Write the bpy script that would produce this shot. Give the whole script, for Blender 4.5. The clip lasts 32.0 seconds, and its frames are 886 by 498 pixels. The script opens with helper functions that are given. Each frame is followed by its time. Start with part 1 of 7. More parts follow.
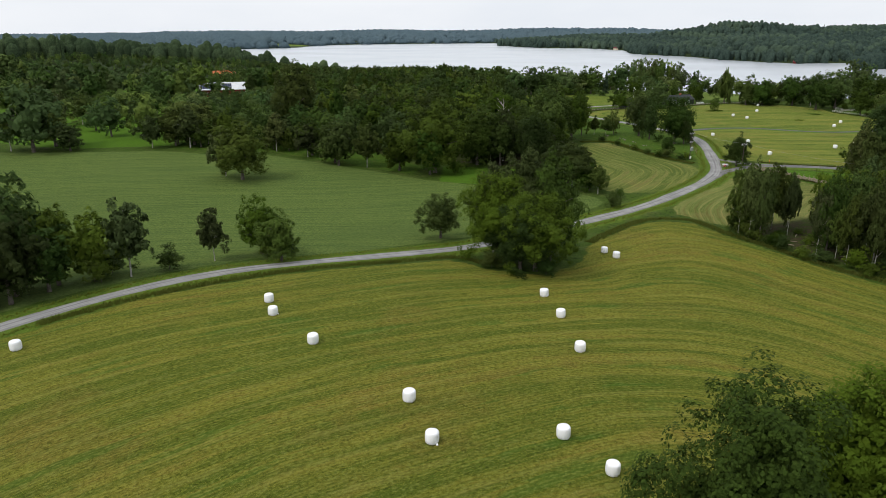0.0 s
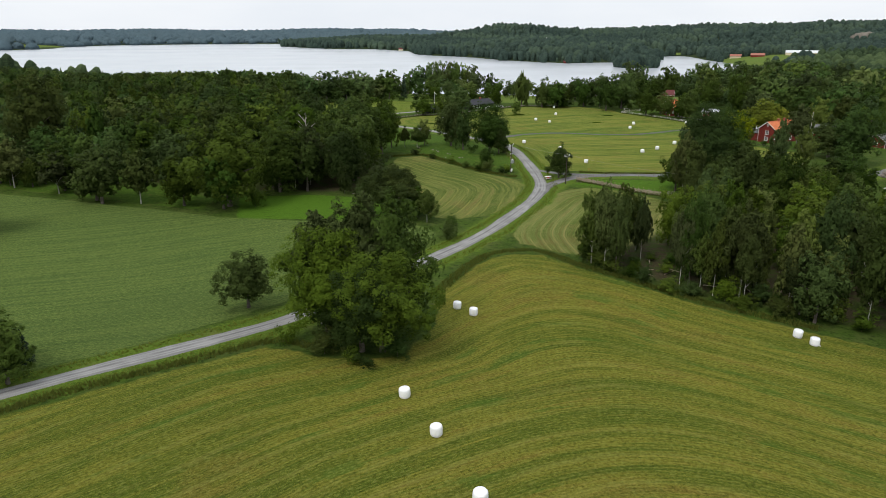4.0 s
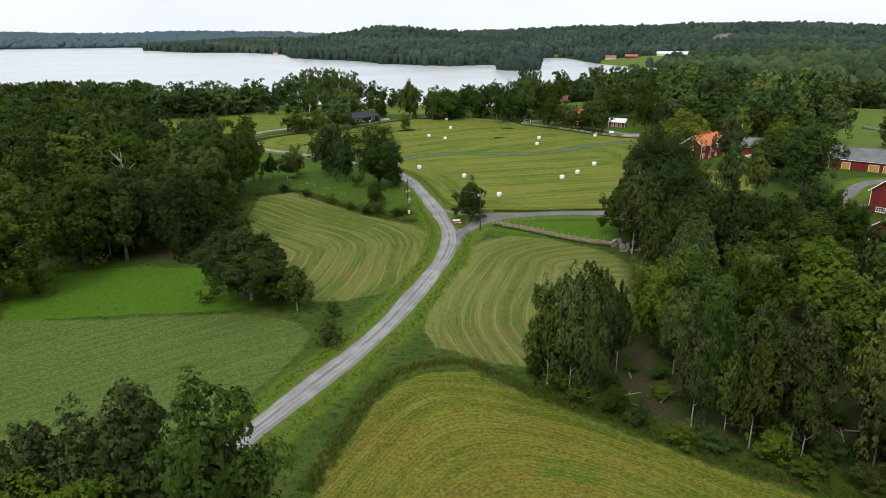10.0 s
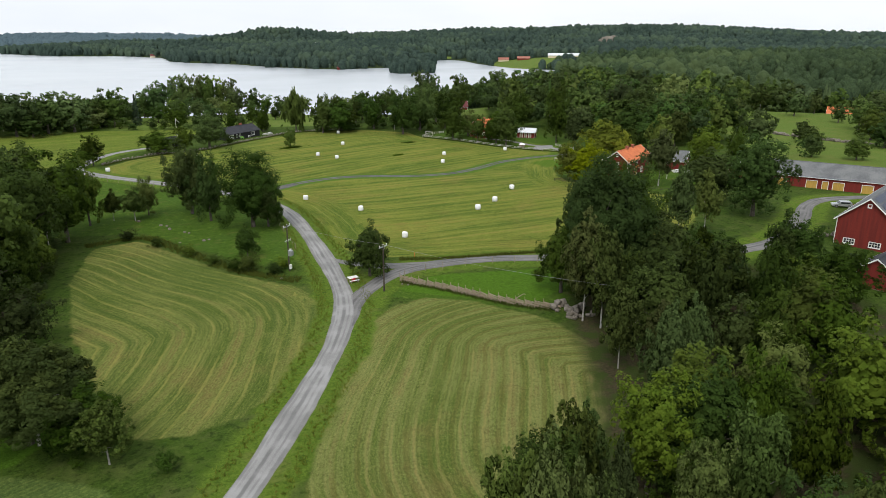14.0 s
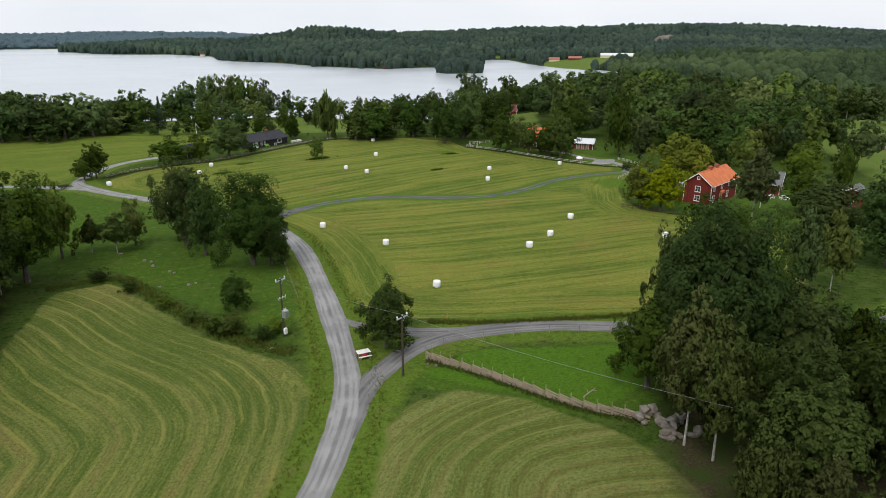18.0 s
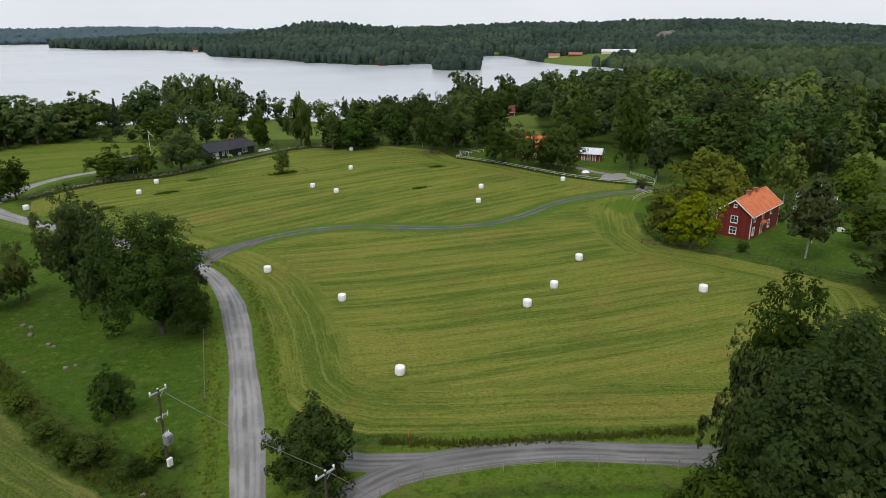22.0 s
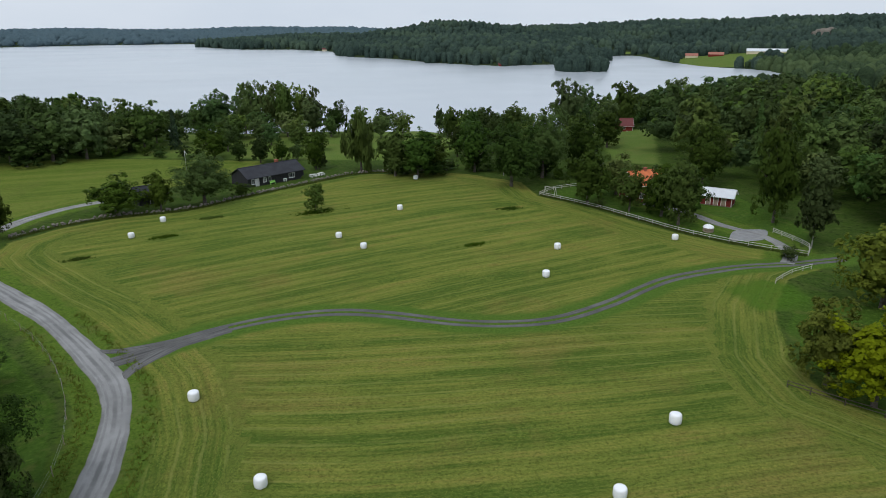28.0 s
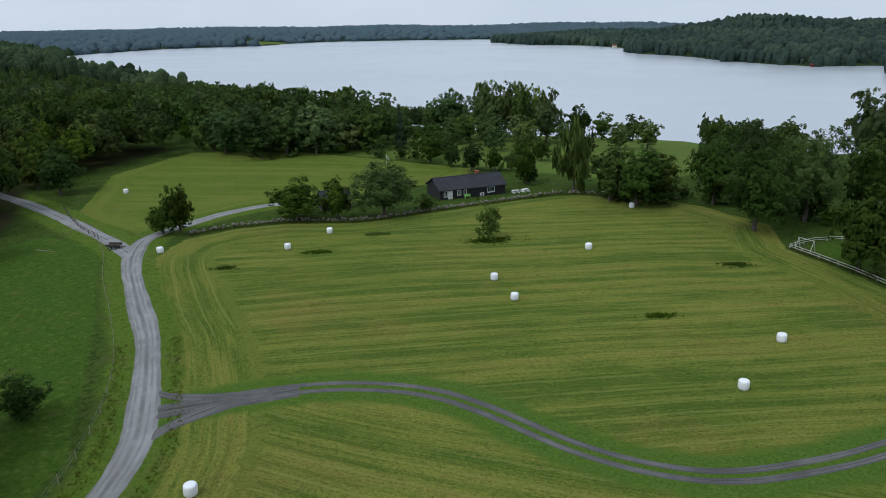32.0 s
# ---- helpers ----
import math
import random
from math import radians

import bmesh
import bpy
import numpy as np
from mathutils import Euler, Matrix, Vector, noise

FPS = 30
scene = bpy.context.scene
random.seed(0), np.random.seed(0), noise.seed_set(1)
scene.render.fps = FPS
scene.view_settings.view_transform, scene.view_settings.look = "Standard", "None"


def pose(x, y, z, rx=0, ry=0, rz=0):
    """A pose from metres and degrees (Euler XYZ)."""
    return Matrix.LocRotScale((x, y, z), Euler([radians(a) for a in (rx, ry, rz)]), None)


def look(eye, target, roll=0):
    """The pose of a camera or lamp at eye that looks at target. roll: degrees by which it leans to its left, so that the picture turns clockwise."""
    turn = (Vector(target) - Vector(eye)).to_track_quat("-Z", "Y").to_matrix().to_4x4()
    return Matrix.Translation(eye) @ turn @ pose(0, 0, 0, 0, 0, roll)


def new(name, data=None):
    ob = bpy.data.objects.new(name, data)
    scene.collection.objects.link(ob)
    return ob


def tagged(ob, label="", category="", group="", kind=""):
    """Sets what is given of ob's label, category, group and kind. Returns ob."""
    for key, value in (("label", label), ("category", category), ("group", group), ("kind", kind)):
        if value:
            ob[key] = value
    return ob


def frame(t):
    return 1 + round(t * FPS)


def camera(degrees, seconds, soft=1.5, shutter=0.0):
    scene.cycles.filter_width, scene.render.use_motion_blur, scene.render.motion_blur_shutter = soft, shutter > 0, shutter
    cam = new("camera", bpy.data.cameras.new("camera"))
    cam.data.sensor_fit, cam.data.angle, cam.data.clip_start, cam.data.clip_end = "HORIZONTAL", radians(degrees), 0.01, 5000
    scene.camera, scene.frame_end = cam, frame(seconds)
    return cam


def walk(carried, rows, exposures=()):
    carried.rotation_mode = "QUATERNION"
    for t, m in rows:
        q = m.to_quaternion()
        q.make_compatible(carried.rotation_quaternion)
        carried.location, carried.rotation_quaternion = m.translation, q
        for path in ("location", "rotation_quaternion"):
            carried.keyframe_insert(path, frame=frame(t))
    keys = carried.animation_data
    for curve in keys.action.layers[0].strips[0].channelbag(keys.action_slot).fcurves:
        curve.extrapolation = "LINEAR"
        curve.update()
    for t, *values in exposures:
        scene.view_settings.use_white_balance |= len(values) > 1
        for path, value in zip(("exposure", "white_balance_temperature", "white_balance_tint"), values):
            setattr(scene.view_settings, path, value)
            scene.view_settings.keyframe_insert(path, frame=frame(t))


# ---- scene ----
cam = camera(65.92, 32.0, soft=0.8)
PATH = [
    (0, look((0.01, 0.00, 38.53), (-32.52, 89.46, 7.89), -0.20)),
    (0.5, look((-1.75, 3.02, 38.54), (-30.87, 93.65, 7.91), -0.12)),
    (1, look((-3.36, 6.13, 38.60), (-29.03, 97.79, 7.96), -0.11)),
    (1.5, look((-4.87, 9.27, 38.76), (-27.14, 101.81, 8.08), -0.00)),
    (2, look((-6.23, 12.62, 38.92), (-25.00, 105.91, 8.18), 0.07)),
    (2.5, look((-7.61, 15.96, 38.98), (-22.81, 109.92, 8.32), 0.19)),
    (3, look((-8.72, 19.26, 39.17), (-20.33, 113.73, 8.49), 0.21)),
    (3.5, look((-9.67, 22.69, 39.30), (-17.67, 117.56, 8.69), 0.19)),
    (4, look((-10.55, 26.21, 39.45), (-14.89, 121.31, 8.83), 0.17)),
    (4.5, look((-11.24, 29.63, 39.47), (-11.89, 124.85, 8.92), 0.23)),
    (6.5, look((-12.88, 43.87, 39.78), (-0.78, 138.36, 9.36), 0.17)),
    (7, look((-12.88, 47.67, 39.75), (-0.86, 142.17, 9.32), 0.17)),
    (7.5, look((-12.71, 51.52, 39.70), (-0.80, 146.04, 9.28), 0.13)),
    (8, look((-12.46, 55.45, 39.65), (-0.57, 149.97, 9.26), 0.12)),
    (8.5, look((-12.11, 59.42, 39.56), (-0.25, 153.96, 9.21), 0.12)),
    (9, look((-11.72, 63.61, 39.51), (0.09, 158.17, 9.20), 0.17)),
    (9.5, look((-11.16, 68.16, 39.51), (0.61, 162.73, 9.21), 0.13)),
    (10, look((-10.56, 72.70, 39.54), (1.19, 167.27, 9.24), 0.06)),
    (10.5, look((-9.89, 77.13, 39.60), (1.85, 171.70, 9.30), 0.10)),
    (11, look((-9.18, 81.51, 39.62), (5.37, 175.71, 9.38), 0.12)),
    (11.5, look((-8.57, 85.88, 39.66), (8.79, 179.61, 9.43), 0.13)),
    (12, look((-7.94, 90.13, 39.66), (14.28, 182.84, 9.47), 0.18)),
    (12.5, look((-7.35, 94.30, 39.61), (18.81, 186.00, 9.51), 0.17)),
    (13, look((-6.59, 98.42, 39.59), (19.93, 190.02, 9.50), 0.11)),
    (13.5, look((-5.68, 102.48, 39.56), (20.78, 194.10, 9.48), 0.07)),
    (14, look((-4.81, 106.43, 39.56), (21.13, 198.22, 9.53), 0.10)),
    (14.5, look((-3.90, 110.18, 39.57), (21.07, 202.25, 9.58), 0.19)),
    (16.5, look((0.38, 124.62, 39.25), (20.05, 217.95, 9.21), 0.12)),
    (17, look((1.41, 128.31, 39.17), (21.07, 221.63, 9.10), 0.13)),
    (17.5, look((2.51, 131.94, 39.03), (22.16, 225.26, 8.95), 0.19)),
    (18, look((3.68, 135.61, 39.01), (23.31, 228.92, 8.87), 0.18)),
    (18.5, look((4.84, 139.36, 38.97), (24.47, 232.65, 8.77), 0.23)),
    (19, look((6.00, 143.16, 38.99), (25.64, 236.41, 8.66), 0.17)),
    (19.5, look((7.33, 146.86, 38.92), (26.94, 240.09, 8.53), 0.21)),
    (20, look((8.58, 150.43, 38.80), (28.21, 243.63, 8.35), 0.19)),
    (20.5, look((9.85, 154.04, 38.73), (29.48, 247.22, 8.20), 0.23)),
    (21, look((11.14, 157.69, 38.76), (30.78, 250.84, 8.15), 0.23)),
    (21.5, look((12.38, 161.28, 38.77), (32.08, 254.39, 8.08), 0.21)),
    (22, look((13.77, 164.75, 38.79), (33.47, 257.86, 8.09), 0.21)),
    (22.5, look((15.14, 168.18, 38.83), (34.86, 261.27, 8.10), 0.14)),
    (23, look((16.57, 171.60, 38.92), (36.32, 264.69, 8.21), 0.12)),
    (23.5, look((18.08, 175.08, 39.03), (37.78, 268.19, 8.36), 0.10)),
    (24, look((19.69, 178.54, 39.07), (39.36, 271.68, 8.44), 0.06)),
    (24.5, look((21.24, 182.05, 39.20), (40.24, 275.33, 8.59), 0.03)),
    (25, look((22.92, 185.59, 39.38), (37.88, 279.60, 8.74), -0.05)),
    (25.5, look((24.65, 189.02, 39.52), (34.89, 283.67, 8.90), -0.10)),
    (27.5, look((32.01, 203.16, 40.02), (36.97, 298.14, 9.14), -0.08)),
    (28, look((33.96, 206.79, 40.04), (36.04, 301.86, 9.09), -0.15)),
    (28.5, look((35.80, 210.48, 40.03), (34.26, 305.53, 9.02), -0.19)),
    (29, look((37.73, 214.03, 40.03), (32.13, 308.91, 8.97), -0.23)),
    (29.5, look((39.60, 217.62, 40.14), (29.69, 312.16, 9.08), -0.18)),
    (30, look((41.47, 221.43, 40.22), (25.84, 315.19, 9.16), -0.26)),
    (30.5, look((43.32, 225.31, 40.31), (21.94, 317.91, 9.19), -0.32)),
    (31, look((45.01, 229.07, 40.24), (18.24, 320.25, 9.09), -0.40)),
    (31.5, look((46.66, 232.70, 40.20), (14.84, 322.20, 8.93), -0.46)),
    (32, look((48.14, 236.39, 40.12), (11.87, 324.16, 8.81), -0.50)),
]
EXPOSURES = [(0, -0.05, 6500, 11), (6, 0.03, 6500, 10), (9, 0.09, 6500, 10), (14, 0.1, 6500, 10), (18, -0.03, 6490, 11), (20, -0.1, 6480, 12), (25, -0.31, 6350, 12), (28, -0.38, 6000, 9), (32, -0.47, 5750, 8)]
walk(cam, PATH, EXPOSURES)

# ---- sky and sun: a bright overcast afternoon ----
world = bpy.data.worlds.new("overcast_sky")
scene.world = world
world.use_nodes = True
wt = world.node_tree
wt.nodes.clear()
w_sky = wt.nodes.new("ShaderNodeTexSky")
w_sky.sky_type = "NISHITA"
w_sky.sun_disc = False
w_sky.sun_elevation, w_sky.sun_rotation = radians(48), radians(215)
w_sky.dust_density, w_sky.air_density = 4.0, 1.0
w_str = wt.nodes.new("ShaderNodeVectorMath")
w_str.operation = "SCALE"
w_str.inputs["Scale"].default_value = 0.11
w_co = wt.nodes.new("ShaderNodeTexCoord")
w_map = wt.nodes.new("ShaderNodeMapping")
w_map.inputs["Scale"].default_value = (1.0, 1.0, 3.5)
w_noise = wt.nodes.new("ShaderNodeTexNoise")
w_noise.inputs["Scale"].default_value = 2.2
w_noise.inputs["Detail"].default_value = 6
w_ramp = wt.nodes.new("ShaderNodeValToRGB")
w_ramp.color_ramp.elements[0].position, w_ramp.color_ramp.elements[0].color = 0.3, (0.93, 0.99, 1.06, 1)
w_ramp.color_ramp.elements[1].position, w_ramp.color_ramp.elements[1].color = 0.7, (1.11, 1.14, 1.17, 1)
w_mix = wt.nodes.new("ShaderNodeMix")
w_mix.data_type = "RGBA"
w_mix.inputs[0].default_value = 0.86
w_bg = wt.nodes.new("ShaderNodeBackground")
w_bg.inputs["Strength"].default_value = 1.0
w_out = wt.nodes.new("ShaderNodeOutputWorld")
wl = wt.links.new
wl(w_sky.outputs[0], w_str.inputs[0])
wl(w_co.outputs["Generated"], w_map.inputs[0])
wl(w_map.outputs[0], w_noise.inputs["Vector"])
wl(w_noise.outputs["Fac"], w_ramp.inputs[0])
wl(w_str.outputs[0], w_mix.inputs[6])
wl(w_ramp.outputs[0], w_mix.inputs[7])
wl(w_mix.outputs[2], w_bg.inputs["Color"])
wl(w_bg.outputs[0], w_out.inputs[0])

sun = new("sun", bpy.data.lights.new("sun", "SUN"))
sun.data.energy, sun.data.angle, sun.data.color = 1.75, radians(22), (1.0, 0.96, 0.9)
sun.matrix_world = look((-40, -60, 100), (0, 0, 0))


# ---- materials ----
def node_mat(name, rough=0.8, spec=0.3):
    m = bpy.data.materials.new(name)
    m.use_nodes = True
    b = m.node_tree.nodes["Principled BSDF"]
    b.inputs["Roughness"].default_value = rough
    b.inputs["Specular IOR Level"].default_value = spec
    return m, m.node_tree, b


def nd(tree, kind, **inputs):
    n = tree.nodes.new(kind)
    for k, v in inputs.items():
        n.inputs[k.replace("_", " ")].default_value = v
    return n


def mixc(tree, fac, a, b, blend="MIX"):
    n = tree.nodes.new("ShaderNodeMix")
    n.data_type, n.blend_type = "RGBA", blend
    for sock, v in ((0, fac), (6, a), (7, b)):
        if isinstance(v, (int, float)):
            n.inputs[sock].default_value = v
        elif isinstance(v, tuple):
            n.inputs[sock].default_value = (*v, 1)
        else:
            tree.links.new(v, n.inputs[sock])
    return n.outputs[2]


def mth(tree, op, a, b=0.0, c=0.0, clamp=False):
    n = tree.nodes.new("ShaderNodeMath")
    n.operation, n.use_clamp = op, clamp
    for i, v in enumerate((a, b, c)):
        if isinstance(v, (int, float)):
            n.inputs[i].default_value = v
        else:
            tree.links.new(v, n.inputs[i])
    return n.outputs[0]


def noise_at(tree, scale, detail=4, rough=0.55, vec=None):
    n = nd(tree, "ShaderNodeTexNoise", Scale=scale, Detail=detail, Roughness=rough)
    if vec is None:
        vec = nd(tree, "ShaderNodeNewGeometry").outputs["Position"]
    tree.links.new(vec, n.inputs["Vector"])
    return n.outputs["Fac"]


def ranged(tree, v, lo, hi, a=0.0, b=1.0):
    n = tree.nodes.new("ShaderNodeMapRange")
    n.interpolation_type = "SMOOTHSTEP"
    tree.links.new(v, n.inputs[0])
    for i, x in enumerate((lo, hi, a, b)):
        n.inputs[i + 1].default_value = x
    return n.outputs[0]


def bump(tree, bsdf, height, strength=0.5, dist=0.05):
    n = nd(tree, "ShaderNodeBump", Strength=strength, Distance=dist)
    tree.links.new(height, n.inputs["Height"])
    tree.links.new(n.outputs[0], bsdf.inputs["Normal"])


def plain(name, c1, c2, scale=2.0, rough=0.7, metal=0.0, spec=0.3, bumps=0.0, fine=12.0, grain=None):
    """A surface of two tones that wander at a large and a small scale."""
    m, t, b = node_mat(name, rough, spec)
    co = nd(t, "ShaderNodeTexCoord").outputs["Object"]
    if grain:
        mp = nd(t, "ShaderNodeMapping", Scale=grain)
        t.links.new(co, mp.inputs[0])
        co = mp.outputs[0]
    big = noise_at(t, scale, 3, 0.5, co)
    small = noise_at(t, fine, 5, 0.6, co)
    f = mth(t, "ADD", mth(t, "MULTIPLY", big, 0.55), mth(t, "MULTIPLY", small, 0.45))
    f = ranged(t, f, 0.33, 0.67)
    t.links.new(mixc(t, f, c1, c2), b.inputs["Base Color"])
    b.inputs["Metallic"].default_value = metal
    r = mth(t, "ADD", mth(t, "MULTIPLY", small, 0.2), rough - 0.1, clamp=True)
    t.links.new(r, b.inputs["Roughness"])
    if bumps:
        bump(t, b, small, 0.5, bumps)
    return m


def leaf_mat(name, dark, light, odd, thin=0.3, lace=5.0, gaps=0.43):
    """Leaves: tone by tree and by spray, gaps between the leaves of a spray, part of the light shining through."""
    m, t, b = node_mat(name, 0.7, 0.04)
    obr = nd(t, "ShaderNodeObjectInfo").outputs["Random"]
    isl = nd(t, "ShaderNodeNewGeometry").outputs["Random Per Island"]
    base = mixc(t, ranged(t, isl, 0.0, 1.0, 0.28, 0.72), dark, light)
    own = nd(t, "ShaderNodeAttribute")
    own.attribute_name = "tint"
    one = mth(t, "FRACT", mth(t, "ADD", obr, own.outputs["Fac"]))
    base = mixc(t, mth(t, "MULTIPLY", ranged(t, one, 0.45, 0.95), 0.9), base, odd)
    base = mixc(t, ranged(t, one, 0.0, 0.35, 0.6, 0.0), base, dark)
    n = noise_at(t, lace * 0.1, 3)
    base = mixc(t, ranged(t, n, 0.3, 0.7, 0.0, 0.6), base, light)
    spray = noise_at(t, lace, 2, 0.6)
    base = mixc(t, ranged(t, spray, 0.5, 0.75, 0.0, 0.5), base, odd)
    own_tone = nd(t, "ShaderNodeHueSaturation")
    t.links.new(base, own_tone.inputs["Color"])
    for sock, k, lo, hi in (("Value", 7.31, 0.62, 1.38), ("Hue", 3.77, 0.477, 0.51), ("Saturation", 5.19, 0.88, 1.12)):
        n = mth(t, "MULTIPLY_ADD", mth(t, "FRACT", mth(t, "MULTIPLY", one, k)), hi - lo, lo)
        t.links.new(n, own_tone.inputs[sock])
    base = own_tone.outputs[0]
    t.links.new(base, b.inputs["Base Color"])
    tr = nd(t, "ShaderNodeBsdfTranslucent")
    t.links.new(mixc(t, 0.5, base, light), tr.inputs["Color"])
    mx = nd(t, "ShaderNodeMixShader")
    mx.inputs[0].default_value = thin
    t.links.new(b.outputs[0], mx.inputs[1])
    t.links.new(tr.outputs[0], mx.inputs[2])
    out = mx.outputs[0]
    if gaps:
        hole = nd(t, "ShaderNodeBsdfTransparent")
        cut = nd(t, "ShaderNodeMixShader")
        t.links.new(mth(t, "GREATER_THAN", spray, gaps), cut.inputs[0])
        t.links.new(hole.outputs[0], cut.inputs[1])
        t.links.new(out, cut.inputs[2])
        out = cut.outputs[0]
    t.links.new(out, t.nodes["Material Output"].inputs["Surface"])
    return m


# One oak leaf in three tones, paler and bluer with distance to carry haze
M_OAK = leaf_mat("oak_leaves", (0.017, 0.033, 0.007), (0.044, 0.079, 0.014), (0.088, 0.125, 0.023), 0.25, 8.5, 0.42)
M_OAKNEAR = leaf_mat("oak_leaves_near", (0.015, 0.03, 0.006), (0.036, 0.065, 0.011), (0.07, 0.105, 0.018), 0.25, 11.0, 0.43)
M_OAKFAR = leaf_mat("oak_leaves_hazed", (0.026, 0.05, 0.014), (0.068, 0.117, 0.03), (0.12, 0.165, 0.042), 0.25, 5.0, 0.41)
M_BIRCH = leaf_mat("birch_leaves", (0.032, 0.055, 0.015), (0.085, 0.125, 0.034), (0.125, 0.155, 0.044), 0.28, 9.0, 0.4)
M_BIRCHNEAR = leaf_mat("birch_leaves_near", (0.03, 0.051, 0.014), (0.075, 0.11, 0.03), (0.11, 0.138, 0.04), 0.28, 12.0, 0.43)
M_YELLOW = leaf_mat("maple_leaves_turning", (0.06, 0.09, 0.01), (0.18, 0.215, 0.02), (0.2, 0.225, 0.02), 0.25, 6.0, 0.4)
M_SPRUCE = leaf_mat("spruce_needles", (0.014, 0.028, 0.014), (0.034, 0.056, 0.026), (0.03, 0.052, 0.028), 0.12)
M_TALL = leaf_mat("tall_grass_blades", (0.06, 0.095, 0.012), (0.13, 0.17, 0.03), (0.16, 0.15, 0.045), 0.4, 5.0, 0.0)
M_WEED = leaf_mat("weed_leaves", (0.036, 0.072, 0.01), (0.066, 0.122, 0.016), (0.075, 0.125, 0.02), 0.4, 5.0, 0.0)
M_BARK = plain("oak_bark", (0.06, 0.05, 0.04), (0.14, 0.12, 0.1), 1.5, 0.9, bumps=0.05)
M_BIRCHBARK = plain("birch_bark", (0.5, 0.48, 0.44), (0.16, 0.145, 0.13), 3.0, 0.75, bumps=0.02, grain=(1, 1, 3))
M_WRAP = plain("white_bale_film", (0.86, 0.87, 0.88), (0.78, 0.79, 0.81), 1.2, 0.38, spec=0.5, bumps=0.02, fine=9)
M_FALU = plain("falu_red_boards", (0.19, 0.026, 0.018), (0.125, 0.019, 0.015), 0.35, 0.88, bumps=0.012, fine=7, grain=(6, 6, 0.4))
M_BLACK = plain("black_tarred_boards", (0.018, 0.018, 0.02), (0.03, 0.03, 0.032), 0.5, 0.7, bumps=0.01, grain=(6, 6, 0.4))
M_WHITE = plain("white_paint", (0.8, 0.8, 0.78), (0.68, 0.67, 0.64), 1.0, 0.6)
M_YDOOR = plain("ochre_door_paint", (0.52, 0.33, 0.07), (0.42, 0.26, 0.06), 1.0, 0.7, grain=(5, 5, 0.5))
M_TILE = plain("orange_clay_tiles", (0.62, 0.19, 0.07), (0.45, 0.12, 0.05), 0.8, 0.8, bumps=0.03, fine=6)
M_FADEDTILE = plain("faded_red_tiles", (0.36, 0.15, 0.11), (0.28, 0.12, 0.09), 0.6, 0.85)
M_DARKROOF = plain("dark_slate_roof", (0.018, 0.019, 0.024), (0.034, 0.035, 0.042), 0.6, 0.7, bumps=0.02)
M_GREYROOF = plain("weathered_grey_roof", (0.095, 0.1, 0.105), (0.175, 0.18, 0.18), 0.35, 0.75, bumps=0.02, fine=3)
M_REDROOF = plain("dull_red_metal_roof", (0.14, 0.03, 0.028), (0.1, 0.025, 0.024), 0.5, 0.5)
M_WHITEROOF = plain("white_sheet_roof", (0.72, 0.74, 0.76), (0.6, 0.62, 0.64), 0.5, 0.4, metal=0.2)
M_GLASS = plain("window_glass", (0.02, 0.025, 0.03), (0.035, 0.04, 0.045), 1.0, 0.12, spec=0.6)
M_SOLAR = plain("solar_cells", (0.02, 0.028, 0.06), (0.03, 0.04, 0.075), 2.0, 0.4, spec=0.25)
M_WOOD = plain("weathered_wood", (0.22, 0.17, 0.12), (0.34, 0.28, 0.21), 1.5, 0.85, bumps=0.01, grain=(1, 1, 1))
M_POLE = plain("tarred_pole_wood", (0.045, 0.035, 0.028), (0.08, 0.065, 0.05), 2.0, 0.85)
M_STONE = plain("field_stone", (0.12, 0.105, 0.085), (0.24, 0.215, 0.18), 1.2, 0.9, bumps=0.05)
M_STEEL = plain("galvanised_steel", (0.4, 0.42, 0.44), (0.5, 0.52, 0.54), 2.0, 0.45, metal=0.7)
M_CHIM = plain("chimney_brick", (0.36, 0.12, 0.07), (0.26, 0.09, 0.06), 3.0, 0.9, bumps=0.02)
M_WIRE = plain("aluminium_wire", (0.25, 0.25, 0.26), (0.3, 0.3, 0.31), 1.0, 0.5, metal=0.6)
M_CLOTH = plain("pennant_cloth", (0.75, 0.76, 0.7), (0.6, 0.62, 0.35), 1.0, 0.9)
M_BLUECLOTH = plain("blue_yellow_cloth", (0.03, 0.12, 0.42), (0.6, 0.48, 0.06), 0.9, 0.9)
M_CARPAINT = plain("silver_car_paint", (0.45, 0.47, 0.5), (0.5, 0.52, 0.55), 1.0, 0.3, metal=0.5, spec=0.6)
M_RUBBER = plain("tyre_rubber", (0.02, 0.02, 0.02), (0.03, 0.03, 0.03), 1.0, 0.85)
M_RED = plain("red_box_paint", (0.5, 0.04, 0.04), (0.38, 0.035, 0.035), 2.0, 0.5)
M_CREAM = plain("cream_boards", (0.62, 0.54, 0.38), (0.55, 0.48, 0.34), 1.0, 0.8)


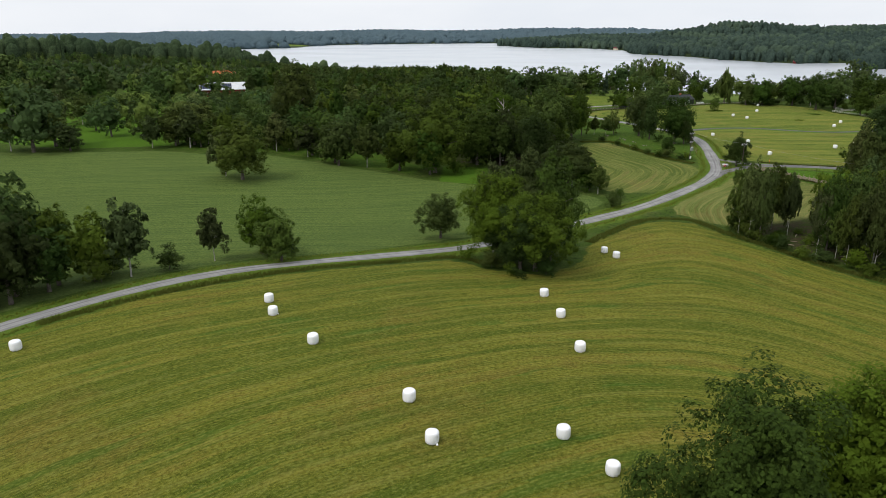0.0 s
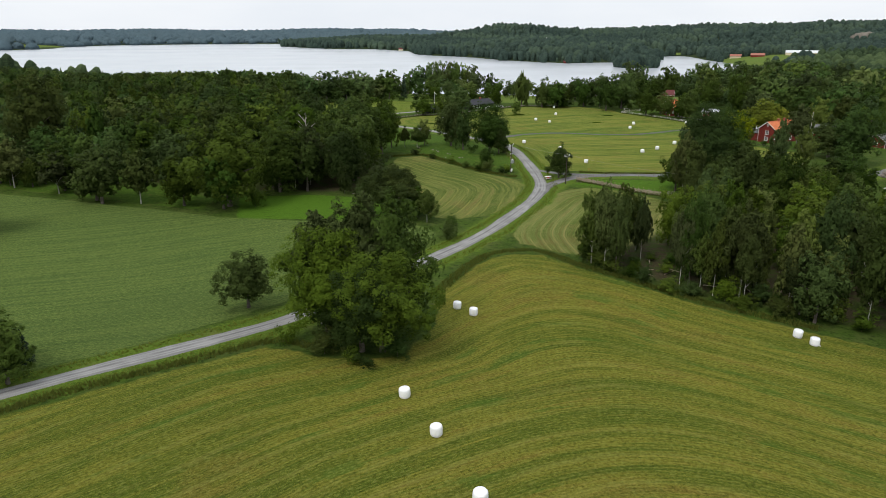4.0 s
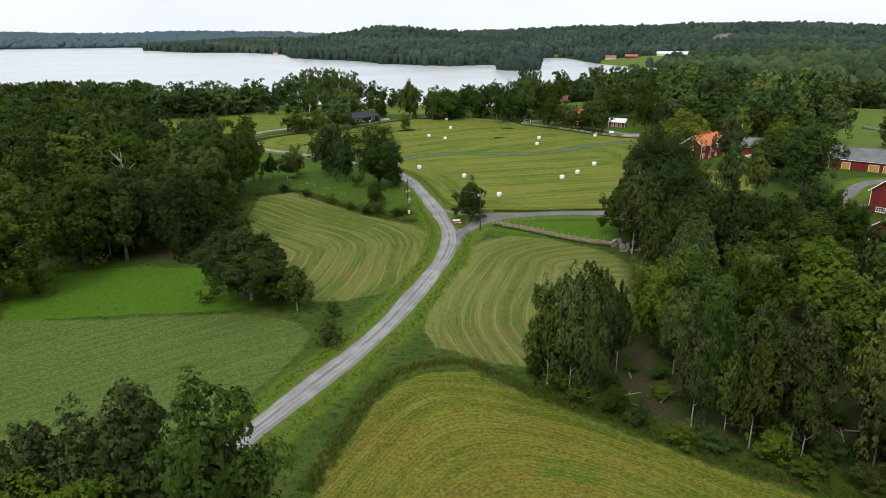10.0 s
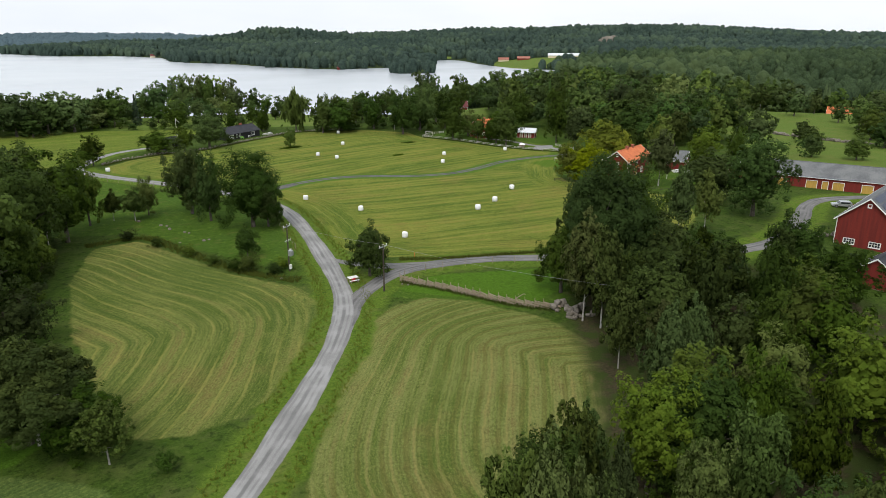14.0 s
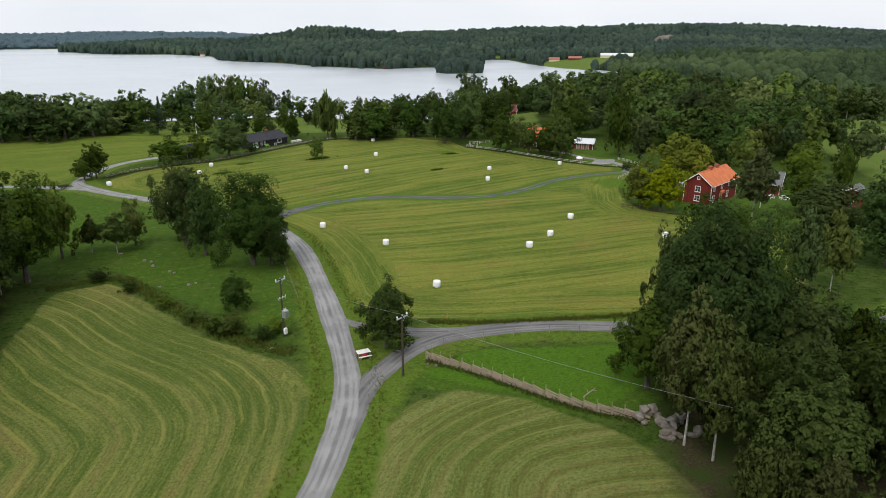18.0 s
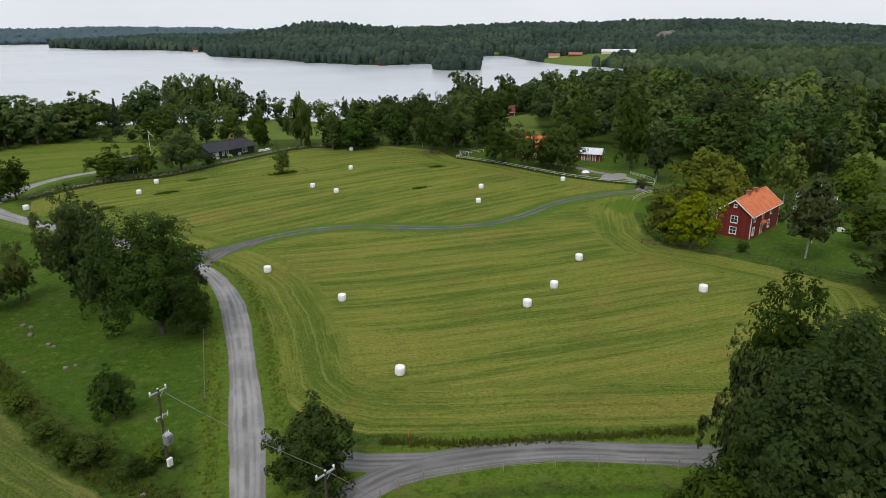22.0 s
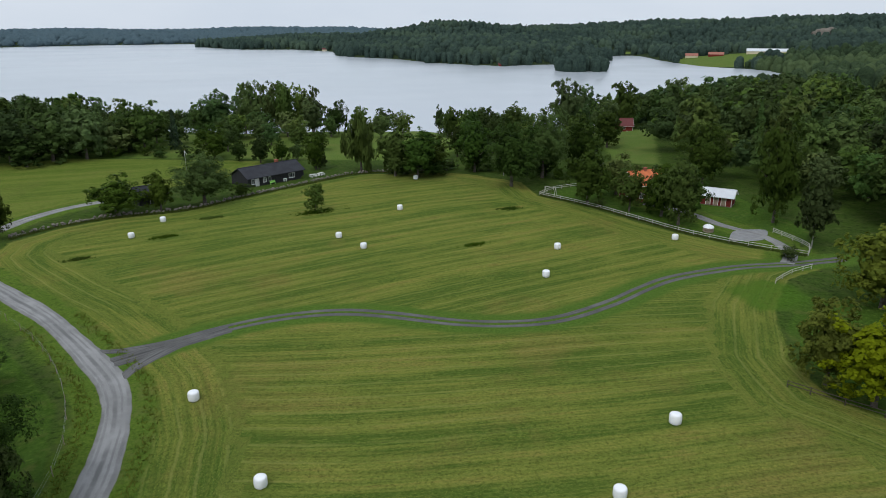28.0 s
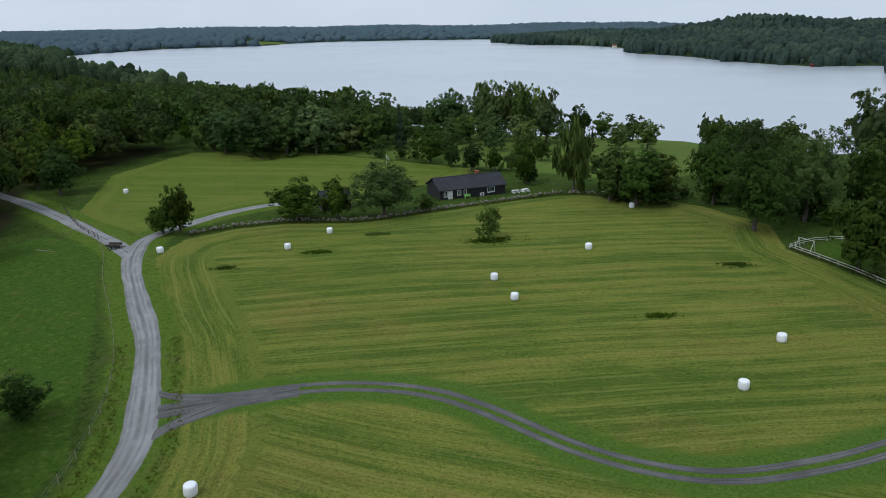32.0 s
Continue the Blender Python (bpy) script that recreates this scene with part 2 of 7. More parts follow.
def gravel_mat(name, c1, c2, rut):
    """Gravel road: worn wheel tracks along the strip, loose stone between."""
    m, t, b = node_mat(name, 0.92, 0.2)
    across = nd(t, "ShaderNodeAttribute")
    across.attribute_name = "across"
    a = across.outputs["Fac"]
    n1 = noise_at(t, 0.25, 4)
    n2 = noise_at(t, 9.0, 6, 0.7)
    n0 = noise_at(t, 0.09, 3)
    wob = mth(t, "ADD", a, mth(t, "MULTIPLY", mth(t, "SUBTRACT", n1, 0.5), 0.22))
    col = mixc(t, ranged(t, n2, 0.3, 0.7), c1, c2)
    col = mixc(t, ranged(t, n1, 0.4, 0.65, 0.0, 0.7), col, rut)
    for at, wide, much in ((0.06, 0.2, 0.62), (-0.36, 0.1, 0.4), (0.52, 0.12, 0.4), (-0.76, 0.18, 0.5), (0.8, 0.18, 0.5)):
        line = ranged(t, mth(t, "ABSOLUTE", mth(t, "SUBTRACT", wob, at)), wide * 0.3, wide, much, 0.0)
        line = mth(t, "MULTIPLY", line, ranged(t, noise_at(t, 0.16 + at * 0.04, 4, 0.6), 0.32, 0.6))
        col = mixc(t, line, col, tuple(0.42 * v for v in c1))
    col = mixc(t, ranged(t, n0, 0.55, 0.7, 0.0, 0.5), col, tuple(0.75 * v for v in c1))
    edge = ranged(t, mth(t, "ADD", mth(t, "ABSOLUTE", a), mth(t, "MULTIPLY", mth(t, "SUBTRACT", n2, 0.5), 0.35)), 0.84, 1.0)
    col = mixc(t, edge, col, (0.09, 0.10, 0.035))
    t.links.new(col, b.inputs["Base Color"])
    bump(t, b, n2, 0.6, 0.03)
    return m


M_GRAVEL = gravel_mat("grey_gravel", (0.2, 0.198, 0.193), (0.27, 0.268, 0.262), (0.31, 0.308, 0.302))
M_ASPH = gravel_mat("old_asphalt", (0.13, 0.128, 0.125), (0.18, 0.177, 0.172), (0.21, 0.206, 0.2))
M_TRACK = gravel_mat("dark_track_gravel", (0.085, 0.083, 0.08), (0.13, 0.127, 0.123), (0.155, 0.152, 0.147))


def water_mat():
    m, t, b = node_mat("lake_water", 0.1, 0.5)
    # Pale base holds part of the sky's brightness, beyond what the surface reflects
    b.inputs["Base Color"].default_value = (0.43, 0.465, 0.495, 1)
    b.inputs["IOR"].default_value = 1.33
    pos = nd(t, "ShaderNodeNewGeometry").outputs["Position"]
    n = noise_at(t, 0.6, 5, 0.6, pos)
    big = noise_at(t, 0.004, 3, 0.5, pos)
    r = ranged(t, big, 0.35, 0.65, 0.2, 0.27)
    t.links.new(r, b.inputs["Roughness"])
    bump(t, b, n, 0.3, 0.04)
    return m


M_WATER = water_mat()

# ---- the lie of the land ----
LAKE_Z = -15.0
LAKE = [(-1184, 1250), (-900, 1010), (-600, 830), (-350, 690), (-200, 630), (-60, 592), (0, 600), (35, 602), (70, 575), (110, 600),
        (160, 640), (250, 720), (340, 800), (430, 900), (470, 960), (464, 1149), (422, 1178), (417, 1302), (444, 1611), (381, 1562),
        (345, 1382), (245, 1281), (140, 1226), (38, 1331), (-22, 1475), (-141, 1600), (-184, 1866), (-308, 2044), (-442, 2058), (-638, 2285),
        (-720, 2660), (-791, 2691), (-1069, 2516), (-1248, 2282), (-1177, 1879), (-1279, 1643)]
POND = [(330, 520), (400, 470), (500, 430), (620, 450), (640, 520), (480, 560), (400, 570)]
# gentle rises and hollows: east, north, spread, height
SWELLS = [(-45, 50, 41.2, 5.76), (-15, 90, 33.8, -0.43), (-60, 150, 45, -1.45), (15, 200, 33.8, -0.47), (90, 205, 37.5, 1.89),
          (45, 265, 33.8, 1.36), (5, 290, 33.8, -0.79), (-45, 330, 37.5, 0.94), (30, 345, 33.8, 1.27), (85, 330, 33.8, -0.83),
          (-110, 330, 45, -1.84), (-100, 230, 52.5, -0.48), (20, 20, 37.5, 0.78), (150, 280, 52.5, 1.41), (-10, 400, 33.8, -0.42)]
# wooded hills beyond the water
HILLS = [(86, 2380, 120, 38), (360, 2330, 180, 14), (-150, 2400, 200, 3), (660, 2280, 230, 18), (1095, 2072, 320, 40), (1420, 1830, 330, 16), (1900, 1300, 400, 26), (700, 1750, 160, 4),
         (-1800, 4000, 330, 20), (-900, 4200, 260, 22), (-2600, 3400, 400, 16), (-300, 4300, 400, 6), (1200, 900, 300, 8), (-1250, 3900, 160, 5),
         (-900, 500, 330, 8), (-560, 430, 130, 13), (150, 1640, 150, 3), (-420, 4200, 200, 18), (2600, 2600, 500, 30), (1200, 3000, 400, 20)]


def psdf(px, py, poly):
    """Signed distance to a closed outline, positive inside."""
    d2 = np.full(px.shape, 1e18)
    inside = np.zeros(px.shape, bool)
    n = len(poly)
    for i in range(n):
        ax, ay = poly[i]
        bx, by = poly[(i + 1) % n]
        ex, ey = bx - ax, by - ay
        k = np.clip(((px - ax) * ex + (py - ay) * ey) / (ex * ex + ey * ey), 0, 1)
        d2 = np.minimum(d2, (px - ax - k * ex) ** 2 + (py - ay - k * ey) ** 2)
        if ay != by:
            cross = ((ay > py) != (by > py)) & (px < ex * (py - ay) / ey + ax)
            inside ^= cross
    return np.where(inside, 1, -1) * np.sqrt(d2)


def line_dist(px, py, line):
    d2 = np.full(px.shape, 1e18)
    for (ax, ay), (bx, by) in zip(line, line[1:]):
        ex, ey = bx - ax, by - ay
        k = np.clip(((px - ax) * ex + (py - ay) * ey) / (ex * ex + ey * ey + 1e-9), 0, 1)
        d2 = np.minimum(d2, (px - ax - k * ex) ** 2 + (py - ay - k * ey) ** 2)
    return np.sqrt(d2)


def sstep(a, b, v):
    u = np.clip((v - a) / (b - a), 0, 1)
    return u * u * (3 - 2 * u)


def land(px, py):
    px, py = np.asarray(px, float), np.asarray(py, float)
    h = np.zeros(px.shape)
    for a, b, s, w in SWELLS:
        h = h + w * np.exp(-((px - a) ** 2 + (py - b) ** 2) / (2 * s * s))
    away = sstep(180, 700, np.hypot(px, py - 230))
    for a, b, s, w in HILLS:
        h = h + away * w * np.exp(-((px - a) ** 2 + (py - b) ** 2) / (2 * s * s))
    far = sstep(700, 1500, np.hypot(px, py - 250))
    h = h + far * (2.5 * np.sin(px / 170 + 1.3) * np.sin(py / 210) + 1.5 * np.sin(px / 63 + py / 81))
    lake = np.maximum(psdf(px, py, LAKE), psdf(px, py, POND))
    islet = 34 - np.hypot(px - 235, py - 1125)
    lake = np.minimum(lake, -islet)
    shore = sstep(3, 130, -lake) * (1 - far) + sstep(-60, 330, -lake) * far
    z = (LAKE_Z - 0.4) * (1 - shore) + h * shore
    return np.where(lake > 0, LAKE_Z - 0.4 - np.minimum(lake * 0.08, 5), z)


def zat(x, y):
    return float(land(np.array([x]), np.array([y]))[0])


def curve_through(pts, step=2.0):
    """Points every step metres on a smooth line through pts."""
    out = []
    for i in range(len(pts) - 1):
        p0, p1, p2, p3 = (Vector(pts[max(0, min(len(pts) - 1, i + k))]) for k in (-1, 0, 1, 2))
        n = max(2, int((p2 - p1).length / step))
        for j in range(n):
            u = j / n
            out.append(0.5 * ((2 * p1) + (p2 - p0) * u + (2 * p0 - 5 * p1 + 4 * p2 - p3) * u * u + (3 * p1 - p0 - 3 * p2 + p3) * u ** 3))
    out.append(Vector(pts[-1]))
    return [(p.x, p.y) for p in out]


MAIN_ROAD = [(-240, -330), (-160, -150), (-118, -60), (-93, 5), (-80, 40), (-76.8, 53.3), (-71, 70), (-65.4, 80.5), (-58, 89.5), (-49.5, 98.7), (-39.3, 110), (-34.1, 117.4), (-26, 132), (-16.4, 148.2),
             (-12.1, 155.2), (-7, 164.8), (-0.6, 179.6), (4.2, 192), (7.1, 203.5), (7.6, 215), (6.5, 232), (4.2, 253), (1.6, 267), (-2.4, 277.5), (-8.5, 285.5),
             (-20.5, 298.3), (-31, 307.2), (-43.8, 318.2), (-51, 326), (-56, 334.5), (-55.6, 344), (-53.8, 355.3), (-48, 366), (-36, 375)]
WEST_ROAD = [(-49, 324), (-60.7, 330), (-75.9, 336.6), (-92.7, 343.4), (-112, 350), (-135, 356), (-170, 372)]
SIDE_ROAD = [(4.6, 190), (6.6, 198.5), (8.7, 205.3), (12.4, 211), (17.5, 216), (24, 218), (34.6, 217.4), (45, 214.2), (58, 210), (72, 206), (85.2, 207), (93.5, 211), (101.2, 216.5), (109.8, 224.0), (117.5, 231.0), (126, 235.5), (136.3, 236), (150, 235)]
SLIP_ROAD = [(6.5, 229.5), (9.5, 225), (13.5, 222), (18, 219.8), (25, 218.4)]
TRACK = [(-6.5, 284.2), (-1.2, 289.4), (5.5, 294.4), (12.5, 297.6), (20.5, 298.9), (28, 297.5), (38, 294), (46, 293.2), (53, 295), (61.4, 300.9), (68, 307), (75, 312.3), (87.5, 317.4), (99, 319), (108, 321)]
DRIVE = [(97, 319), (101, 326), (101, 336), (96, 345), (92, 356), (85, 363)]

FIELD_HILL = [(-112, -40), (-93, 10), (-83, 38), (-72.5, 51), (-67, 66), (-56, 83), (-43, 96), (-36, 103), (-31, 101.5), (-27, 100), (-19, 101), (-15.5, 113), (-16, 125), (-12.3, 135.6),
              (-7.7, 145.2), (-2.9, 148.6), (2.4, 147.8), (8.4, 140), (16.4, 131.3), (24, 123), (37, 113), (60, 98), (120, 75), (240, 20), (260, -700), (-420, -700), (-300, -120)]
FIELD_LAKE = [(8.8, 240), (9.6, 234), (13.6, 227.6), (19, 224.2), (28, 221.9), (38, 220), (51, 217.5), (62, 215), (75, 217), (86, 228), (95, 245), (89, 256), (83, 264.5), (77.5, 272), (78, 281),
              (84, 297), (93, 311), (103, 317), (102, 323), (92, 331), (85, 339), (79, 347), (71, 359.5), (61, 370), (59, 386), (45, 398), (39, 400), (15, 399), (3.6, 388.5), (-12, 368.5),
              (-21, 357.5), (-35, 352), (-43, 345), (-48, 335), (-45, 325), (-39, 319), (-27, 308.5), (-17, 300), (-5.5, 287.5), (0.5, 279), (5.4, 267), (7.6, 254)]
FIELD_WEST = [(-36, 247), (-28, 250), (-20, 239), (-11, 226), (-4, 219), (1.5, 214.5), (3.8, 206), (2, 194), (-3, 182), (-8, 176.5), (-14, 174), (-19, 175), (-24, 185), (-31, 205), (-35.8, 226)]
FIELD_EAST = [(-2.5, 161.5), (-0.4, 170), (4.5, 184), (8.5, 194.5), (13, 201.3), (20, 204), (26.7, 200), (34.5, 190.5), (37.5, 180), (31, 165), (20, 153.5), (9.5, 147.8), (4.5, 150.3), (-0.8, 155.2)]
PASTURE = [(-300, 150), (-220, 160), (-196, 169), (-167, 183), (-142, 184), (-131, 190), (-91, 181), (-67, 174), (-48, 172), (-30, 172), (-20, 167), (-18, 161), (-21, 152), (-31, 135), (-40, 120), (-45, 113), (-55, 99.5),
           (-66, 90), (-73, 79), (-79, 66), (-84, 52), (-96, 20), (-115, -40), (-160, -160), (-420, -500), (-900, -300), (-700, 60), (-420, 120)]
LAWN_NORTH = [(-90, 347), (-115, 380), (-117, 415), (-80, 428), (-45, 425), (-17, 422), (-22, 400), (-38, 378), (-50, 369), (-57.5, 352), (-61, 336), (-75, 341)]
WOOD_EAST = [(10, 147), (20, 132), (45, 114), (70, 99), (120, 80), (125, 130), (100, 165), (82, 178), (84, 196), (60, 205), (46, 209), (41, 196), (36, 188), (34, 180), (28, 164), (17, 153)]
WOOD_WEST = [(-41, 198), (-38, 215), (-41, 245), (-50, 268), (-64, 292), (-80, 318), (-98, 338), (-125, 362), (-125, 420), (-190, 420), (-200, 345), (-170, 292), (-140, 250), (-120, 225), (-95, 203), (-66, 199)]

FARM_GLADE = [(-200, 175), (-172, 193), (-226, 262), (-257, 286), (-295, 300), (-330, 285), (-330, 220), (-270, 178)]
BARN_GLADE = [(-345, 350), (-318, 335), (-285, 333), (-250, 345), (-258, 368), (-292, 372), (-322, 405), (-340, 445), (-374, 440)]
PARK_GLADE = [(140, 255), (165, 235), (215, 250), (300, 340), (345, 420), (330, 450), (250, 420), (205, 385), (170, 320)]
LAKE_HOUSE_LAWN = [(92, 415), (104, 410), (122, 470), (140, 500), (148, 545), (112, 548), (104, 500), (96, 450)]
SHORE_GLADE = [(-62, 428), (-10, 425), (30, 420), (45, 440), (38, 590), (5, 598), (-75, 575), (-80, 500), (-60, 470)]
FAR_FIELDS = [[(400, 1200), (480, 1165), (610, 1245), (665, 1330), (650, 1395), (560, 1405), (470, 1435), (430, 1330)], [(330, 1580), (470, 1640), (500, 1700), (350, 1680)], [(780, 2050), (920, 2050), (940, 2180), (800, 2180)],
              [(-1300, 1900), (-1190, 1900), (-1260, 2150), (-1400, 2100)]]

xs = np.concatenate([-135 - np.cumsum(1.3 * 1.09 ** np.arange(1, 66))[::-1], np.arange(-135, 125, 1.3), 125 + np.cumsum(1.3 * 1.09 ** np.arange(0, 66))])
ys = np.concatenate([10 - np.cumsum(1.3 * 1.12 ** np.arange(1, 40))[::-1], np.arange(10, 430, 1.3), 430 + np.cumsum(1.3 * 1.075 ** np.arange(0, 78))])
GX, GY = np.meshgrid(np.clip(xs, -4600, 4600), np.clip(ys, -1200, 4700))
GZ = land(GX, GY)
mown_edge = {"hill": FIELD_HILL, "meadow": FIELD_LAKE, "west": FIELD_WEST, "east": FIELD_EAST, "pasture": PASTURE, "lawn": LAWN_NORTH}
gm = bpy.data.meshes.new("ground")
ny, nx = GX.shape
idx = np.arange(nx * ny).reshape(ny, nx)
faces = np.stack([idx[:-1, :-1], idx[:-1, 1:], idx[1:, 1:], idx[1:, :-1]], -1).reshape(-1, 4)
gm.from_pydata(np.stack([GX, GY, GZ], -1).reshape(-1, 3).tolist(), [], faces.tolist())
gm.polygons.foreach_set("use_smooth", np.ones(len(gm.polygons), bool))
fx, fy = GX.ravel(), GY.ravel()


def ground_layer(name, values):
    gm.attributes.new(name, "FLOAT", "POINT").data.foreach_set("value", np.clip(values, -200, 200).astype(np.float32))


for key, outline in mown_edge.items():
    ground_layer(key, psdf(fx, fy, outline))


def smooth_min(a, b, k):
    return -k * np.log(np.exp(-np.clip(a, -200, 400) / k) + np.exp(-np.clip(b, -200, 400) / k))


def swathe(name, edge, lead, head=8.0):
    """How the mower went: rounds along the edge first, then lanes beside a leading line."""
    d = psdf(fx, fy, edge)
    ground_layer(name + "_lane", np.where(d < head, d, head + 0.01) * 0 + np.where(d < head, d, 31.7 + line_dist(fx, fy, lead)))


west_side = line_dist(fx, fy, [(-300, -500), (-120, -40), (-83, 38), (-67, 66), (-43, 96), (-24, 112), (-16, 125), (-7.7, 146), (0, 151)])
east_side = line_dist(fx, fy, [(0, 151), (8.4, 140), (24, 123), (60, 98), (140, 60), (400, -60)])
ground_layer("hill_lane", smooth_min(west_side, east_side, 9.0))
track_y = np.interp(fx, [p[0] for p in TRACK], [p[1] for p in TRACK])
edge_d = psdf(fx, fy, FIELD_LAKE)
lane = np.where(fy > track_y, 80 + (fy - 0.54 * fx) * 0.88, 400 + fy - 0.05 * fx - 0.0016 * (fx - 40) ** 2)
ground_layer("meadow_lane", np.where(edge_d < 9, edge_d * 0.22, lane * 0.2))
ground_layer("west_lane", line_dist(fx, fy, curve_through([(-75, 268), (-45, 258), (-28, 247), (-16, 233), (-4, 219), (2.5, 206), (2, 192), (-3, 176), (-12, 160), (-24, 142)], 4)))
ground_layer("east_lane", line_dist(fx, fy, curve_through([(2, 135), (-1.5, 150), (-2.5, 161.5), (0, 172), (5, 185), (10, 196), (20, 203), (34, 204), (50, 200)], 4)))
ground_layer("pasture_lane", line_dist(fx, fy, curve_through(MAIN_ROAD[:16], 6)) * 0.4 + 0.35 * fy)
ground_layer("rough_lane", 0.6 * fy + 0.3 * fx)
swathe("lawn", LAWN_NORTH, [(-130, 350), (-40, 372), (0, 390)], 6.0)
YARDS = [[(78, 268), (98, 250), (125, 258), (136, 280), (116, 300), (90, 302), (82, 290)], [(64, 373), (80, 350), (92, 334), (104, 325), (112, 340), (110, 372), (95, 386), (75, 384)],
         [(14, 206.5), (24, 213), (46, 209), (44, 197), (34, 193.5)], [(-45, 257), (-28, 256), (-10, 233), (0, 222), (3, 236), (0, 256), (-8, 275), (-30, 298), (-60, 326), (-78, 330), (-84, 316), (-55, 280)]]
lush_b = psdf(fx, fy, [(-250, 188), (-167, 188), (-131, 195), (-97, 186), (-75, 180), (-75, 190), (-125, 225), (-150, 270), (-185, 330), (-330, 320)])
ground_layer("mound", psdf(fx, fy, [(80.5, 306), (82, 297.5), (86, 297), (91.5, 301.5), (92.5, 308), (88, 311.5)]))
lush_c = 1 - np.hypot((fx - 86) / 7, (fy - 303) / 3.2)
ground_layer("lush", np.maximum.reduce([lush_b, lush_c * 3, ] + [psdf(fx, fy, g) for g in YARDS]))
ground_layer("vivid", np.maximum.reduce([psdf(fx, fy, g) for g in ([(-70, 193), (-53, 196), (-36, 193), (-27, 178), (-30, 173), (-48, 173.5), (-64, 173)], [(16, 208.5), (24, 213), (44, 209), (42, 200), (34, 196)], FARM_GLADE, BARN_GLADE)]))
ground_layer("glade", np.maximum.reduce([psdf(fx, fy, g) for g in [PARK_GLADE, SHORE_GLADE, LAKE_HOUSE_LAWN] + FAR_FIELDS]))
road_d = np.minimum.reduce([line_dist(fx, fy, curve_through(r, 5)) for r in (MAIN_ROAD, SIDE_ROAD, WEST_ROAD, DRIVE)])
ground_layer("roadside", road_d)
wood_in = np.maximum(psdf(fx, fy, WOOD_EAST), psdf(fx, fy, WOOD_WEST))
far_in = np.where(np.hypot(fx, fy - 250) > 420, -np.maximum.reduce([psdf(fx, fy, g) for g in [PARK_GLADE, SHORE_GLADE, LAKE_HOUSE_LAWN, FARM_GLADE, BARN_GLADE, FIELD_HILL, PASTURE] + FAR_FIELDS]), -50)
ground_layer("wood", wood_in)
ground_layer("farwood", np.where(fy > 100, far_in, -50))
ground_layer("track", line_dist(fx, fy, curve_through(TRACK, 4)))


def ground_mat():
    m, t, b = node_mat("grassland", 0.95, 0.03)
    pos = nd(t, "ShaderNodeNewGeometry").outputs["Position"]

    def layer(name):
        a = nd(t, "ShaderNodeAttribute")
        a.attribute_name = name
        return a.outputs["Fac"]

    n_big = noise_at(t, 0.03, 4, 0.55)
    n_swing = noise_at(t, 0.022, 1, 0.4)
    n_mid = noise_at(t, 0.35, 5, 0.6)
    n_fine = noise_at(t, 3.2, 6, 0.7)
    n_blade = noise_at(t, 9.0, 5, 0.8)
    n_patch = noise_at(t, 0.11, 5, 0.65)
    n_tuft = noise_at(t, 1.1, 4, 0.6)
    n_drift = noise_at(t, 0.05, 6, 0.7)
    wob = mth(t, "MULTIPLY", mth(t, "SUBTRACT", n_mid, 0.5), 2.2)

    def inside(name, soft=0.35):
        return ranged(t, mth(t, "ADD", layer(name), wob), -soft, soft)

    def streak(name, width, along=0.012, swing=4.0):
        """Tone that runs in bands along the way the field was mown."""
        sep = nd(t, "ShaderNodeSeparateXYZ")
        t.links.new(pos, sep.inputs[0])
        d = mth(t, "ADD", layer(name + "_lane"), mth(t, "MULTIPLY", mth(t, "SUBTRACT", n_swing, 0.5), swing))
        comb = nd(t, "ShaderNodeCombineXYZ")
        t.links.new(mth(t, "DIVIDE", d, width), comb.inputs[0])
        t.links.new(mth(t, "MULTIPLY", sep.outputs[0], along), comb.inputs[1])
        t.links.new(mth(t, "MULTIPLY", sep.outputs[1], along), comb.inputs[2])
        nz = noise_at(t, 1.0, 4, 0.62, comb.outputs[0])
        wave = mth(t, "MULTIPLY", mth(t, "SINE", mth(t, "MULTIPLY", d, 6.2832 / (width * 1.35))), 0.05)
        return mth(t, "ADD", nz, wave)

    # rough grass, brighter beside the roads
    col = mixc(t, ranged(t, n_fine, 0.3, 0.7), (0.026, 0.05, 0.008), (0.058, 0.096, 0.016))
    col = mixc(t, ranged(t, n_mid, 0.42, 0.72, 0.0, 0.6), col, (0.085, 0.1, 0.029))
    col = mixc(t, ranged(t, n_patch, 0.48, 0.7, 0.0, 0.7), col, (0.045, 0.085, 0.010))
    col = mixc(t, ranged(t, n_tuft, 0.52, 0.68, 0.0, 0.75), col, (0.018, 0.034, 0.007))
    col = mixc(t, ranged(t, n_tuft, 0.3, 0.44, 0.6, 0.0), col, (0.085, 0.12, 0.023))
    side = ranged(t, mth(t, "ADD", layer("roadside"), mth(t, "MULTIPLY", wob, 2.0)), 3.0, 6.0, 1.0, 0.0)
    verge = mixc(t, ranged(t, n_fine, 0.3, 0.7), (0.066, 0.114, 0.012), (0.128, 0.182, 0.027))
    verge = mixc(t, ranged(t, n_mid, 0.48, 0.7, 0.0, 0.6), verge, (0.13, 0.14, 0.039))
    verge = mixc(t, ranged(t, n_tuft, 0.52, 0.7, 0.0, 0.6), verge, (0.03, 0.055, 0.009))
    col = mixc(t, side, col, verge)
    lush = mixc(t, ranged(t, n_fine, 0.3, 0.7), (0.036, 0.075, 0.009), (0.07, 0.122, 0.016))
    lush = mixc(t, ranged(t, n_patch, 0.45, 0.65, 0.0, 0.6), lush, (0.05, 0.095, 0.016))
    lush = mixc(t, ranged(t, n_tuft, 0.52, 0.66, 0.0, 0.6), lush, (0.03, 0.066, 0.007))
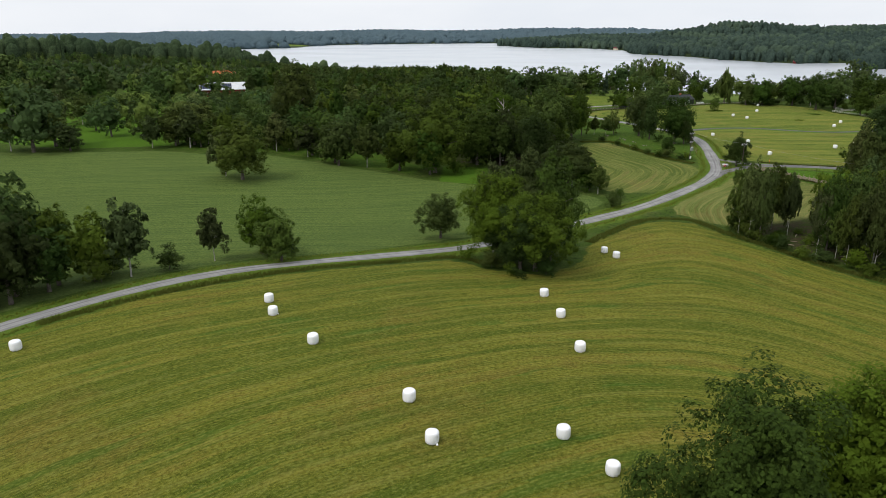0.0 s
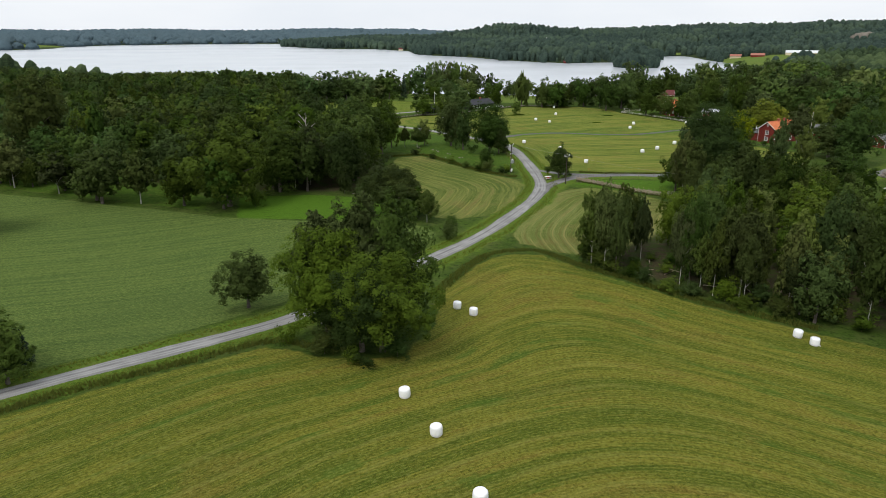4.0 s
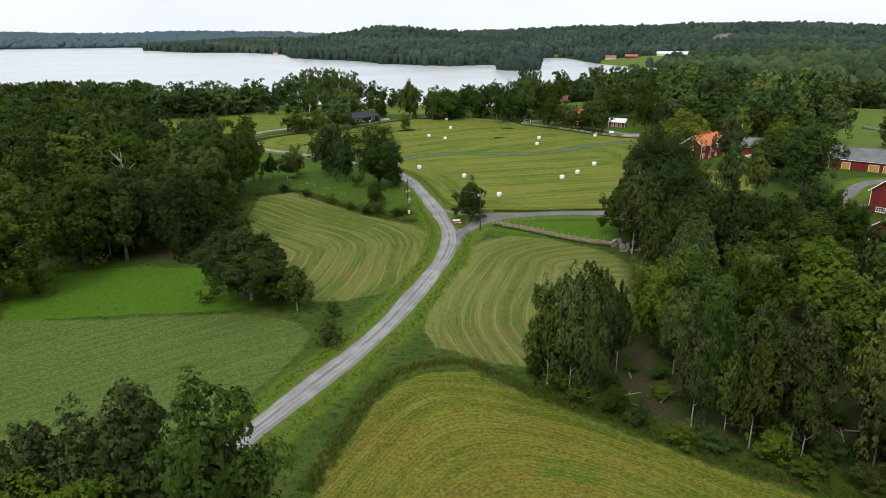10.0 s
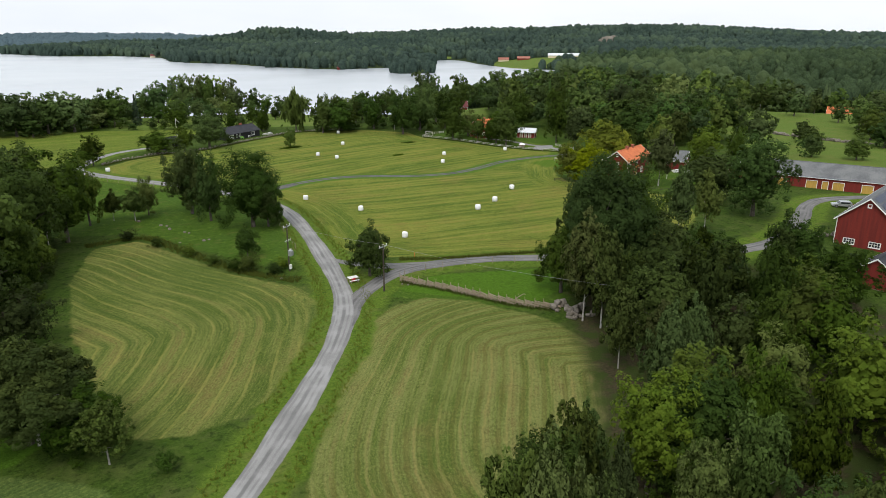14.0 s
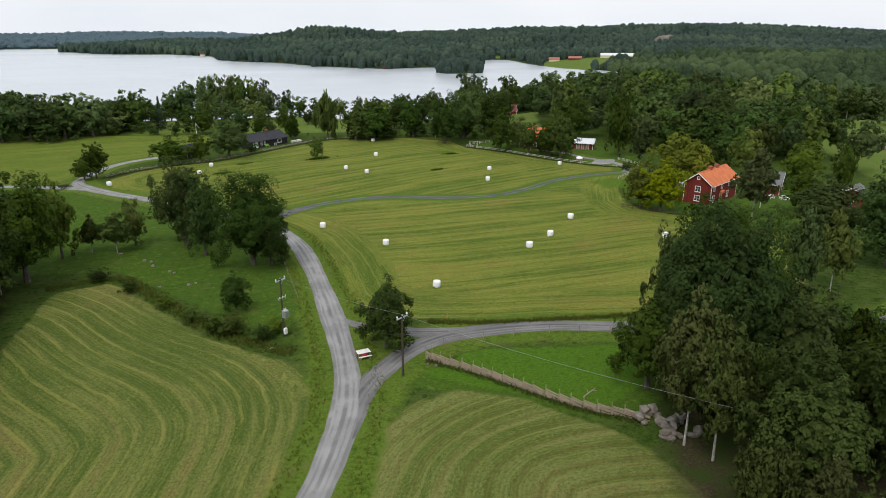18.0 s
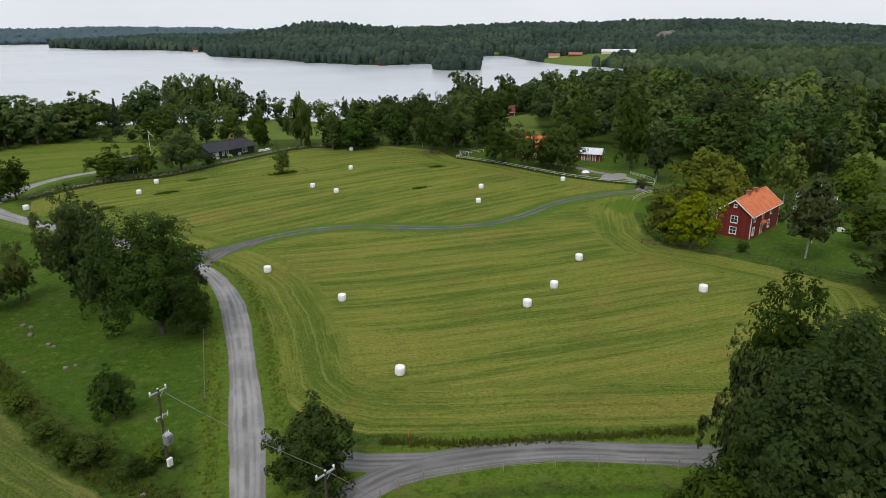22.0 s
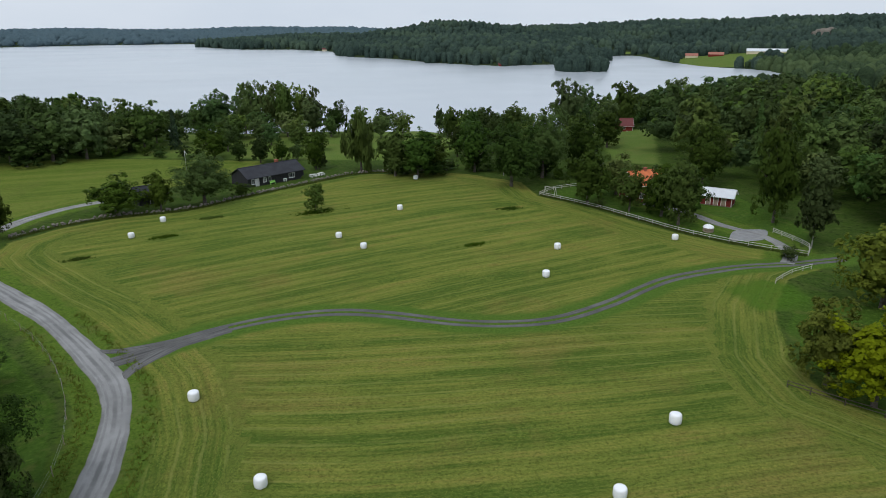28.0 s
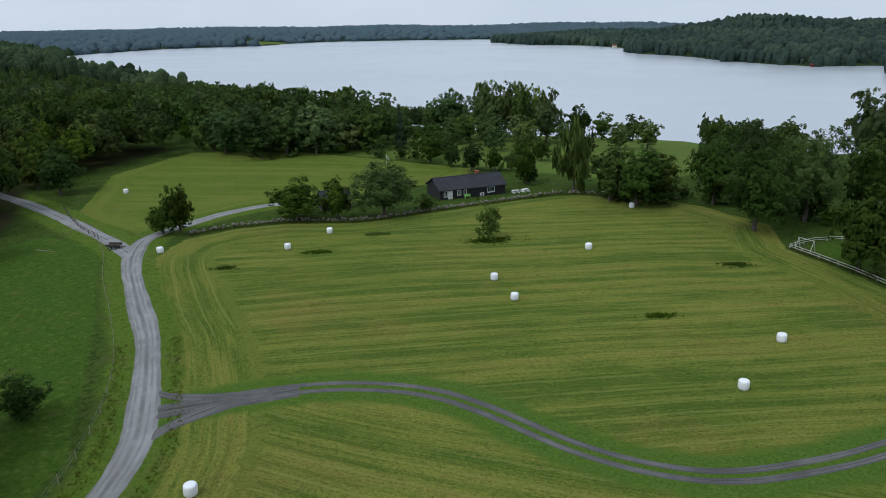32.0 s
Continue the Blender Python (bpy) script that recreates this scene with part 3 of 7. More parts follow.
    lush = mixc(t, ranged(t, n_tuft, 0.32, 0.44, 0.7, 0.0), lush, (0.1, 0.15, 0.024))
    lush = mixc(t, ranged(t, n_mid, 0.54, 0.7, 0.0, 0.6), lush, (0.1, 0.11, 0.028))
    col = mixc(t, inside("lush"), col, lush)
    vivid = mixc(t, ranged(t, n_fine, 0.3, 0.7), (0.044, 0.1, 0.008), (0.08, 0.155, 0.016))
    vivid = mixc(t, ranged(t, n_tuft, 0.54, 0.68, 0.0, 0.5), vivid, (0.035, 0.075, 0.007))
    col = mixc(t, inside("vivid"), col, vivid)
    col = mixc(t, inside("farwood", 1.5), col, mixc(t, ranged(t, n_mid, 0.35, 0.65), (0.022, 0.034, 0.014), (0.04, 0.058, 0.022)))
    glade = mixc(t, ranged(t, n_fine, 0.3, 0.7), (0.07, 0.115, 0.019), (0.12, 0.17, 0.036))
    glade = mixc(t, ranged(t, n_patch, 0.45, 0.65, 0.0, 0.6), glade, (0.13, 0.15, 0.039))
    col = mixc(t, inside("glade", 1.5), col, glade)
    col = mixc(t, ranged(t, n_blade, 0.62, 0.8, 0.0, 0.45), col, (0.17, 0.18, 0.065))

    def mown(name, green, straw, brown, width, spread=(0.38, 0.6), swing=4.0, tufts=0.7):
        wide = streak(name, width * 2.6, along=0.03, swing=swing)
        fine = streak(name, width * 0.6, along=0.09, swing=swing)
        broad = streak(name, width * 8.0, along=0.02, swing=swing * 2)
        s = mth(t, "ADD", mth(t, "MULTIPLY", wide, 0.36), mth(t, "ADD", mth(t, "MULTIPLY", broad, 0.4), mth(t, "MULTIPLY", fine, 0.24)))
        c = mixc(t, ranged(t, s, spread[0], spread[1]), green, straw)
        c = mixc(t, ranged(t, mth(t, "ADD", s, mth(t, "MULTIPLY", mth(t, "SUBTRACT", n_mid, 0.5), 0.25)), 0.52, 0.66, 0.0, 0.75), c, brown)
        c = mixc(t, ranged(t, n_big, 0.5, 0.7, 0.0, 0.5), c, green)
        c = mixc(t, ranged(t, n_patch, 0.5, 0.7, 0.0, 0.45), c, straw)
        c = mixc(t, ranged(t, n_drift, 0.52, 0.68, 0.0, 0.55), c, brown)
        c = mixc(t, ranged(t, n_fine, 0.42, 0.68, 0.0, tufts), c, tuple(0.45 * v for v in green))
        return mixc(t, ranged(t, n_blade, 0.5, 0.68, 0.0, 0.75), c, tuple(1.6 * v for v in straw))

    def rows(name, pitch, thin, swing, shift=0.0, along=0.05):
        """Thin lines left by the mower at an even pitch, broken along their way."""
        d = mth(t, "ADD", layer(name + "_lane"), mth(t, "MULTIPLY", mth(t, "SUBTRACT", n_swing, 0.5), swing))
        d = mth(t, "ADD", d, mth(t, "MULTIPLY", mth(t, "SUBTRACT", n_mid, 0.5), pitch * 0.3))
        k = mth(t, "ABSOLUTE", mth(t, "SUBTRACT", mth(t, "FRACT", mth(t, "ADD", mth(t, "DIVIDE", d, pitch), shift + 50.0)), 0.5))
        return mth(t, "MULTIPLY", ranged(t, k, thin * 0.35, thin, 1.0, 0.0), ranged(t, noise_at(t, along, 4, 0.65), 0.38, 0.58))

    def grain(c, name, width, swing, much=1.0):
        """Stubble combed along the rows, light and dark stalks side by side."""
        g = streak(name, width, along=2.2, swing=swing)
        c = mixc(t, ranged(t, g, 0.5, 0.66, 0.0, 0.4 * much), c, mixc(t, 0.6, c, (0.012, 0.018, 0.003)))
        return mixc(t, ranged(t, g, 0.34, 0.5, 0.36 * much, 0.0), c, mixc(t, 0.45, c, (0.32, 0.33, 0.09)))

    hill = mown("hill", (0.069, 0.096, 0.012), (0.162, 0.158, 0.024), (0.16, 0.114, 0.026), 0.62, (0.43, 0.57))
    hill = mixc(t, ranged(t, streak("hill", 2.6, 0.07), 0.58, 0.68, 0.0, 0.6), hill, (0.05, 0.105, 0.014))
    hill = mixc(t, mth(t, "MULTIPLY", rows("hill", 2.9, 0.2, 9.0), 0.28), hill, (0.055, 0.083, 0.012))
    hill = mixc(t, mth(t, "MULTIPLY", rows("hill", 3.7, 0.12, 7.0, 0.45, 0.08), 0.3), hill, (0.21, 0.2, 0.045))
    hill = grain(hill, "hill", 0.28, 4.0, 1.15)
    col = mixc(t, inside("hill"), col, hill)
    meadow = mown("meadow", (0.062, 0.108, 0.015), (0.18, 0.196, 0.036), (0.19, 0.146, 0.042), 0.2, (0.42, 0.58), 1.0, 0.6)
    meadow = mixc(t, mth(t, "MULTIPLY", rows("meadow", 0.58, 0.16, 1.0), 0.4), meadow, (0.06, 0.095, 0.014))
    meadow = mixc(t, mth(t, "MULTIPLY", rows("meadow", 0.58, 0.1, 1.0, 0.4, 0.03), 0.4), meadow, (0.22, 0.225, 0.06))
    meadow = grain(meadow, "meadow", 0.07, 1.0, 0.7)
    col = mixc(t, inside("meadow"), col, meadow)
    west = mown("west", (0.066, 0.1, 0.018), (0.142, 0.16, 0.042), (0.165, 0.13, 0.045), 0.75, (0.43, 0.57), 5.0, 0.5)
    west = mixc(t, mth(t, "MULTIPLY", rows("west", 2.7, 0.1, 11.0), 0.6), west, (0.225, 0.215, 0.058))
    west = mixc(t, mth(t, "MULTIPLY", rows("west", 2.7, 0.17, 11.0, 0.3, 0.03), 0.5), west, (0.05, 0.085, 0.018))
    west = grain(west, "west", 0.3, 5.0, 0.7)
    col = mixc(t, inside("west"), col, west)
    east = mown("east", (0.08, 0.114, 0.022), (0.172, 0.185, 0.058), (0.16, 0.122, 0.045), 0.7, (0.42, 0.58), 4.0, 0.5)
    east = mixc(t, mth(t, "MULTIPLY", rows("east", 2.3, 0.1, 8.0), 0.4), east, (0.24, 0.21, 0.07))
    east = mixc(t, mth(t, "MULTIPLY", rows("east", 2.3, 0.17, 8.0, 0.35, 0.03), 0.45), east, (0.095, 0.085, 0.022))
    east = grain(east, "east", 0.3, 4.0, 0.7)
    col = mixc(t, inside("east"), col, east)
    lawn = mown("lawn", (0.085, 0.13, 0.018), (0.145, 0.175, 0.031), (0.13, 0.14, 0.034), 0.9, (0.43, 0.57))
    col = mixc(t, inside("lawn"), col, lawn)
    past = mixc(t, ranged(t, n_fine, 0.34, 0.66), (0.042, 0.072, 0.017), (0.1, 0.15, 0.036))
    row = streak("pasture", 0.9, 0.04)
    past = mixc(t, ranged(t, row, 0.42, 0.62, 0.0, 0.35), past, (0.12, 0.158, 0.038))
    past = mixc(t, ranged(t, row, 0.3, 0.45, 0.35, 0.0), past, (0.04, 0.075, 0.021))
    past = mixc(t, ranged(t, n_big, 0.45, 0.7, 0.0, 0.5), past, (0.065, 0.1, 0.026))
    past = mixc(t, ranged(t, n_blade, 0.56, 0.76, 0.0, 0.5), past, (0.17, 0.19, 0.07))
    past = grain(past, "pasture", 0.3, 4.0, 0.8)
    col = mixc(t, inside("pasture"), col, past)
    col = mixc(t, mth(t, "MULTIPLY", inside("mound", 1.3), 0.75), col, vivid)
    bank = ranged(t, mth(t, "ADD", layer("roadside"), mth(t, "MULTIPLY", wob, 1.1)), 3.6, 4.9, 1.0, 0.0)
    col = mixc(t, bank, col, mixc(t, 0.3, verge, lush))
    near_track = ranged(t, mth(t, "ADD", layer("track"), mth(t, "MULTIPLY", wob, 0.8)), 2.6, 4.2, 1.0, 0.0)
    col = mixc(t, near_track, col, mixc(t, ranged(t, n_fine, 0.3, 0.7), (0.05, 0.1, 0.012), (0.1, 0.16, 0.026)))
    litter = mixc(t, ranged(t, n_fine, 0.3, 0.7), (0.032, 0.028, 0.016), (0.072, 0.06, 0.032))
    litter = mixc(t, ranged(t, n_mid, 0.42, 0.58), litter, (0.038, 0.055, 0.014))
    col = mixc(t, ranged(t, mth(t, "ADD", layer("wood"), mth(t, "MULTIPLY", wob, 2.0)), -1.0, 3.0), col, litter)
    t.links.new(col, b.inputs["Base Color"])
    h = mth(t, "ADD", mth(t, "ADD", mth(t, "MULTIPLY", n_fine, 0.7), mth(t, "MULTIPLY", n_tuft, 0.8)), mth(t, "MULTIPLY", n_blade, 0.5))
    bump(t, b, h, 0.9, 0.16)
    return m


gm.materials.append(ground_mat())
tagged(new("ground", gm), "rolling grassland with mown hay fields and verges", "ground", kind="structure")

wm = bpy.data.meshes.new("water")
wm.from_pydata([(-4600, 300, LAKE_Z), (4600, 300, LAKE_Z), (4600, 4600, LAKE_Z), (-4600, 4600, LAKE_Z)], [], [(0, 1, 2, 3)])
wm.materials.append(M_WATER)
tagged(new("water", wm), "calm lake, the grey overcast sky reflected and partly painted in", "lake", kind="structure")


def strip(name, line, width, mat, label, category, lift=0.07, offset=0.0, parent=None, taper=False):
    """A road laid on the land: crowned in the middle, its shoulders running out into the ground."""
    pts = np.array(curve_through(line, 1.6))
    tan = np.gradient(pts, axis=0)
    tan /= np.linalg.norm(tan, axis=1)[:, None]
    nor = np.stack([-tan[:, 1], tan[:, 0]], 1)
    across = np.linspace(-1, 1, 9)
    verts, vals = [], []
    rng = random.Random(len(pts))
    for i, (p, n) in enumerate(zip(pts, nor)):
        wl_, wr_ = (0.5 * width * (min(1.0, 0.15 + 0.12 * i) if taper else 1.0) * (1 + 0.08 * math.sin(i * 0.37) + rng.uniform(-0.04, 0.04)) for _ in range(2))
        for a in across:
            q = p + n * (a * (wl_ if a < 0 else wr_) + offset)
            verts.append((q[0], q[1], zat(*q) + lift * (1 - 0.35 * a * a) - (0.09 if abs(a) > 0.99 else 0)))
            vals.append(a)
    k = len(across)
    fcs = [(i * k + j, i * k + j + 1, (i + 1) * k + j + 1, (i + 1) * k + j) for i in range(len(pts) - 1) for j in range(k - 1)]
    me = bpy.data.meshes.new(name)
    me.from_pydata(verts, [], [f[::-1] for f in fcs])
    me.attributes.new("across", "FLOAT", "POINT").data.foreach_set("value", np.array(vals, np.float32))
    me.polygons.foreach_set("use_smooth", np.ones(len(me.polygons), bool))
    me.materials.append(mat)
    ob = new(name, me)
    if parent:
        ob.parent = parent
        return ob
    return tagged(ob, label, category, kind="structure")


strip("road", MAIN_ROAD, 3.6, M_GRAVEL, "pale grey gravel road with worn wheel tracks", "gravel road", 0.10)
strip("road_west", WEST_ROAD, 3.6, M_GRAVEL, "gravel road leading off past the pasture", "gravel road", 0.085)
strip("road_side", SIDE_ROAD, 3.7, M_ASPH, "grey farm road leading to the barn", "farm road", 0.085, taper=True)
strip("road_slip", SLIP_ROAD, 3.2, M_ASPH, "dark grey slip road at the junction", "farm road", 0.075, taper=True)
strip("drive", DRIVE, 2.6, M_GRAVEL, "narrow gravel drive to the cottage", "drive", 0.07)
strip("road_apron", [(-2.6, 276.0), (-2.9, 282.5), (0.4, 289.4), (6, 294.3)], 2.6, M_TRACK, "dark gravel apron where the track meets the road", "gravel road", 0.066, taper=True)
strip("road_apron", [(-13, 289.8), (-8, 288.2), (-1.0, 290.2), (6, 294.5)], 2.4, M_TRACK, "dark gravel apron where the track meets the road", "gravel road", 0.058, taper=True)
strip("road_apron", [(-7.0, 284.4), (-3.6, 287.0), (0.4, 290.2), (6, 294.4)], 3.4, M_TRACK, "dark gravel apron where the track meets the road", "gravel road", 0.052)
track = tagged(new("field_track"), "two gravel ruts with a grass middle across the meadow", "farm track", kind="structure")
for side in (-0.78, 0.78):
    strip("wheel_rut", TRACK, 0.98, M_TRACK, "", "", 0.07, side, track)

# trees that stand apart: kind, east, north, height, crown radius
TREES_ROADSIDE = [
    ("o", -66.9, 93.5, 10.4, 4.3), ("b", -71.3, 86.8, 8.8, 2.7), ("s", -63.0, 96.4, 4.3, 1.4), ("o", -86.6, 63.4, 17.3, 5.6),
    ("o", -85.0, 69.0, 11.9, 4.8), ("b", -77.3, 75.0, 11.8, 3.9), ("o", -80.9, 71.8, 10.6, 3.8), ("o", -43.5, 118.3, 8.8, 4.2),
    ("o", -24.1, 102.7, 11.3, 6.1), ("b", -25.5, 111, 18.5, 6.0), ("b", -31.1, 111.8, 16.1, 4.9), ("o", -60.8, 90.2, 8.0, 3.7),
    ("o", -115.2, 155.4, 16.4, 7.8), ("b", -122.1, 157.3, 13.8, 5.0), ("u", -15.4, 158.4, 3.8, 1.5), ("u", -15.6, 158.2, 4.0, 2.2),
    ("u", -15.2, 168.2, 2.9, 1.4),
]
TREES_PASTURE_EDGE = [
    ("o", -302.3, 237.9, 16.4, 9.6), ("o", -251.6, 210.3, 17.1, 7.6), ("b", -256.2, 223.6, 14.3, 5.1), ("b", -244.6, 223.7, 12.7, 5.5),
    ("o", -170.2, 193.7, 15.2, 6.5), ("o", -218.2, 286.0, 11.8, 6.6), ("o", -183.2, 262.2, 13.4, 7.5), ("o", -195.3, 172.0, 9.0, 5.2),
    ("o", -207.8, 202.4, 14.8, 5.8), ("o", -193.8, 206.0, 16.8, 7.1), ("o", -165.0, 197.1, 15.1, 8.6), ("b", -214.2, 165.3, 12.7, 6.3),
    ("o", -205.0, 166.2, 22.0, 9.9), ("o", -207.7, 177.4, 15.5, 9.1), ("b", -131.3, 197.0, 12.8, 5.2), ("b", -116.3, 192.0, 10.2, 4.9),
    ("o", -100.5, 183.5, 13.9, 6.3), ("o", -109.9, 218.0, 13.4, 3.7), ("o", -87.3, 196.3, 15.9, 6.3), ("o", -69.2, 183.9, 20.7, 9.6),
    ("o", -60.9, 198.6, 17.4, 7.9), ("b", -55.0, 206.8, 15.8, 5.0), ("o", -46.3, 212.2, 16.3, 8.2), ("u", -43.6, 196.2, 8.5, 2.6),
    ("u", -62.9, 183.4, 5.0, 2.3),
]
TREES_PASTURE_EDGE2 = [
    ("o", -146.3, 235.8, 26.8, 10.4), ("b", -138.5, 206.4, 10.9, 3.7), ("o", -127.4, 198.6, 7.8, 3.0), ("o", -195.7, 229.9, 13.7, 6.0),
    ("o", -236.6, 240.3, 12.3, 7.3), ("o", -225.6, 212.3, 10.5, 5.2), ("u", -145.6, 188.7, 1.5, 1.6), ("u", -140.8, 190.7, 1.5, 1.4),
    ("u", -197.2, 173.7, 4.0, 4.0),
]
TREES_JUNCTION = [
    ("o", 13.2, 216.2, 9.9, 4.0), ("o", -19.0, 270.0, 16.5, 5.6), ("o", -5.5, 254.0, 16.5, 7.0), ("o", -14.5, 262.0, 15.0, 4.2),
    ("u", -6.8, 225.4, 3.5, 2.6), ("o", -6.9, 233.0, 6.4, 2.3), ("b", -30.8, 267.0, 7.7, 3.1), ("b", -35.4, 268.0, 7.2, 2.3),
    ("o", -28.5, 271.3, 9.2, 2.5), ("u", -0.9, 224.5, 2.5, 2.1), ("b", -28.3, 176.9, 11.5, 6.5), ("o", -23.4, 174.7, 7.0, 4.4),
    ("b", -20.7, 171.2, 7.2, 2.8), ("o", -29.3, 177.5, 10.9, 6.8), ("u", -35.9, 202.6, 9.5, 4.9),
]
TREES_FIELDSIDE = [
    ("b", 39.0, 187.9, 16.2, 4.0), ("o", 46.5, 196.5, 21.6, 7.6), ("o", 40.6, 198.6, 12.5, 4.4), ("o", 98.4, 240.9, 12.4, 7.2), ("u", 8.9, 354.5, 8.2, 3.4),
    ("o", -52.4, 339.6, 9.9, 3.5), ("o", -55.0, 337.6, 6.5, 3.7), ("o", -35.4, 356.0, 9.2, 6.2), ("o", -26.8, 358.7, 8.9, 3.7),
    ("o", -18.8, 365.0, 12.0, 6.8), ("o", 1.6, 408.1, 5.1, 2.4), ("y", 100.0, 297.5, 13.8, 6.8), ("y", 81.0, 269.5, 11.6, 5.4),
    ("y", 104.5, 294.0, 11.0, 4.2), ("y", 78.6, 274.5, 10.4, 4.0), ("u", 88.8, 265.7, 2.3, 1.6), ("b", 97.0, 260.0, 14.5, 5.2), ("u", 98.6, 321.6, 3.0, 2.4),
]
TREES_COTTAGE = [
    ("o", 71.4, 362.2, 15.4, 5.6), ("o", 80.8, 372.1, 10.6, 5.8), ("o", 86.8, 345.0, 14.6, 4.8), ("o", 79.5, 356.0, 10.5, 3.8), ("o", 105.7, 381.0, 16.5, 6.5), ("o", 125.6, 384.6, 18.6, 4.4),
    ("o", 107.5, 345.8, 23.0, 4.8), ("b", 106.0, 327.7, 14.1, 3.9), ("u", 73.4, 359.1, 2.4, 1.9), ("w", 14.6, 404.0, 17.0, 5.2),
    ("o", 0.8, 408.1, 10.9, 4.3), ("o", 31.2, 392.9, 13.2, 6.3), ("o", 24.8, 395.8, 15.3, 5.8), ("u", 35.9, 396.8, 4.0, 4.8),
    ("o", 55.7, 381.1, 16.8, 7.4), ("o", 65.6, 392.2, 19.3, 7.6), ("o", 47.4, 400.6, 14.5, 5.6),
]
TREES_ORCHARD = [
    ("o", -34.6, 427.2, 10.7, 5.6), ("o", -25.6, 422.4, 7.7, 3.0), ("o", -18.2, 419.1, 8.3, 3.9), ("o", -12.0, 421.3, 6.7, 3.0),
    ("o", -7.7, 423.7, 6.1, 2.6), ("o", -65.7, 442.0, 5.2, 3.5), ("u", -27.3, 394.5, 2.3, 3.3), ("u", -12.1, 372.6, 3.5, 3.1),
    ("o", 33.3, 401.5, 11.1, 7.1), ("u", 25.8, 398.7, 3.0, 4.2),
]
TREES_FARMSIDE = [("b", -174.5, 187.0, 11.1, 5.1), ("b", -162.4, 191.6, 14.2, 5.8), ("b", -135.6, 211.6, 10.1, 5.3), ("o", -116.5, 195.2, 12.9, 6.0), ("o", -103.3, 186.2, 11.7, 6.0), ("o", -80.3, 183.4, 12.4, 5.5), ("o", -69.8, 181.3, 13.3, 5.2), ("o", -138.2, 201.4, 14.1, 5.8), ("o", -153.3, 200.4, 13.4, 4.6), ("b", -91.4, 184.4, 12.8, 4.7), ("o", -107.4, 204.4, 14.4, 4.5), ("o", -156.7, 217.2, 14.3, 4.8), ("o", -240.3, 226.2, 10.0, 5.6), ("o", -230.4, 239.2, 10.5, 5.7), ("o", -199.8, 231.1, 11.5, 4.6), ("o", -187.9, 248.2, 9.1, 6.2), ("o", -275.1, 269.5, 10.0, 5.0), ("o", -181.7, 275.4, 13.0, 5.4), ("o", -272.8, 248.6, 12.3, 5.5), ("o", -240.6, 263.4, 11.6, 4.8)]
TREES_YARD = [("o", -84, 60.5, 13, 5.0), ("o", -89.5, 67, 14, 6), ("o", -83.5, 66, 10, 4.5), ("u", -79.5, 71.5, 5, 3.2), ("u", -82, 76, 5, 3.5), ("u", -74.5, 80, 4.2, 2.8), ("o", -91, 58, 15, 6), ("u", -85.5, 57, 4.5, 3.2), ("u", -65, 92.5, 3, 2.2), ("o", -110, 359, 13, 5.5), ("o", -119, 343, 12, 5), ("o", -127, 348, 14, 6), ("o", -121, 361, 14, 5.5), ("o", -112, 338, 9, 4.5), ("u", -18.7, 279.0, 5.5, 3.6), ("b", 121, 297, 14, 5), ("o", 130.5, 288, 12, 5.5), ("o", 111.5, 262, 9.3, 4.8), ("o", 119, 311, 9.5, 4), ("o", 133, 276, 13, 3.2), ("o", 158, 328, 15.4, 6.5), ("o", 143, 322, 13, 6), ("o", 139, 363, 13.6, 5.4), ("o", 168, 338, 15.8, 6.5), ("o", 151, 360, 18, 7), ("o", 129, 318, 12, 5)]
TREES_FRONT = [("o", 52.0, 208.3, 18.6, 4.6), ("b", 45.5, 203.5, 16.5, 3.2), ("o", 52.5, 202, 19, 6.6), ("o", 98, 225.5, 17.5, 7.4), ("o", 6, 36.5, 17, 6.2), ("o", 14.5, 49, 14.5, 6.0), ("o", 20.5, 42, 15, 6.0), ("o", 17, 33, 14, 5.5)]
TREES_CLUMP = [("o", -29, 106.5, 15, 6.2), ("o", -20.8, 110.8, 18.5, 5.2), ("o", -21.5, 102.8, 13, 6.0), ("u", -28.5, 101.5, 3.5, 2.6), ("u", -19.5, 101.5, 3.2, 2.4), ("u", -9, 226, 2.6, 2.0), ("u", -13, 231, 2.2, 1.8), ("u", -17.5, 237.5, 2.4, 1.9), ("u", -24, 245, 2.2, 1.8), ("u", -30, 251, 2.6, 2.0), ("u", -2.5, 222.5, 2.2, 1.7)]

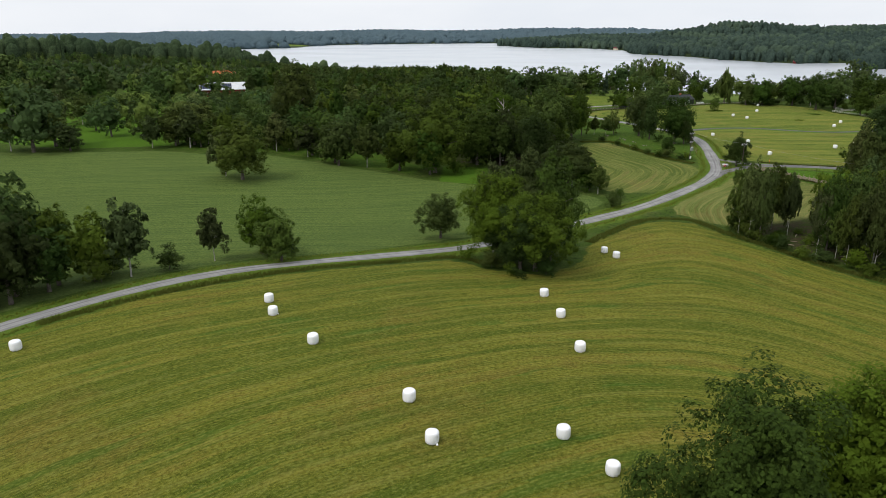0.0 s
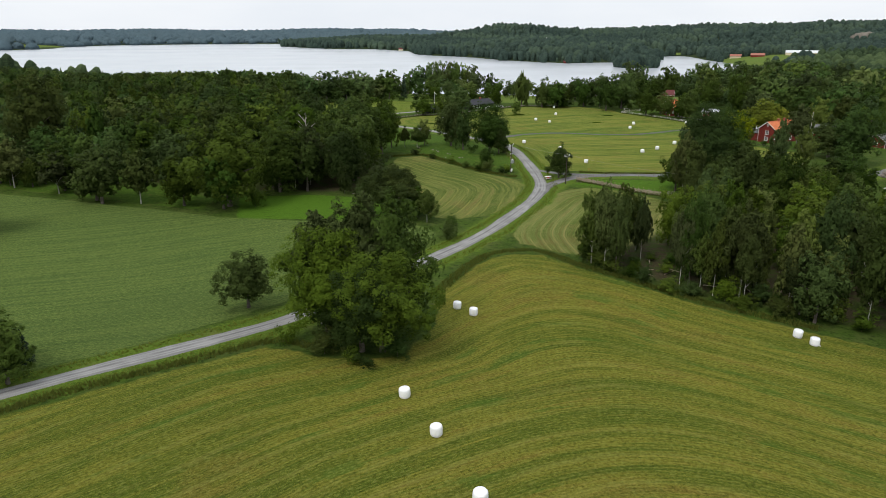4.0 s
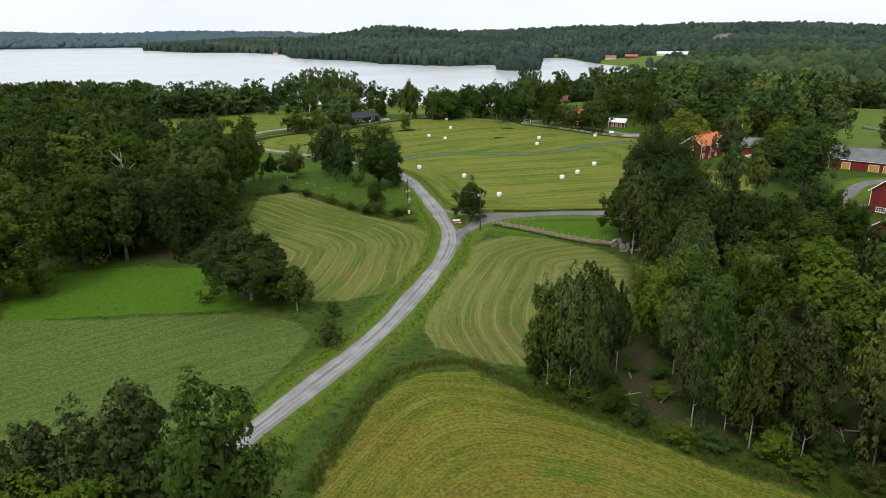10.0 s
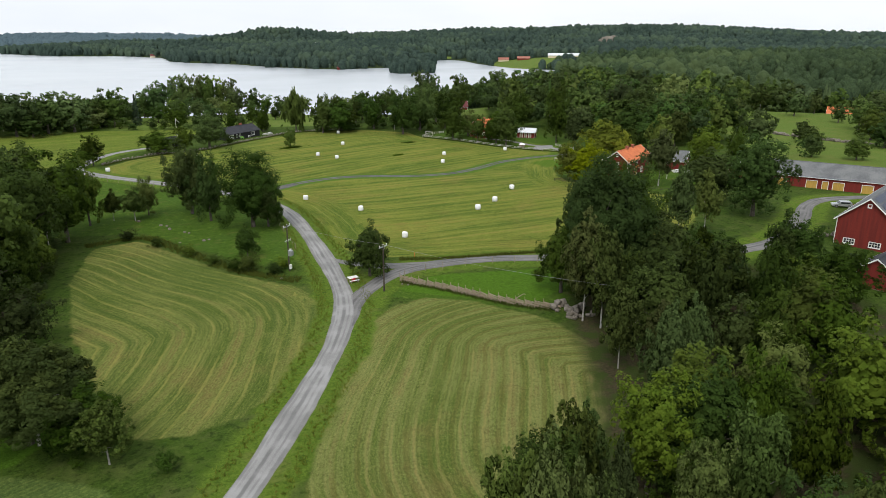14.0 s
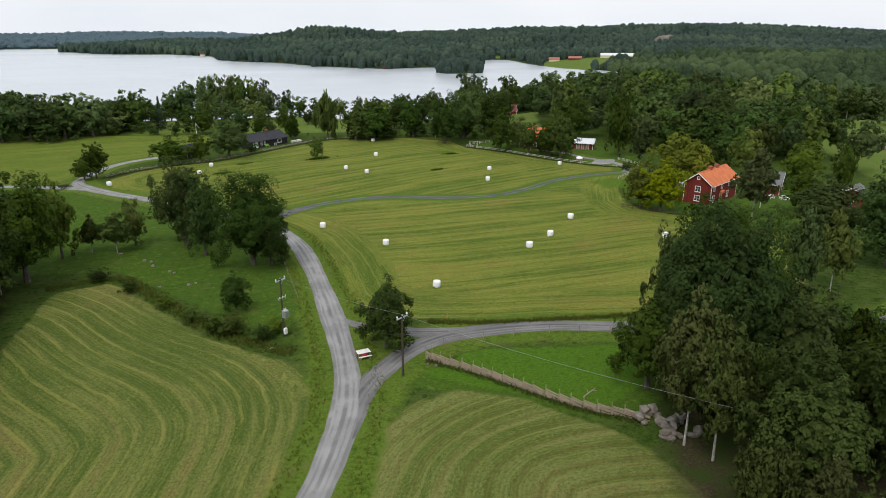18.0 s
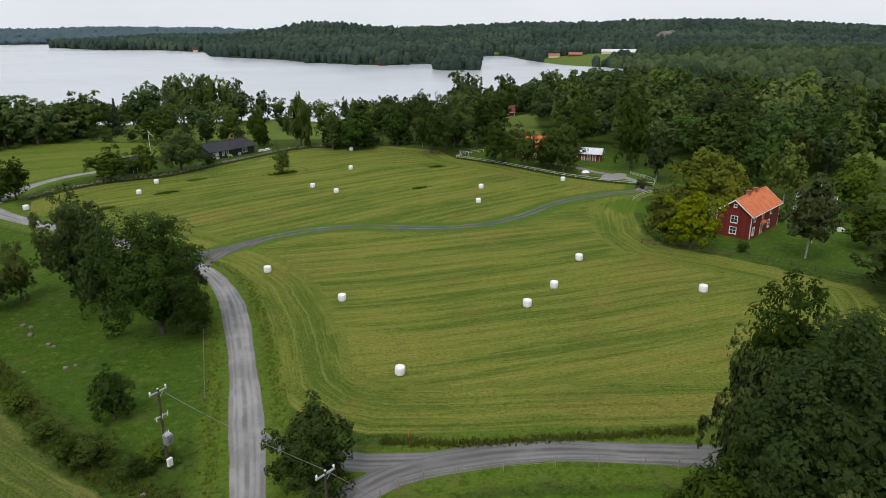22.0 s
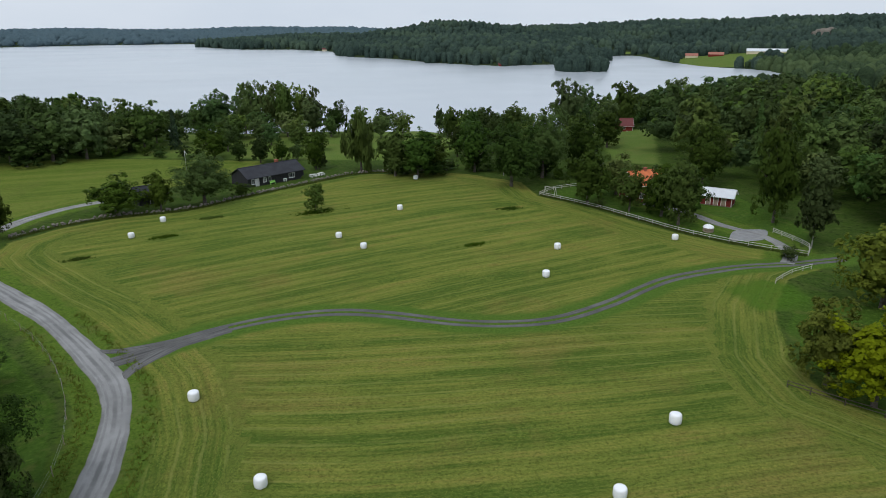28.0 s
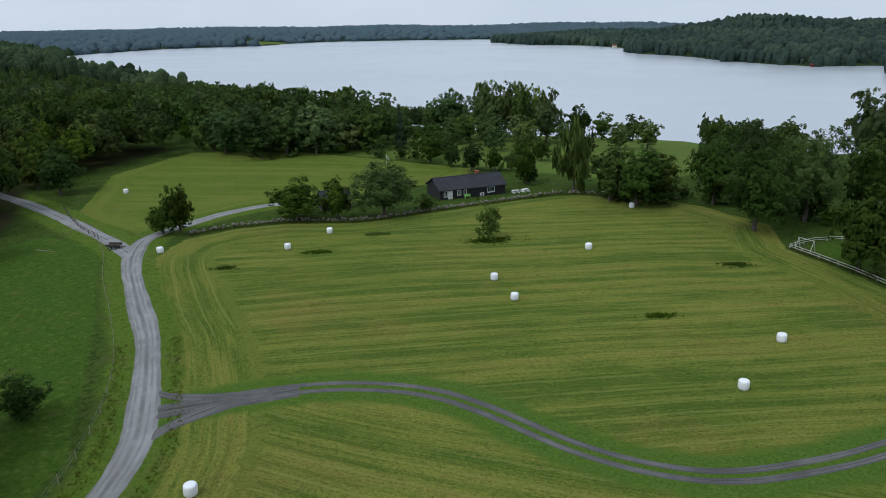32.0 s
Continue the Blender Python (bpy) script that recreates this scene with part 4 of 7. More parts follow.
TREES_LAKESIDE = [("o", -35, 484, 21, 6.2), ("o", -29, 487, 20.5, 5.2), ("o", -23, 484, 20.3, 5.0), ("o", -18, 489, 19.5, 4.4), ("o", -12.6, 486, 18.5, 4.4), ("o", -9.9, 472.8, 14.5, 6.5), ("o", -1.5, 482, 13, 4.2), ("s", 4.6, 482, 4.7, 1.3),
                  ("o", -47.5, 476, 18, 7.5), ("o", -54, 476, 13, 5.4), ("o", -41, 492, 20, 5.5), ("o", -26, 498, 21, 5.2), ("o", -20, 472, 9.5, 5), ("o", -29, 470, 10, 5.5), ("o", -38, 470, 9, 5), ("o", -3, 470, 8, 4), ("o", -95, 419, 16.9, 8.5), ("o", -84.7, 424, 17.2, 8.6), ("o", -75.4, 427, 16.6, 8.2), ("o", -88, 415, 9.4, 6.5), ("o", -61.5, 439, 16.9, 7.3),
                  ("o", -70.2, 436.6, 9.1, 6), ("s", -53.4, 445, 13.5, 2.8), ("o", -67.3, 441, 14.3, 4.5), ("o", -33.9, 439.6, 11, 4.6), ("o", -104, 417, 15, 7), ("o", -112, 421, 16, 7),
                  ("o", 88, 478, 23, 7), ("o", 97, 490, 21, 7), ("o", 130, 546, 24, 7.5), ("o", 140, 500, 21.4, 9), ("o", 151, 472, 20, 8.5), ("o", 170, 470, 23, 8), ("o", 191, 480, 21, 8), ("o", 96, 442, 13, 6), ("o", 100, 458, 14, 5.5), ("o", 124, 470, 12, 5), ("o", -45, 452, 8, 4.5), ("o", -22, 452, 8, 4), ("o", -12, 448, 7.5, 3.6), ("o", -3, 440, 7, 3.2), ("o", -56, 455, 9, 4.5), ("o", -38, 462, 10, 5), ("o", 8, 450, 6, 3.5), ("o", 16, 470, 9, 5), ("o", 24, 480, 10, 5), ("o", -14, 462, 9, 4.5), ("o", 5, 500, 10, 5), ("o", 14, 520, 11, 5), ("o", -28, 460, 9, 4.5),
                  ("o", 86.5, 359.3, 9.5, 4.2), ("o", 85.5, 352, 12, 5.0), ("o", 91.5, 352, 10.5, 3.8)]
TREES_WOOD_CORNER = [("o", -2.4, 253.3, 11.3, 3.7), ("o", -41.7, 253.4, 18.5, 7.6), ("o", -48.2, 251.1, 20.3, 6.6), ("o", -39.7, 265.3, 15.1, 3.7), ("o", -52, 263, 18, 6.5)]
TREES_BIRCH_EDGE = [("b", 10.7, 143.2, 13.3, 2.9), ("b", 12.4, 140.2, 14.6, 3.0), ("o", 14.2, 139, 13.2, 2.6), ("b", 17, 147.5, 13.4, 3.2), ("b", 19.7, 144.6, 11.8, 2.0), ("o", 14, 146, 12.5, 3.4), ("b", 23.1, 131.9, 12.1, 2.3), ("o", 24.6, 132, 14.8, 2.6), ("b", 31.1, 134.1, 13, 2.8), ("b", 30.6, 124.6, 12.1, 2.3),
                    ("o", 33.6, 128.6, 13.5, 2.6), ("b", 39.1, 127.3, 13.9, 2.9), ("o", 43.8, 128.1, 16.5, 3.8), ("o", 37.9, 117.4, 10.3, 3.8), ("o", 27.4, 152, 12, 4.2), ("o", 32.4, 151.4, 13, 4.4), ("b", 27, 127.5, 12.5, 2.4), ("b", 36, 122, 13, 2.5), ("b", 45, 117, 13.5, 2.7), ("b", 51, 112.5, 14, 2.8), ("o", 54, 115, 15, 4.0), ("b", 59, 107.5, 14, 3.0), ("u", 18.2, 142.2, 1.6, 1.5), ("u", 22.6, 138.2, 1.9, 1.6), ("u", 21.5, 144.8, 1.4, 1.3), ("u", 17, 137.2, 2.2, 1.8), ("u", 36, 125, 1.8, 1.6), ("u", 38.5, 130.5, 1.6, 1.5), ("u", 24.5, 142.5, 2.4, 1.8), ("u", 26, 137, 3.0, 2.2), ("u", 29, 131, 3.2, 2.2), ("u", 33, 124.5, 3.4, 2.3)]

# ---- trees ----
def part(name, bm_or_mesh, mat, parent, label=""):
    """One mesh object under a thing or a part."""
    me = bm_or_mesh
    if isinstance(bm_or_mesh, bmesh.types.BMesh):
        me = bpy.data.meshes.new(name)
        bm_or_mesh.to_mesh(me)
        bm_or_mesh.free()
    if mat and not me.materials:
        me.materials.append(mat)
    ob = new(name, me)
    ob.parent = parent
    if label:
        ob["label"] = label
    return ob


def cards(pos, nrm, half, stretch, rng, droop=0.0):
    """Leaf sprays: a kinked pair of faces each, at pos, facing nrm. Returns verts (n*6,3) and faces."""
    n = len(pos)
    nrm = nrm / np.maximum(np.linalg.norm(nrm, axis=1, keepdims=True), 1e-6)
    ref = rng.normal(size=(n, 3))
    u = np.cross(nrm, ref)
    u /= np.maximum(np.linalg.norm(u, axis=1, keepdims=True), 1e-6)
    if droop:
        u = u * (1 - droop) + np.array([0, 0, -1]) * droop
        u /= np.linalg.norm(u, axis=1, keepdims=True)
        nrm = np.cross(u, rng.normal(size=(n, 3)))
        nrm /= np.maximum(np.linalg.norm(nrm, axis=1, keepdims=True), 1e-6)
    v = np.cross(nrm, u)
    s = (half * rng.uniform(0.6, 1.35, (n, 1)))
    a, b, k = u * s * stretch, v * s, nrm * s * 0.35
    V = np.stack([pos - a, pos - 0.1 * a + b * 0.95 - k, pos + a, pos + 0.15 * a - b * 0.95 - k], 1).reshape(-1, 3)
    i = np.arange(n)[:, None] * 4
    F = np.concatenate([i + [[0, 2, 1]], i + [[0, 3, 2]]], 0)
    return V, F


def unit(v):
    return v / np.maximum(np.linalg.norm(v, axis=-1, keepdims=True), 1e-6)


def crown_mesh(name, kind, seed, boughs, twigs, leaves, half, h=12.0, r=5.0):
    """Boughs round a lumpy crown, each carrying domed tufts of leaf sprays with gaps between them."""
    rng = np.random.default_rng(seed)
    up = np.array([0, 0, 1.0])
    if kind == "s":
        n = boughs * twigs * leaves
        z = rng.uniform(0.06, 1.0, n) ** 1.15
        ang = rng.uniform(0, 6.2832, n)
        tier = 0.82 + 0.25 * np.sin(z * 34 + seed) + 0.12 * np.sin(ang * 5 + z * 20)
        rad = r * (1 - z) ** 0.85 * tier * rng.uniform(0.55, 1.02, n)
        P = np.stack([rad * np.cos(ang), rad * np.sin(ang), z * h - rad * 0.18], 1)
        N = np.stack([np.cos(ang) * 0.5, np.sin(ang) * 0.5, np.full(n, 0.9)], 1) + rng.normal(size=(n, 3)) * 0.25
        return finish_crown(name, P, N, half, 1.5, rng, 0.0)
    low, mid, tall = {"b": (0.17, 0.58, 0.43), "w": (0.1, 0.55, 0.44), "u": (0.02, 0.42, 0.52)}.get(kind, (0.05, 0.49, 0.485))
    k = np.arange(boughs) + 0.5
    dz = 1 - 1.88 * k / boughs
    turn = k * 2.39996 + rng.normal(size=boughs) * 0.35
    flat = np.sqrt(np.maximum(0, 1 - dz * dz))
    d = unit(np.stack([flat * np.cos(turn), flat * np.sin(turn), dz], 1) + rng.normal(size=(boughs, 3)) * 0.16)
    lop = rng.normal(size=2) * 0.16
    wide = 1 + 0.2 * np.sin(3 * turn + seed) + lop[0] * d[:, 0] + lop[1] * d[:, 1]
    f = np.where(rng.random(boughs) < 0.24, rng.uniform(0.3, 0.6, boughs), rng.uniform(0.68, 0.98, boughs))
    if kind in "bw":
        wide = wide * np.clip(1.0 - 0.45 * d[:, 2], 0.5, 1.1)
    out = np.hypot(d[:, 0], d[:, 1])
    skirt = np.where((d[:, 2] < 0) & (kind not in "bw"), np.maximum(out, 0.8), out) / np.maximum(out, 0.05)
    reach = r * f * wide * skirt * 0.84
    ctr = np.stack([d[:, 0] * reach, d[:, 1] * reach, mid * h + d[:, 2] * tall * h * f * (0.9 + 0.12 * rng.normal(size=boughs))], 1)
    ctr[:, 2] = np.maximum(ctr[:, 2], low * h + rng.uniform(0, 0.1, boughs) * h)
    rb = r * rng.uniform(0.2, 0.34, boughs) * (0.78 if kind in "bw" else 1.0)
    g = unit(rng.normal(size=(boughs, twigs, 3)) + d[:, None] * 0.45 + up * 0.15)
    c2 = ctr[:, None] + g * (rb[:, None] * rng.uniform(0.45, 1.08, (boughs, twigs)))[..., None] * np.array([1, 1, 0.92])
    rs = rb[:, None] * rng.uniform(0.28, 0.5, (boughs, twigs))
    q = unit(rng.normal(size=(boughs, twigs, leaves, 3)) + d[:, None, None] * 0.45 + up * 0.32)
    P = c2[:, :, None] + q * (rs[..., None] * rng.uniform(0.7, 1.15, (boughs, twigs, leaves)))[..., None] * np.array([1.05, 1.05, 1.0])
    N = q * 0.9 + d[:, None, None] * 0.4 + up * 0.28 + rng.normal(size=q.shape) * 0.14
    P, N = P.reshape(-1, 3), N.reshape(-1, 3)
    if kind == "w":
        P[:, 2] -= rng.uniform(0, 0.16, len(P)) * h
    P[:, 2] = np.maximum(P[:, 2] * h / np.percentile(P[:, 2], 99.5), 0.02 * h)
    core = int(len(P) * 0.22)
    e = unit(rng.normal(size=(core, 3)))
    deep = rng.uniform(0.2, 0.74, (core, 1))
    slim = np.where((kind in "bw") & (e[:, 2:] > 0), 0.6, 0.84)
    inner = e * deep * np.concatenate([slim * r, slim * r, np.full((core, 1), tall * h)], 1) + np.array([0, 0, mid * h])
    half = np.concatenate([np.full((len(P), 1), half), np.full((core, 1), half * 2.1)])
    P, N = np.concatenate([P, inner]), np.concatenate([N, e + rng.normal(size=e.shape) * 0.3])
    droop, stretch = {"w": (0.8, 2.4), "b": (0.3, 1.4)}.get(kind, (0.0, 1.25))
    return finish_crown(name, P, N, half, stretch, rng, droop)


CROWN_DATA = {}


def leafy_mesh(name, V, F, B):
    """Faces of leaf sprays whose shading follows the round of their bough."""
    me = bpy.data.meshes.new(name)
    me.vertices.add(len(V))
    me.vertices.foreach_set("co", V.ravel())
    me.loops.add(len(F) * 3)
    me.loops.foreach_set("vertex_index", F.ravel())
    me.polygons.add(len(F))
    me.polygons.foreach_set("loop_start", np.arange(len(F)) * 3)
    me.update(calc_edges=True)
    me.polygons.foreach_set("use_smooth", np.ones(len(F), bool))
    me.attributes.new("custom_normal", "FLOAT_VECTOR", "POINT").data.foreach_set("vector", B.astype(np.float32).ravel())
    return me


def outward(V, F, N, P, round_off=0.62):
    """Turn each spray to face the way its bough does."""
    n = len(P)
    q = V.reshape(n, 4, 3)
    face = np.cross(q[:, 2] - q[:, 0], q[:, 1] - q[:, 0])
    flip = (face * N).sum(1) < 0
    F = F.copy()
    for half in (0, 1):
        seg = F[half * n:(half + 1) * n]
        seg[flip] = seg[flip][:, ::-1]
    face[flip] *= -1
    face /= np.maximum(np.linalg.norm(face, axis=1, keepdims=True), 1e-9)
    N = N / np.maximum(np.linalg.norm(N, axis=1, keepdims=True), 1e-9)
    B = round_off * N + (1 - round_off) * face
    B /= np.maximum(np.linalg.norm(B, axis=1, keepdims=True), 1e-9)
    return F, np.repeat(B, 4, axis=0)


def finish_crown(name, P, N, half, stretch, rng, droop):
    V, F = cards(P, N, half, stretch, rng, droop)
    F, B = outward(V, F, N, P, 0.74)
    me = leafy_mesh(name, V, F, B)
    CROWN_DATA[me.name] = (V, F, B)
    return me


def tube(bm, a, b, ra, rb, sides=7):
    a, b = Vector(a), Vector(b)
    q = (b - a).to_track_quat("Z", "Y")
    rings = []
    for p, rr in ((a, ra), (b, rb)):
        rings.append([bm.verts.new(p + q @ Vector((rr * math.cos(6.2832 * i / sides), rr * math.sin(6.2832 * i / sides), 0))) for i in range(sides)])
    for i in range(sides):
        bm.faces.new((rings[0][i], rings[0][(i + 1) % sides], rings[1][(i + 1) % sides], rings[1][i]))
    bm.faces.new(rings[1])
    bm.faces.new(rings[0][::-1])


def trunk_mesh(name, kind, seed, h=12.0, r=5.0, detail=True):
    rng = random.Random(seed)
    bm = bmesh.new()
    base = {"b": 0.15, "s": 0.2, "u": 0.07}.get(kind, 0.3) * h / 12
    x = y = 0.0
    pts = [(0, 0, -0.4)]
    for i in range(1, 5):
        x, y = x + rng.uniform(-0.12, 0.12), y + rng.uniform(-0.12, 0.12)
        pts.append((x, y, h * (0.88 if kind in "bs" else 0.66) * i / 4))
    for i in range(4):
        tube(bm, pts[i], pts[i + 1], base * (1.25 if i == 0 else 1 - 0.2 * i), base * (1 - 0.2 * (i + 1)) + 0.01)
    if detail and kind != "s":
        for k in range(7):
            z0 = h * rng.uniform(0.2, 0.55)
            a = rng.uniform(0, 6.28)
            up = h * rng.uniform(0.08, 0.25)
            reach = r * rng.uniform(0.45, 0.8)
            m1 = (0.5 * reach * math.cos(a), 0.5 * reach * math.sin(a), z0 + up * 0.4)
            m2 = (reach * math.cos(a + 0.2), reach * math.sin(a + 0.2), z0 + up)
            tube(bm, (0, 0, z0), m1, base * 0.42, base * 0.26, 5)
            tube(bm, m1, m2, base * 0.26, base * 0.07, 5)
    me = bpy.data.meshes.new(name)
    bm.to_mesh(me)
    bm.free()
    return me


LEAF = {"o": M_OAK, "b": M_BIRCH, "y": M_YELLOW, "s": M_SPRUCE, "w": M_BIRCH, "u": M_OAK}
DETAIL = {"huge": (52, 9, 64, 0.092), "close": (46, 7, 27, 0.145), "near": (40, 7, 16, 0.19), "mid": (36, 6, 12, 0.25), "far": (28, 5, 9, 0.33), "dist": (19, 4, 6, 0.46)}
CROWNS, TRUNKS = {}, {}
for kind in "obyswu":
    for level, (nb, nt, nl, half) in DETAIL.items():
        if (kind in "yws" and level == "close") or (level == "huge" and kind not in "ob") or (kind in "yw" and level == "far") or (level == "dist" and kind in "ywu"):
            continue
        variants = (2 if kind == "o" else 1) if level == "huge" else {"o": 4, "b": 3}.get(kind, 2)
        if kind == "u":
            nb, half = nb // 2, half * 0.9
        CROWNS[kind, level] = []
        for v in range(variants):
            me = crown_mesh("crown", "o" if kind == "y" else kind, 11 * v + ord(kind), nb, nt, nl, half * (1.25 if kind == "s" else 1))
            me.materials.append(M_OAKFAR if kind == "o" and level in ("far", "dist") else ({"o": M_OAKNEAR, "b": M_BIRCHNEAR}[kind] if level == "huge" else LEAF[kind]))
            CROWNS[kind, level].append(me)
    TRUNKS[kind] = []
    for v in range(2):
        me = trunk_mesh("trunk", kind, 5 * v + ord(kind))
        me.materials.append(M_BIRCHBARK if kind == "b" else M_BARK)
        TRUNKS[kind].append(me)

TREE_WORDS = {"o": ("broadleaf_tree", "tree", "broadleaf tree with dark green leaves"),
              "b": ("birch_tree", "tree", "slender birch with pale bark"),
              "y": ("maple_tree", "tree", "maple with yellowing green leaves beside the red house"),
              "s": ("spruce_tree", "tree", "dark green conical spruce"),
              "w": ("willow_tree", "tree", "tall weeping birch with trailing grey-green branches"),
              "u": ("bush", "bush", "rounded leafy green bush")}
tree_rng = random.Random(4)
tree_count = 0


def level_at(x, y):
    d = float(line_dist(np.array([x]), np.array([y]), [(0, 40), (-10, 100), (10, 190), (45, 270)])[0])
    return "close" if d < 40 else ("near" if d < 70 else ("mid" if d < 190 else "far"))


def plant(kind, x, y, h, r, group="", where="", level=None):
    global tree_count
    tree_count += 1
    name, cat, label = TREE_WORDS[kind]
    level = level or level_at(x, y)
    if kind in "yw" and level == "far":
        level = "mid"
    if r > 6.3 and level == "mid":
        level = "near"
    if kind in "yws" and level == "close":
        level = "near"
    if kind in "ob" and r > 6.0 and level == "near":
        level = "close"
    if kind in "ob" and r > 5.8 and level_at(x, y) == "close":
        level = "huge"
    ob = tagged(new(name), label + (" " + where if where else ""), cat, group)
    turn = tree_rng.uniform(0, 360)
    ob.matrix_basis = pose(x, y, zat(x, y), 0, 0, turn) @ Matrix.Diagonal((r / 5.0, r / 5.0, h / 12.0, 1))
    crown = part("crown", tree_rng.choice(CROWNS[kind, level]), None, ob)
    part("trunk", tree_rng.choice(TRUNKS[kind]), None, ob)
    return ob


for trees, group, where in ((TREES_ROADSIDE, "trees by the gravel road", ""), (TREES_PASTURE_EDGE + TREES_PASTURE_EDGE2 + TREES_FARMSIDE, "trees along the pasture", ""), (TREES_ORCHARD, "trees behind the black house", ""),
                            (TREES_JUNCTION, "trees round the junction", ""), (TREES_FIELDSIDE, "trees beside the lake meadow", ""),
                            (TREES_COTTAGE, "trees round the cottage garden", ""), (TREES_YARD, "trees round the farmyard", "by the farmyard"), (TREES_FRONT + TREES_CLUMP, "trees at the field edge", "at the field edge"),
                            (TREES_LAKESIDE, "tall trees near the lake", "near the lake"), (TREES_WOOD_CORNER, "trees of the oak wood", "in the oak wood"), (TREES_BIRCH_EDGE, "trees of the wood by the barn", "at the barn wood edge")):
    for kind, x, y, h, r in trees:
        plant(kind, x, y, h, r, group, where)


def scatter(outline, gap, seed, keep=None):
    """Places about gap metres apart inside an outline."""
    rng = random.Random(seed)
    x0, x1 = min(p[0] for p in outline), max(p[0] for p in outline)
    y0, y1 = min(p[1] for p in outline), max(p[1] for p in outline)
    pts = []
    yy = y0
    row = 0
    while yy < y1:
        xx = x0 + (gap / 2 if row % 2 else 0)
        while xx < x1:
            pts.append((xx + rng.uniform(-0.38, 0.38) * gap, yy + rng.uniform(-0.38, 0.38) * gap))
            xx += gap
        yy += gap * 0.87
        row += 1
    px, py = np.array([p[0] for p in pts]), np.array([p[1] for p in pts])
    ok = psdf(px, py, outline) > 0
    if keep is not None:
        ok &= keep(px, py)
    return [p for p, k in zip(pts, ok) if k]


OPEN_LAND = [FIELD_HILL, FIELD_LAKE, FIELD_WEST, FIELD_EAST, PASTURE, LAWN_NORTH]
ROAD_LINES = [curve_through(MAIN_ROAD, 6), curve_through(SIDE_ROAD, 6), curve_through(WEST_ROAD, 6), curve_through(DRIVE, 6), curve_through(TRACK, 6)]


def clear_of(px, py, margin=1.5):
    ok = np.ones(px.shape, bool)
    for poly in OPEN_LAND:
        ok &= psdf(px, py, poly) < -margin
    for line in ROAD_LINES:
        ok &= line_dist(px, py, line) > margin + 3
    lake = np.minimum(np.maximum(psdf(px, py, LAKE), psdf(px, py, POND)), np.hypot(px - 235, py - 1125) - 34)
    return ok & (lake < -2)


def joined_wood(name, label, items):
    """The inner trees of a wood, which nobody could count, as one object."""
    V, F, T, B, off = [], [], [], [], 0
    rng = random.Random(len(items))
    for kind, x, y, h, r, level in items:
        co, fc, bn = CROWN_DATA[rng.choice(CROWNS[kind, level]).name]
        if level in ("far", "dist"):
            q = co.reshape(-1, 4, 3)
            seen = np.nonzero(q[:, 0, 2] > 4.6)[0]
            n = len(q)
            fc = fc.reshape(2, n, 3)[:, seen] + ((np.arange(len(seen)) - seen) * 4)[None, :, None]
            co, fc, bn = q[seen].reshape(-1, 3), fc.reshape(-1, 3), bn.reshape(-1, 4, 3)[seen].reshape(-1, 3)
        a = rng.uniform(0, 6.28)
        turn = np.array([[math.cos(a), math.sin(a), 0], [-math.sin(a), math.cos(a), 0], [0, 0, 1]])
        V.append((co @ turn) * np.array([r / 5, r / 5, h / 12]) + np.array([x, y, zat(x, y)]))
        B.append(bn @ turn)
        F.append(fc + off)
        T.append(np.full(len(co), rng.random()))
        off += len(co)
    V, F, T, B = np.concatenate(V), np.concatenate(F), np.concatenate(T), np.concatenate(B)
    me = leafy_mesh(name, V, F, B)
    me.attributes.new("tint", "FLOAT", "POINT").data.foreach_set("value", T.astype(np.float32))
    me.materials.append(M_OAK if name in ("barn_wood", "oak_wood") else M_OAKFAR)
    return tagged(new(name, me), label, "woodland", kind="stuff")


def under_view(x, y, h):
    """Woods thin and sink toward the water, so that the lake stays open above them."""
    if x > 30 or y < 330:
        return h
    top = 39.5 - 0.058 * math.hypot(x + 11.7, y - 63.6)
    if x > -130:
        top = min(top, 40 - 0.108 * math.hypot(x - 33, y - 207)) + 1.0
    return min(h, max(7.5, top - zat(x, y)) * (1 - 0.2 * math.sin(3 * x + y) ** 2))


def slash_free(px, py):
    return clear_of(px, py) & (np.hypot(px - 20, py - 140.5) > 6.5) & (line_dist(px, py, [(74, 168), (94, 184)]) > 8) & (line_dist(px, py, [(34, 121), (40, 132)]) > 2.5)


def wood(name, outline, gap, seed, mix, hs, group, where, rim, label, keep=clear_of, level=None):
    """A wood: trees of its open rim one by one, the rest joined."""
    rng = random.Random(seed)
    spots = scatter(outline, gap, seed, keep)
    inner = []
    for x, y in spots:
        k = rng.choice(mix)
        h = rng.uniform(*hs) * (1.08 if k == "b" else 1.0)
        h = under_view(x, y, h)
        if seed in (56, 57):
            h = min(h, 4.0 + 0.07 * math.hypot(x + 268, y - 348))
        if seed == 21 and rim(x, y) and k == "o" and rng.random() < 0.45:
            k = "b"
        r = h * {"b": rng.uniform(0.2, 0.27), "s": rng.uniform(0.17, 0.22)}.get(k, rng.uniform(0.33, 0.44))
        if seed == 21 and x > 62:
            h, r = h * 0.7, r * 0.85
        if seed == 21 and k == "o" and y < 160 - 0.78 * x:
            r *= 0.75
        if rim(x, y):
            plant(k, x, y, h, r, group, where)
        else:
            lv = level or level_at(x, y)
            inner.append(("o" if k == "b" and rng.random() < 0.5 else k, x, y, h, r, ("near" if seed == 21 else "mid") if lv == "near" else (("near" if seed == 21 else "mid") if lv == "close" else ("far" if y > 290 or x < -110 else lv))))
    if inner:
        joined_wood(name, label, inner)


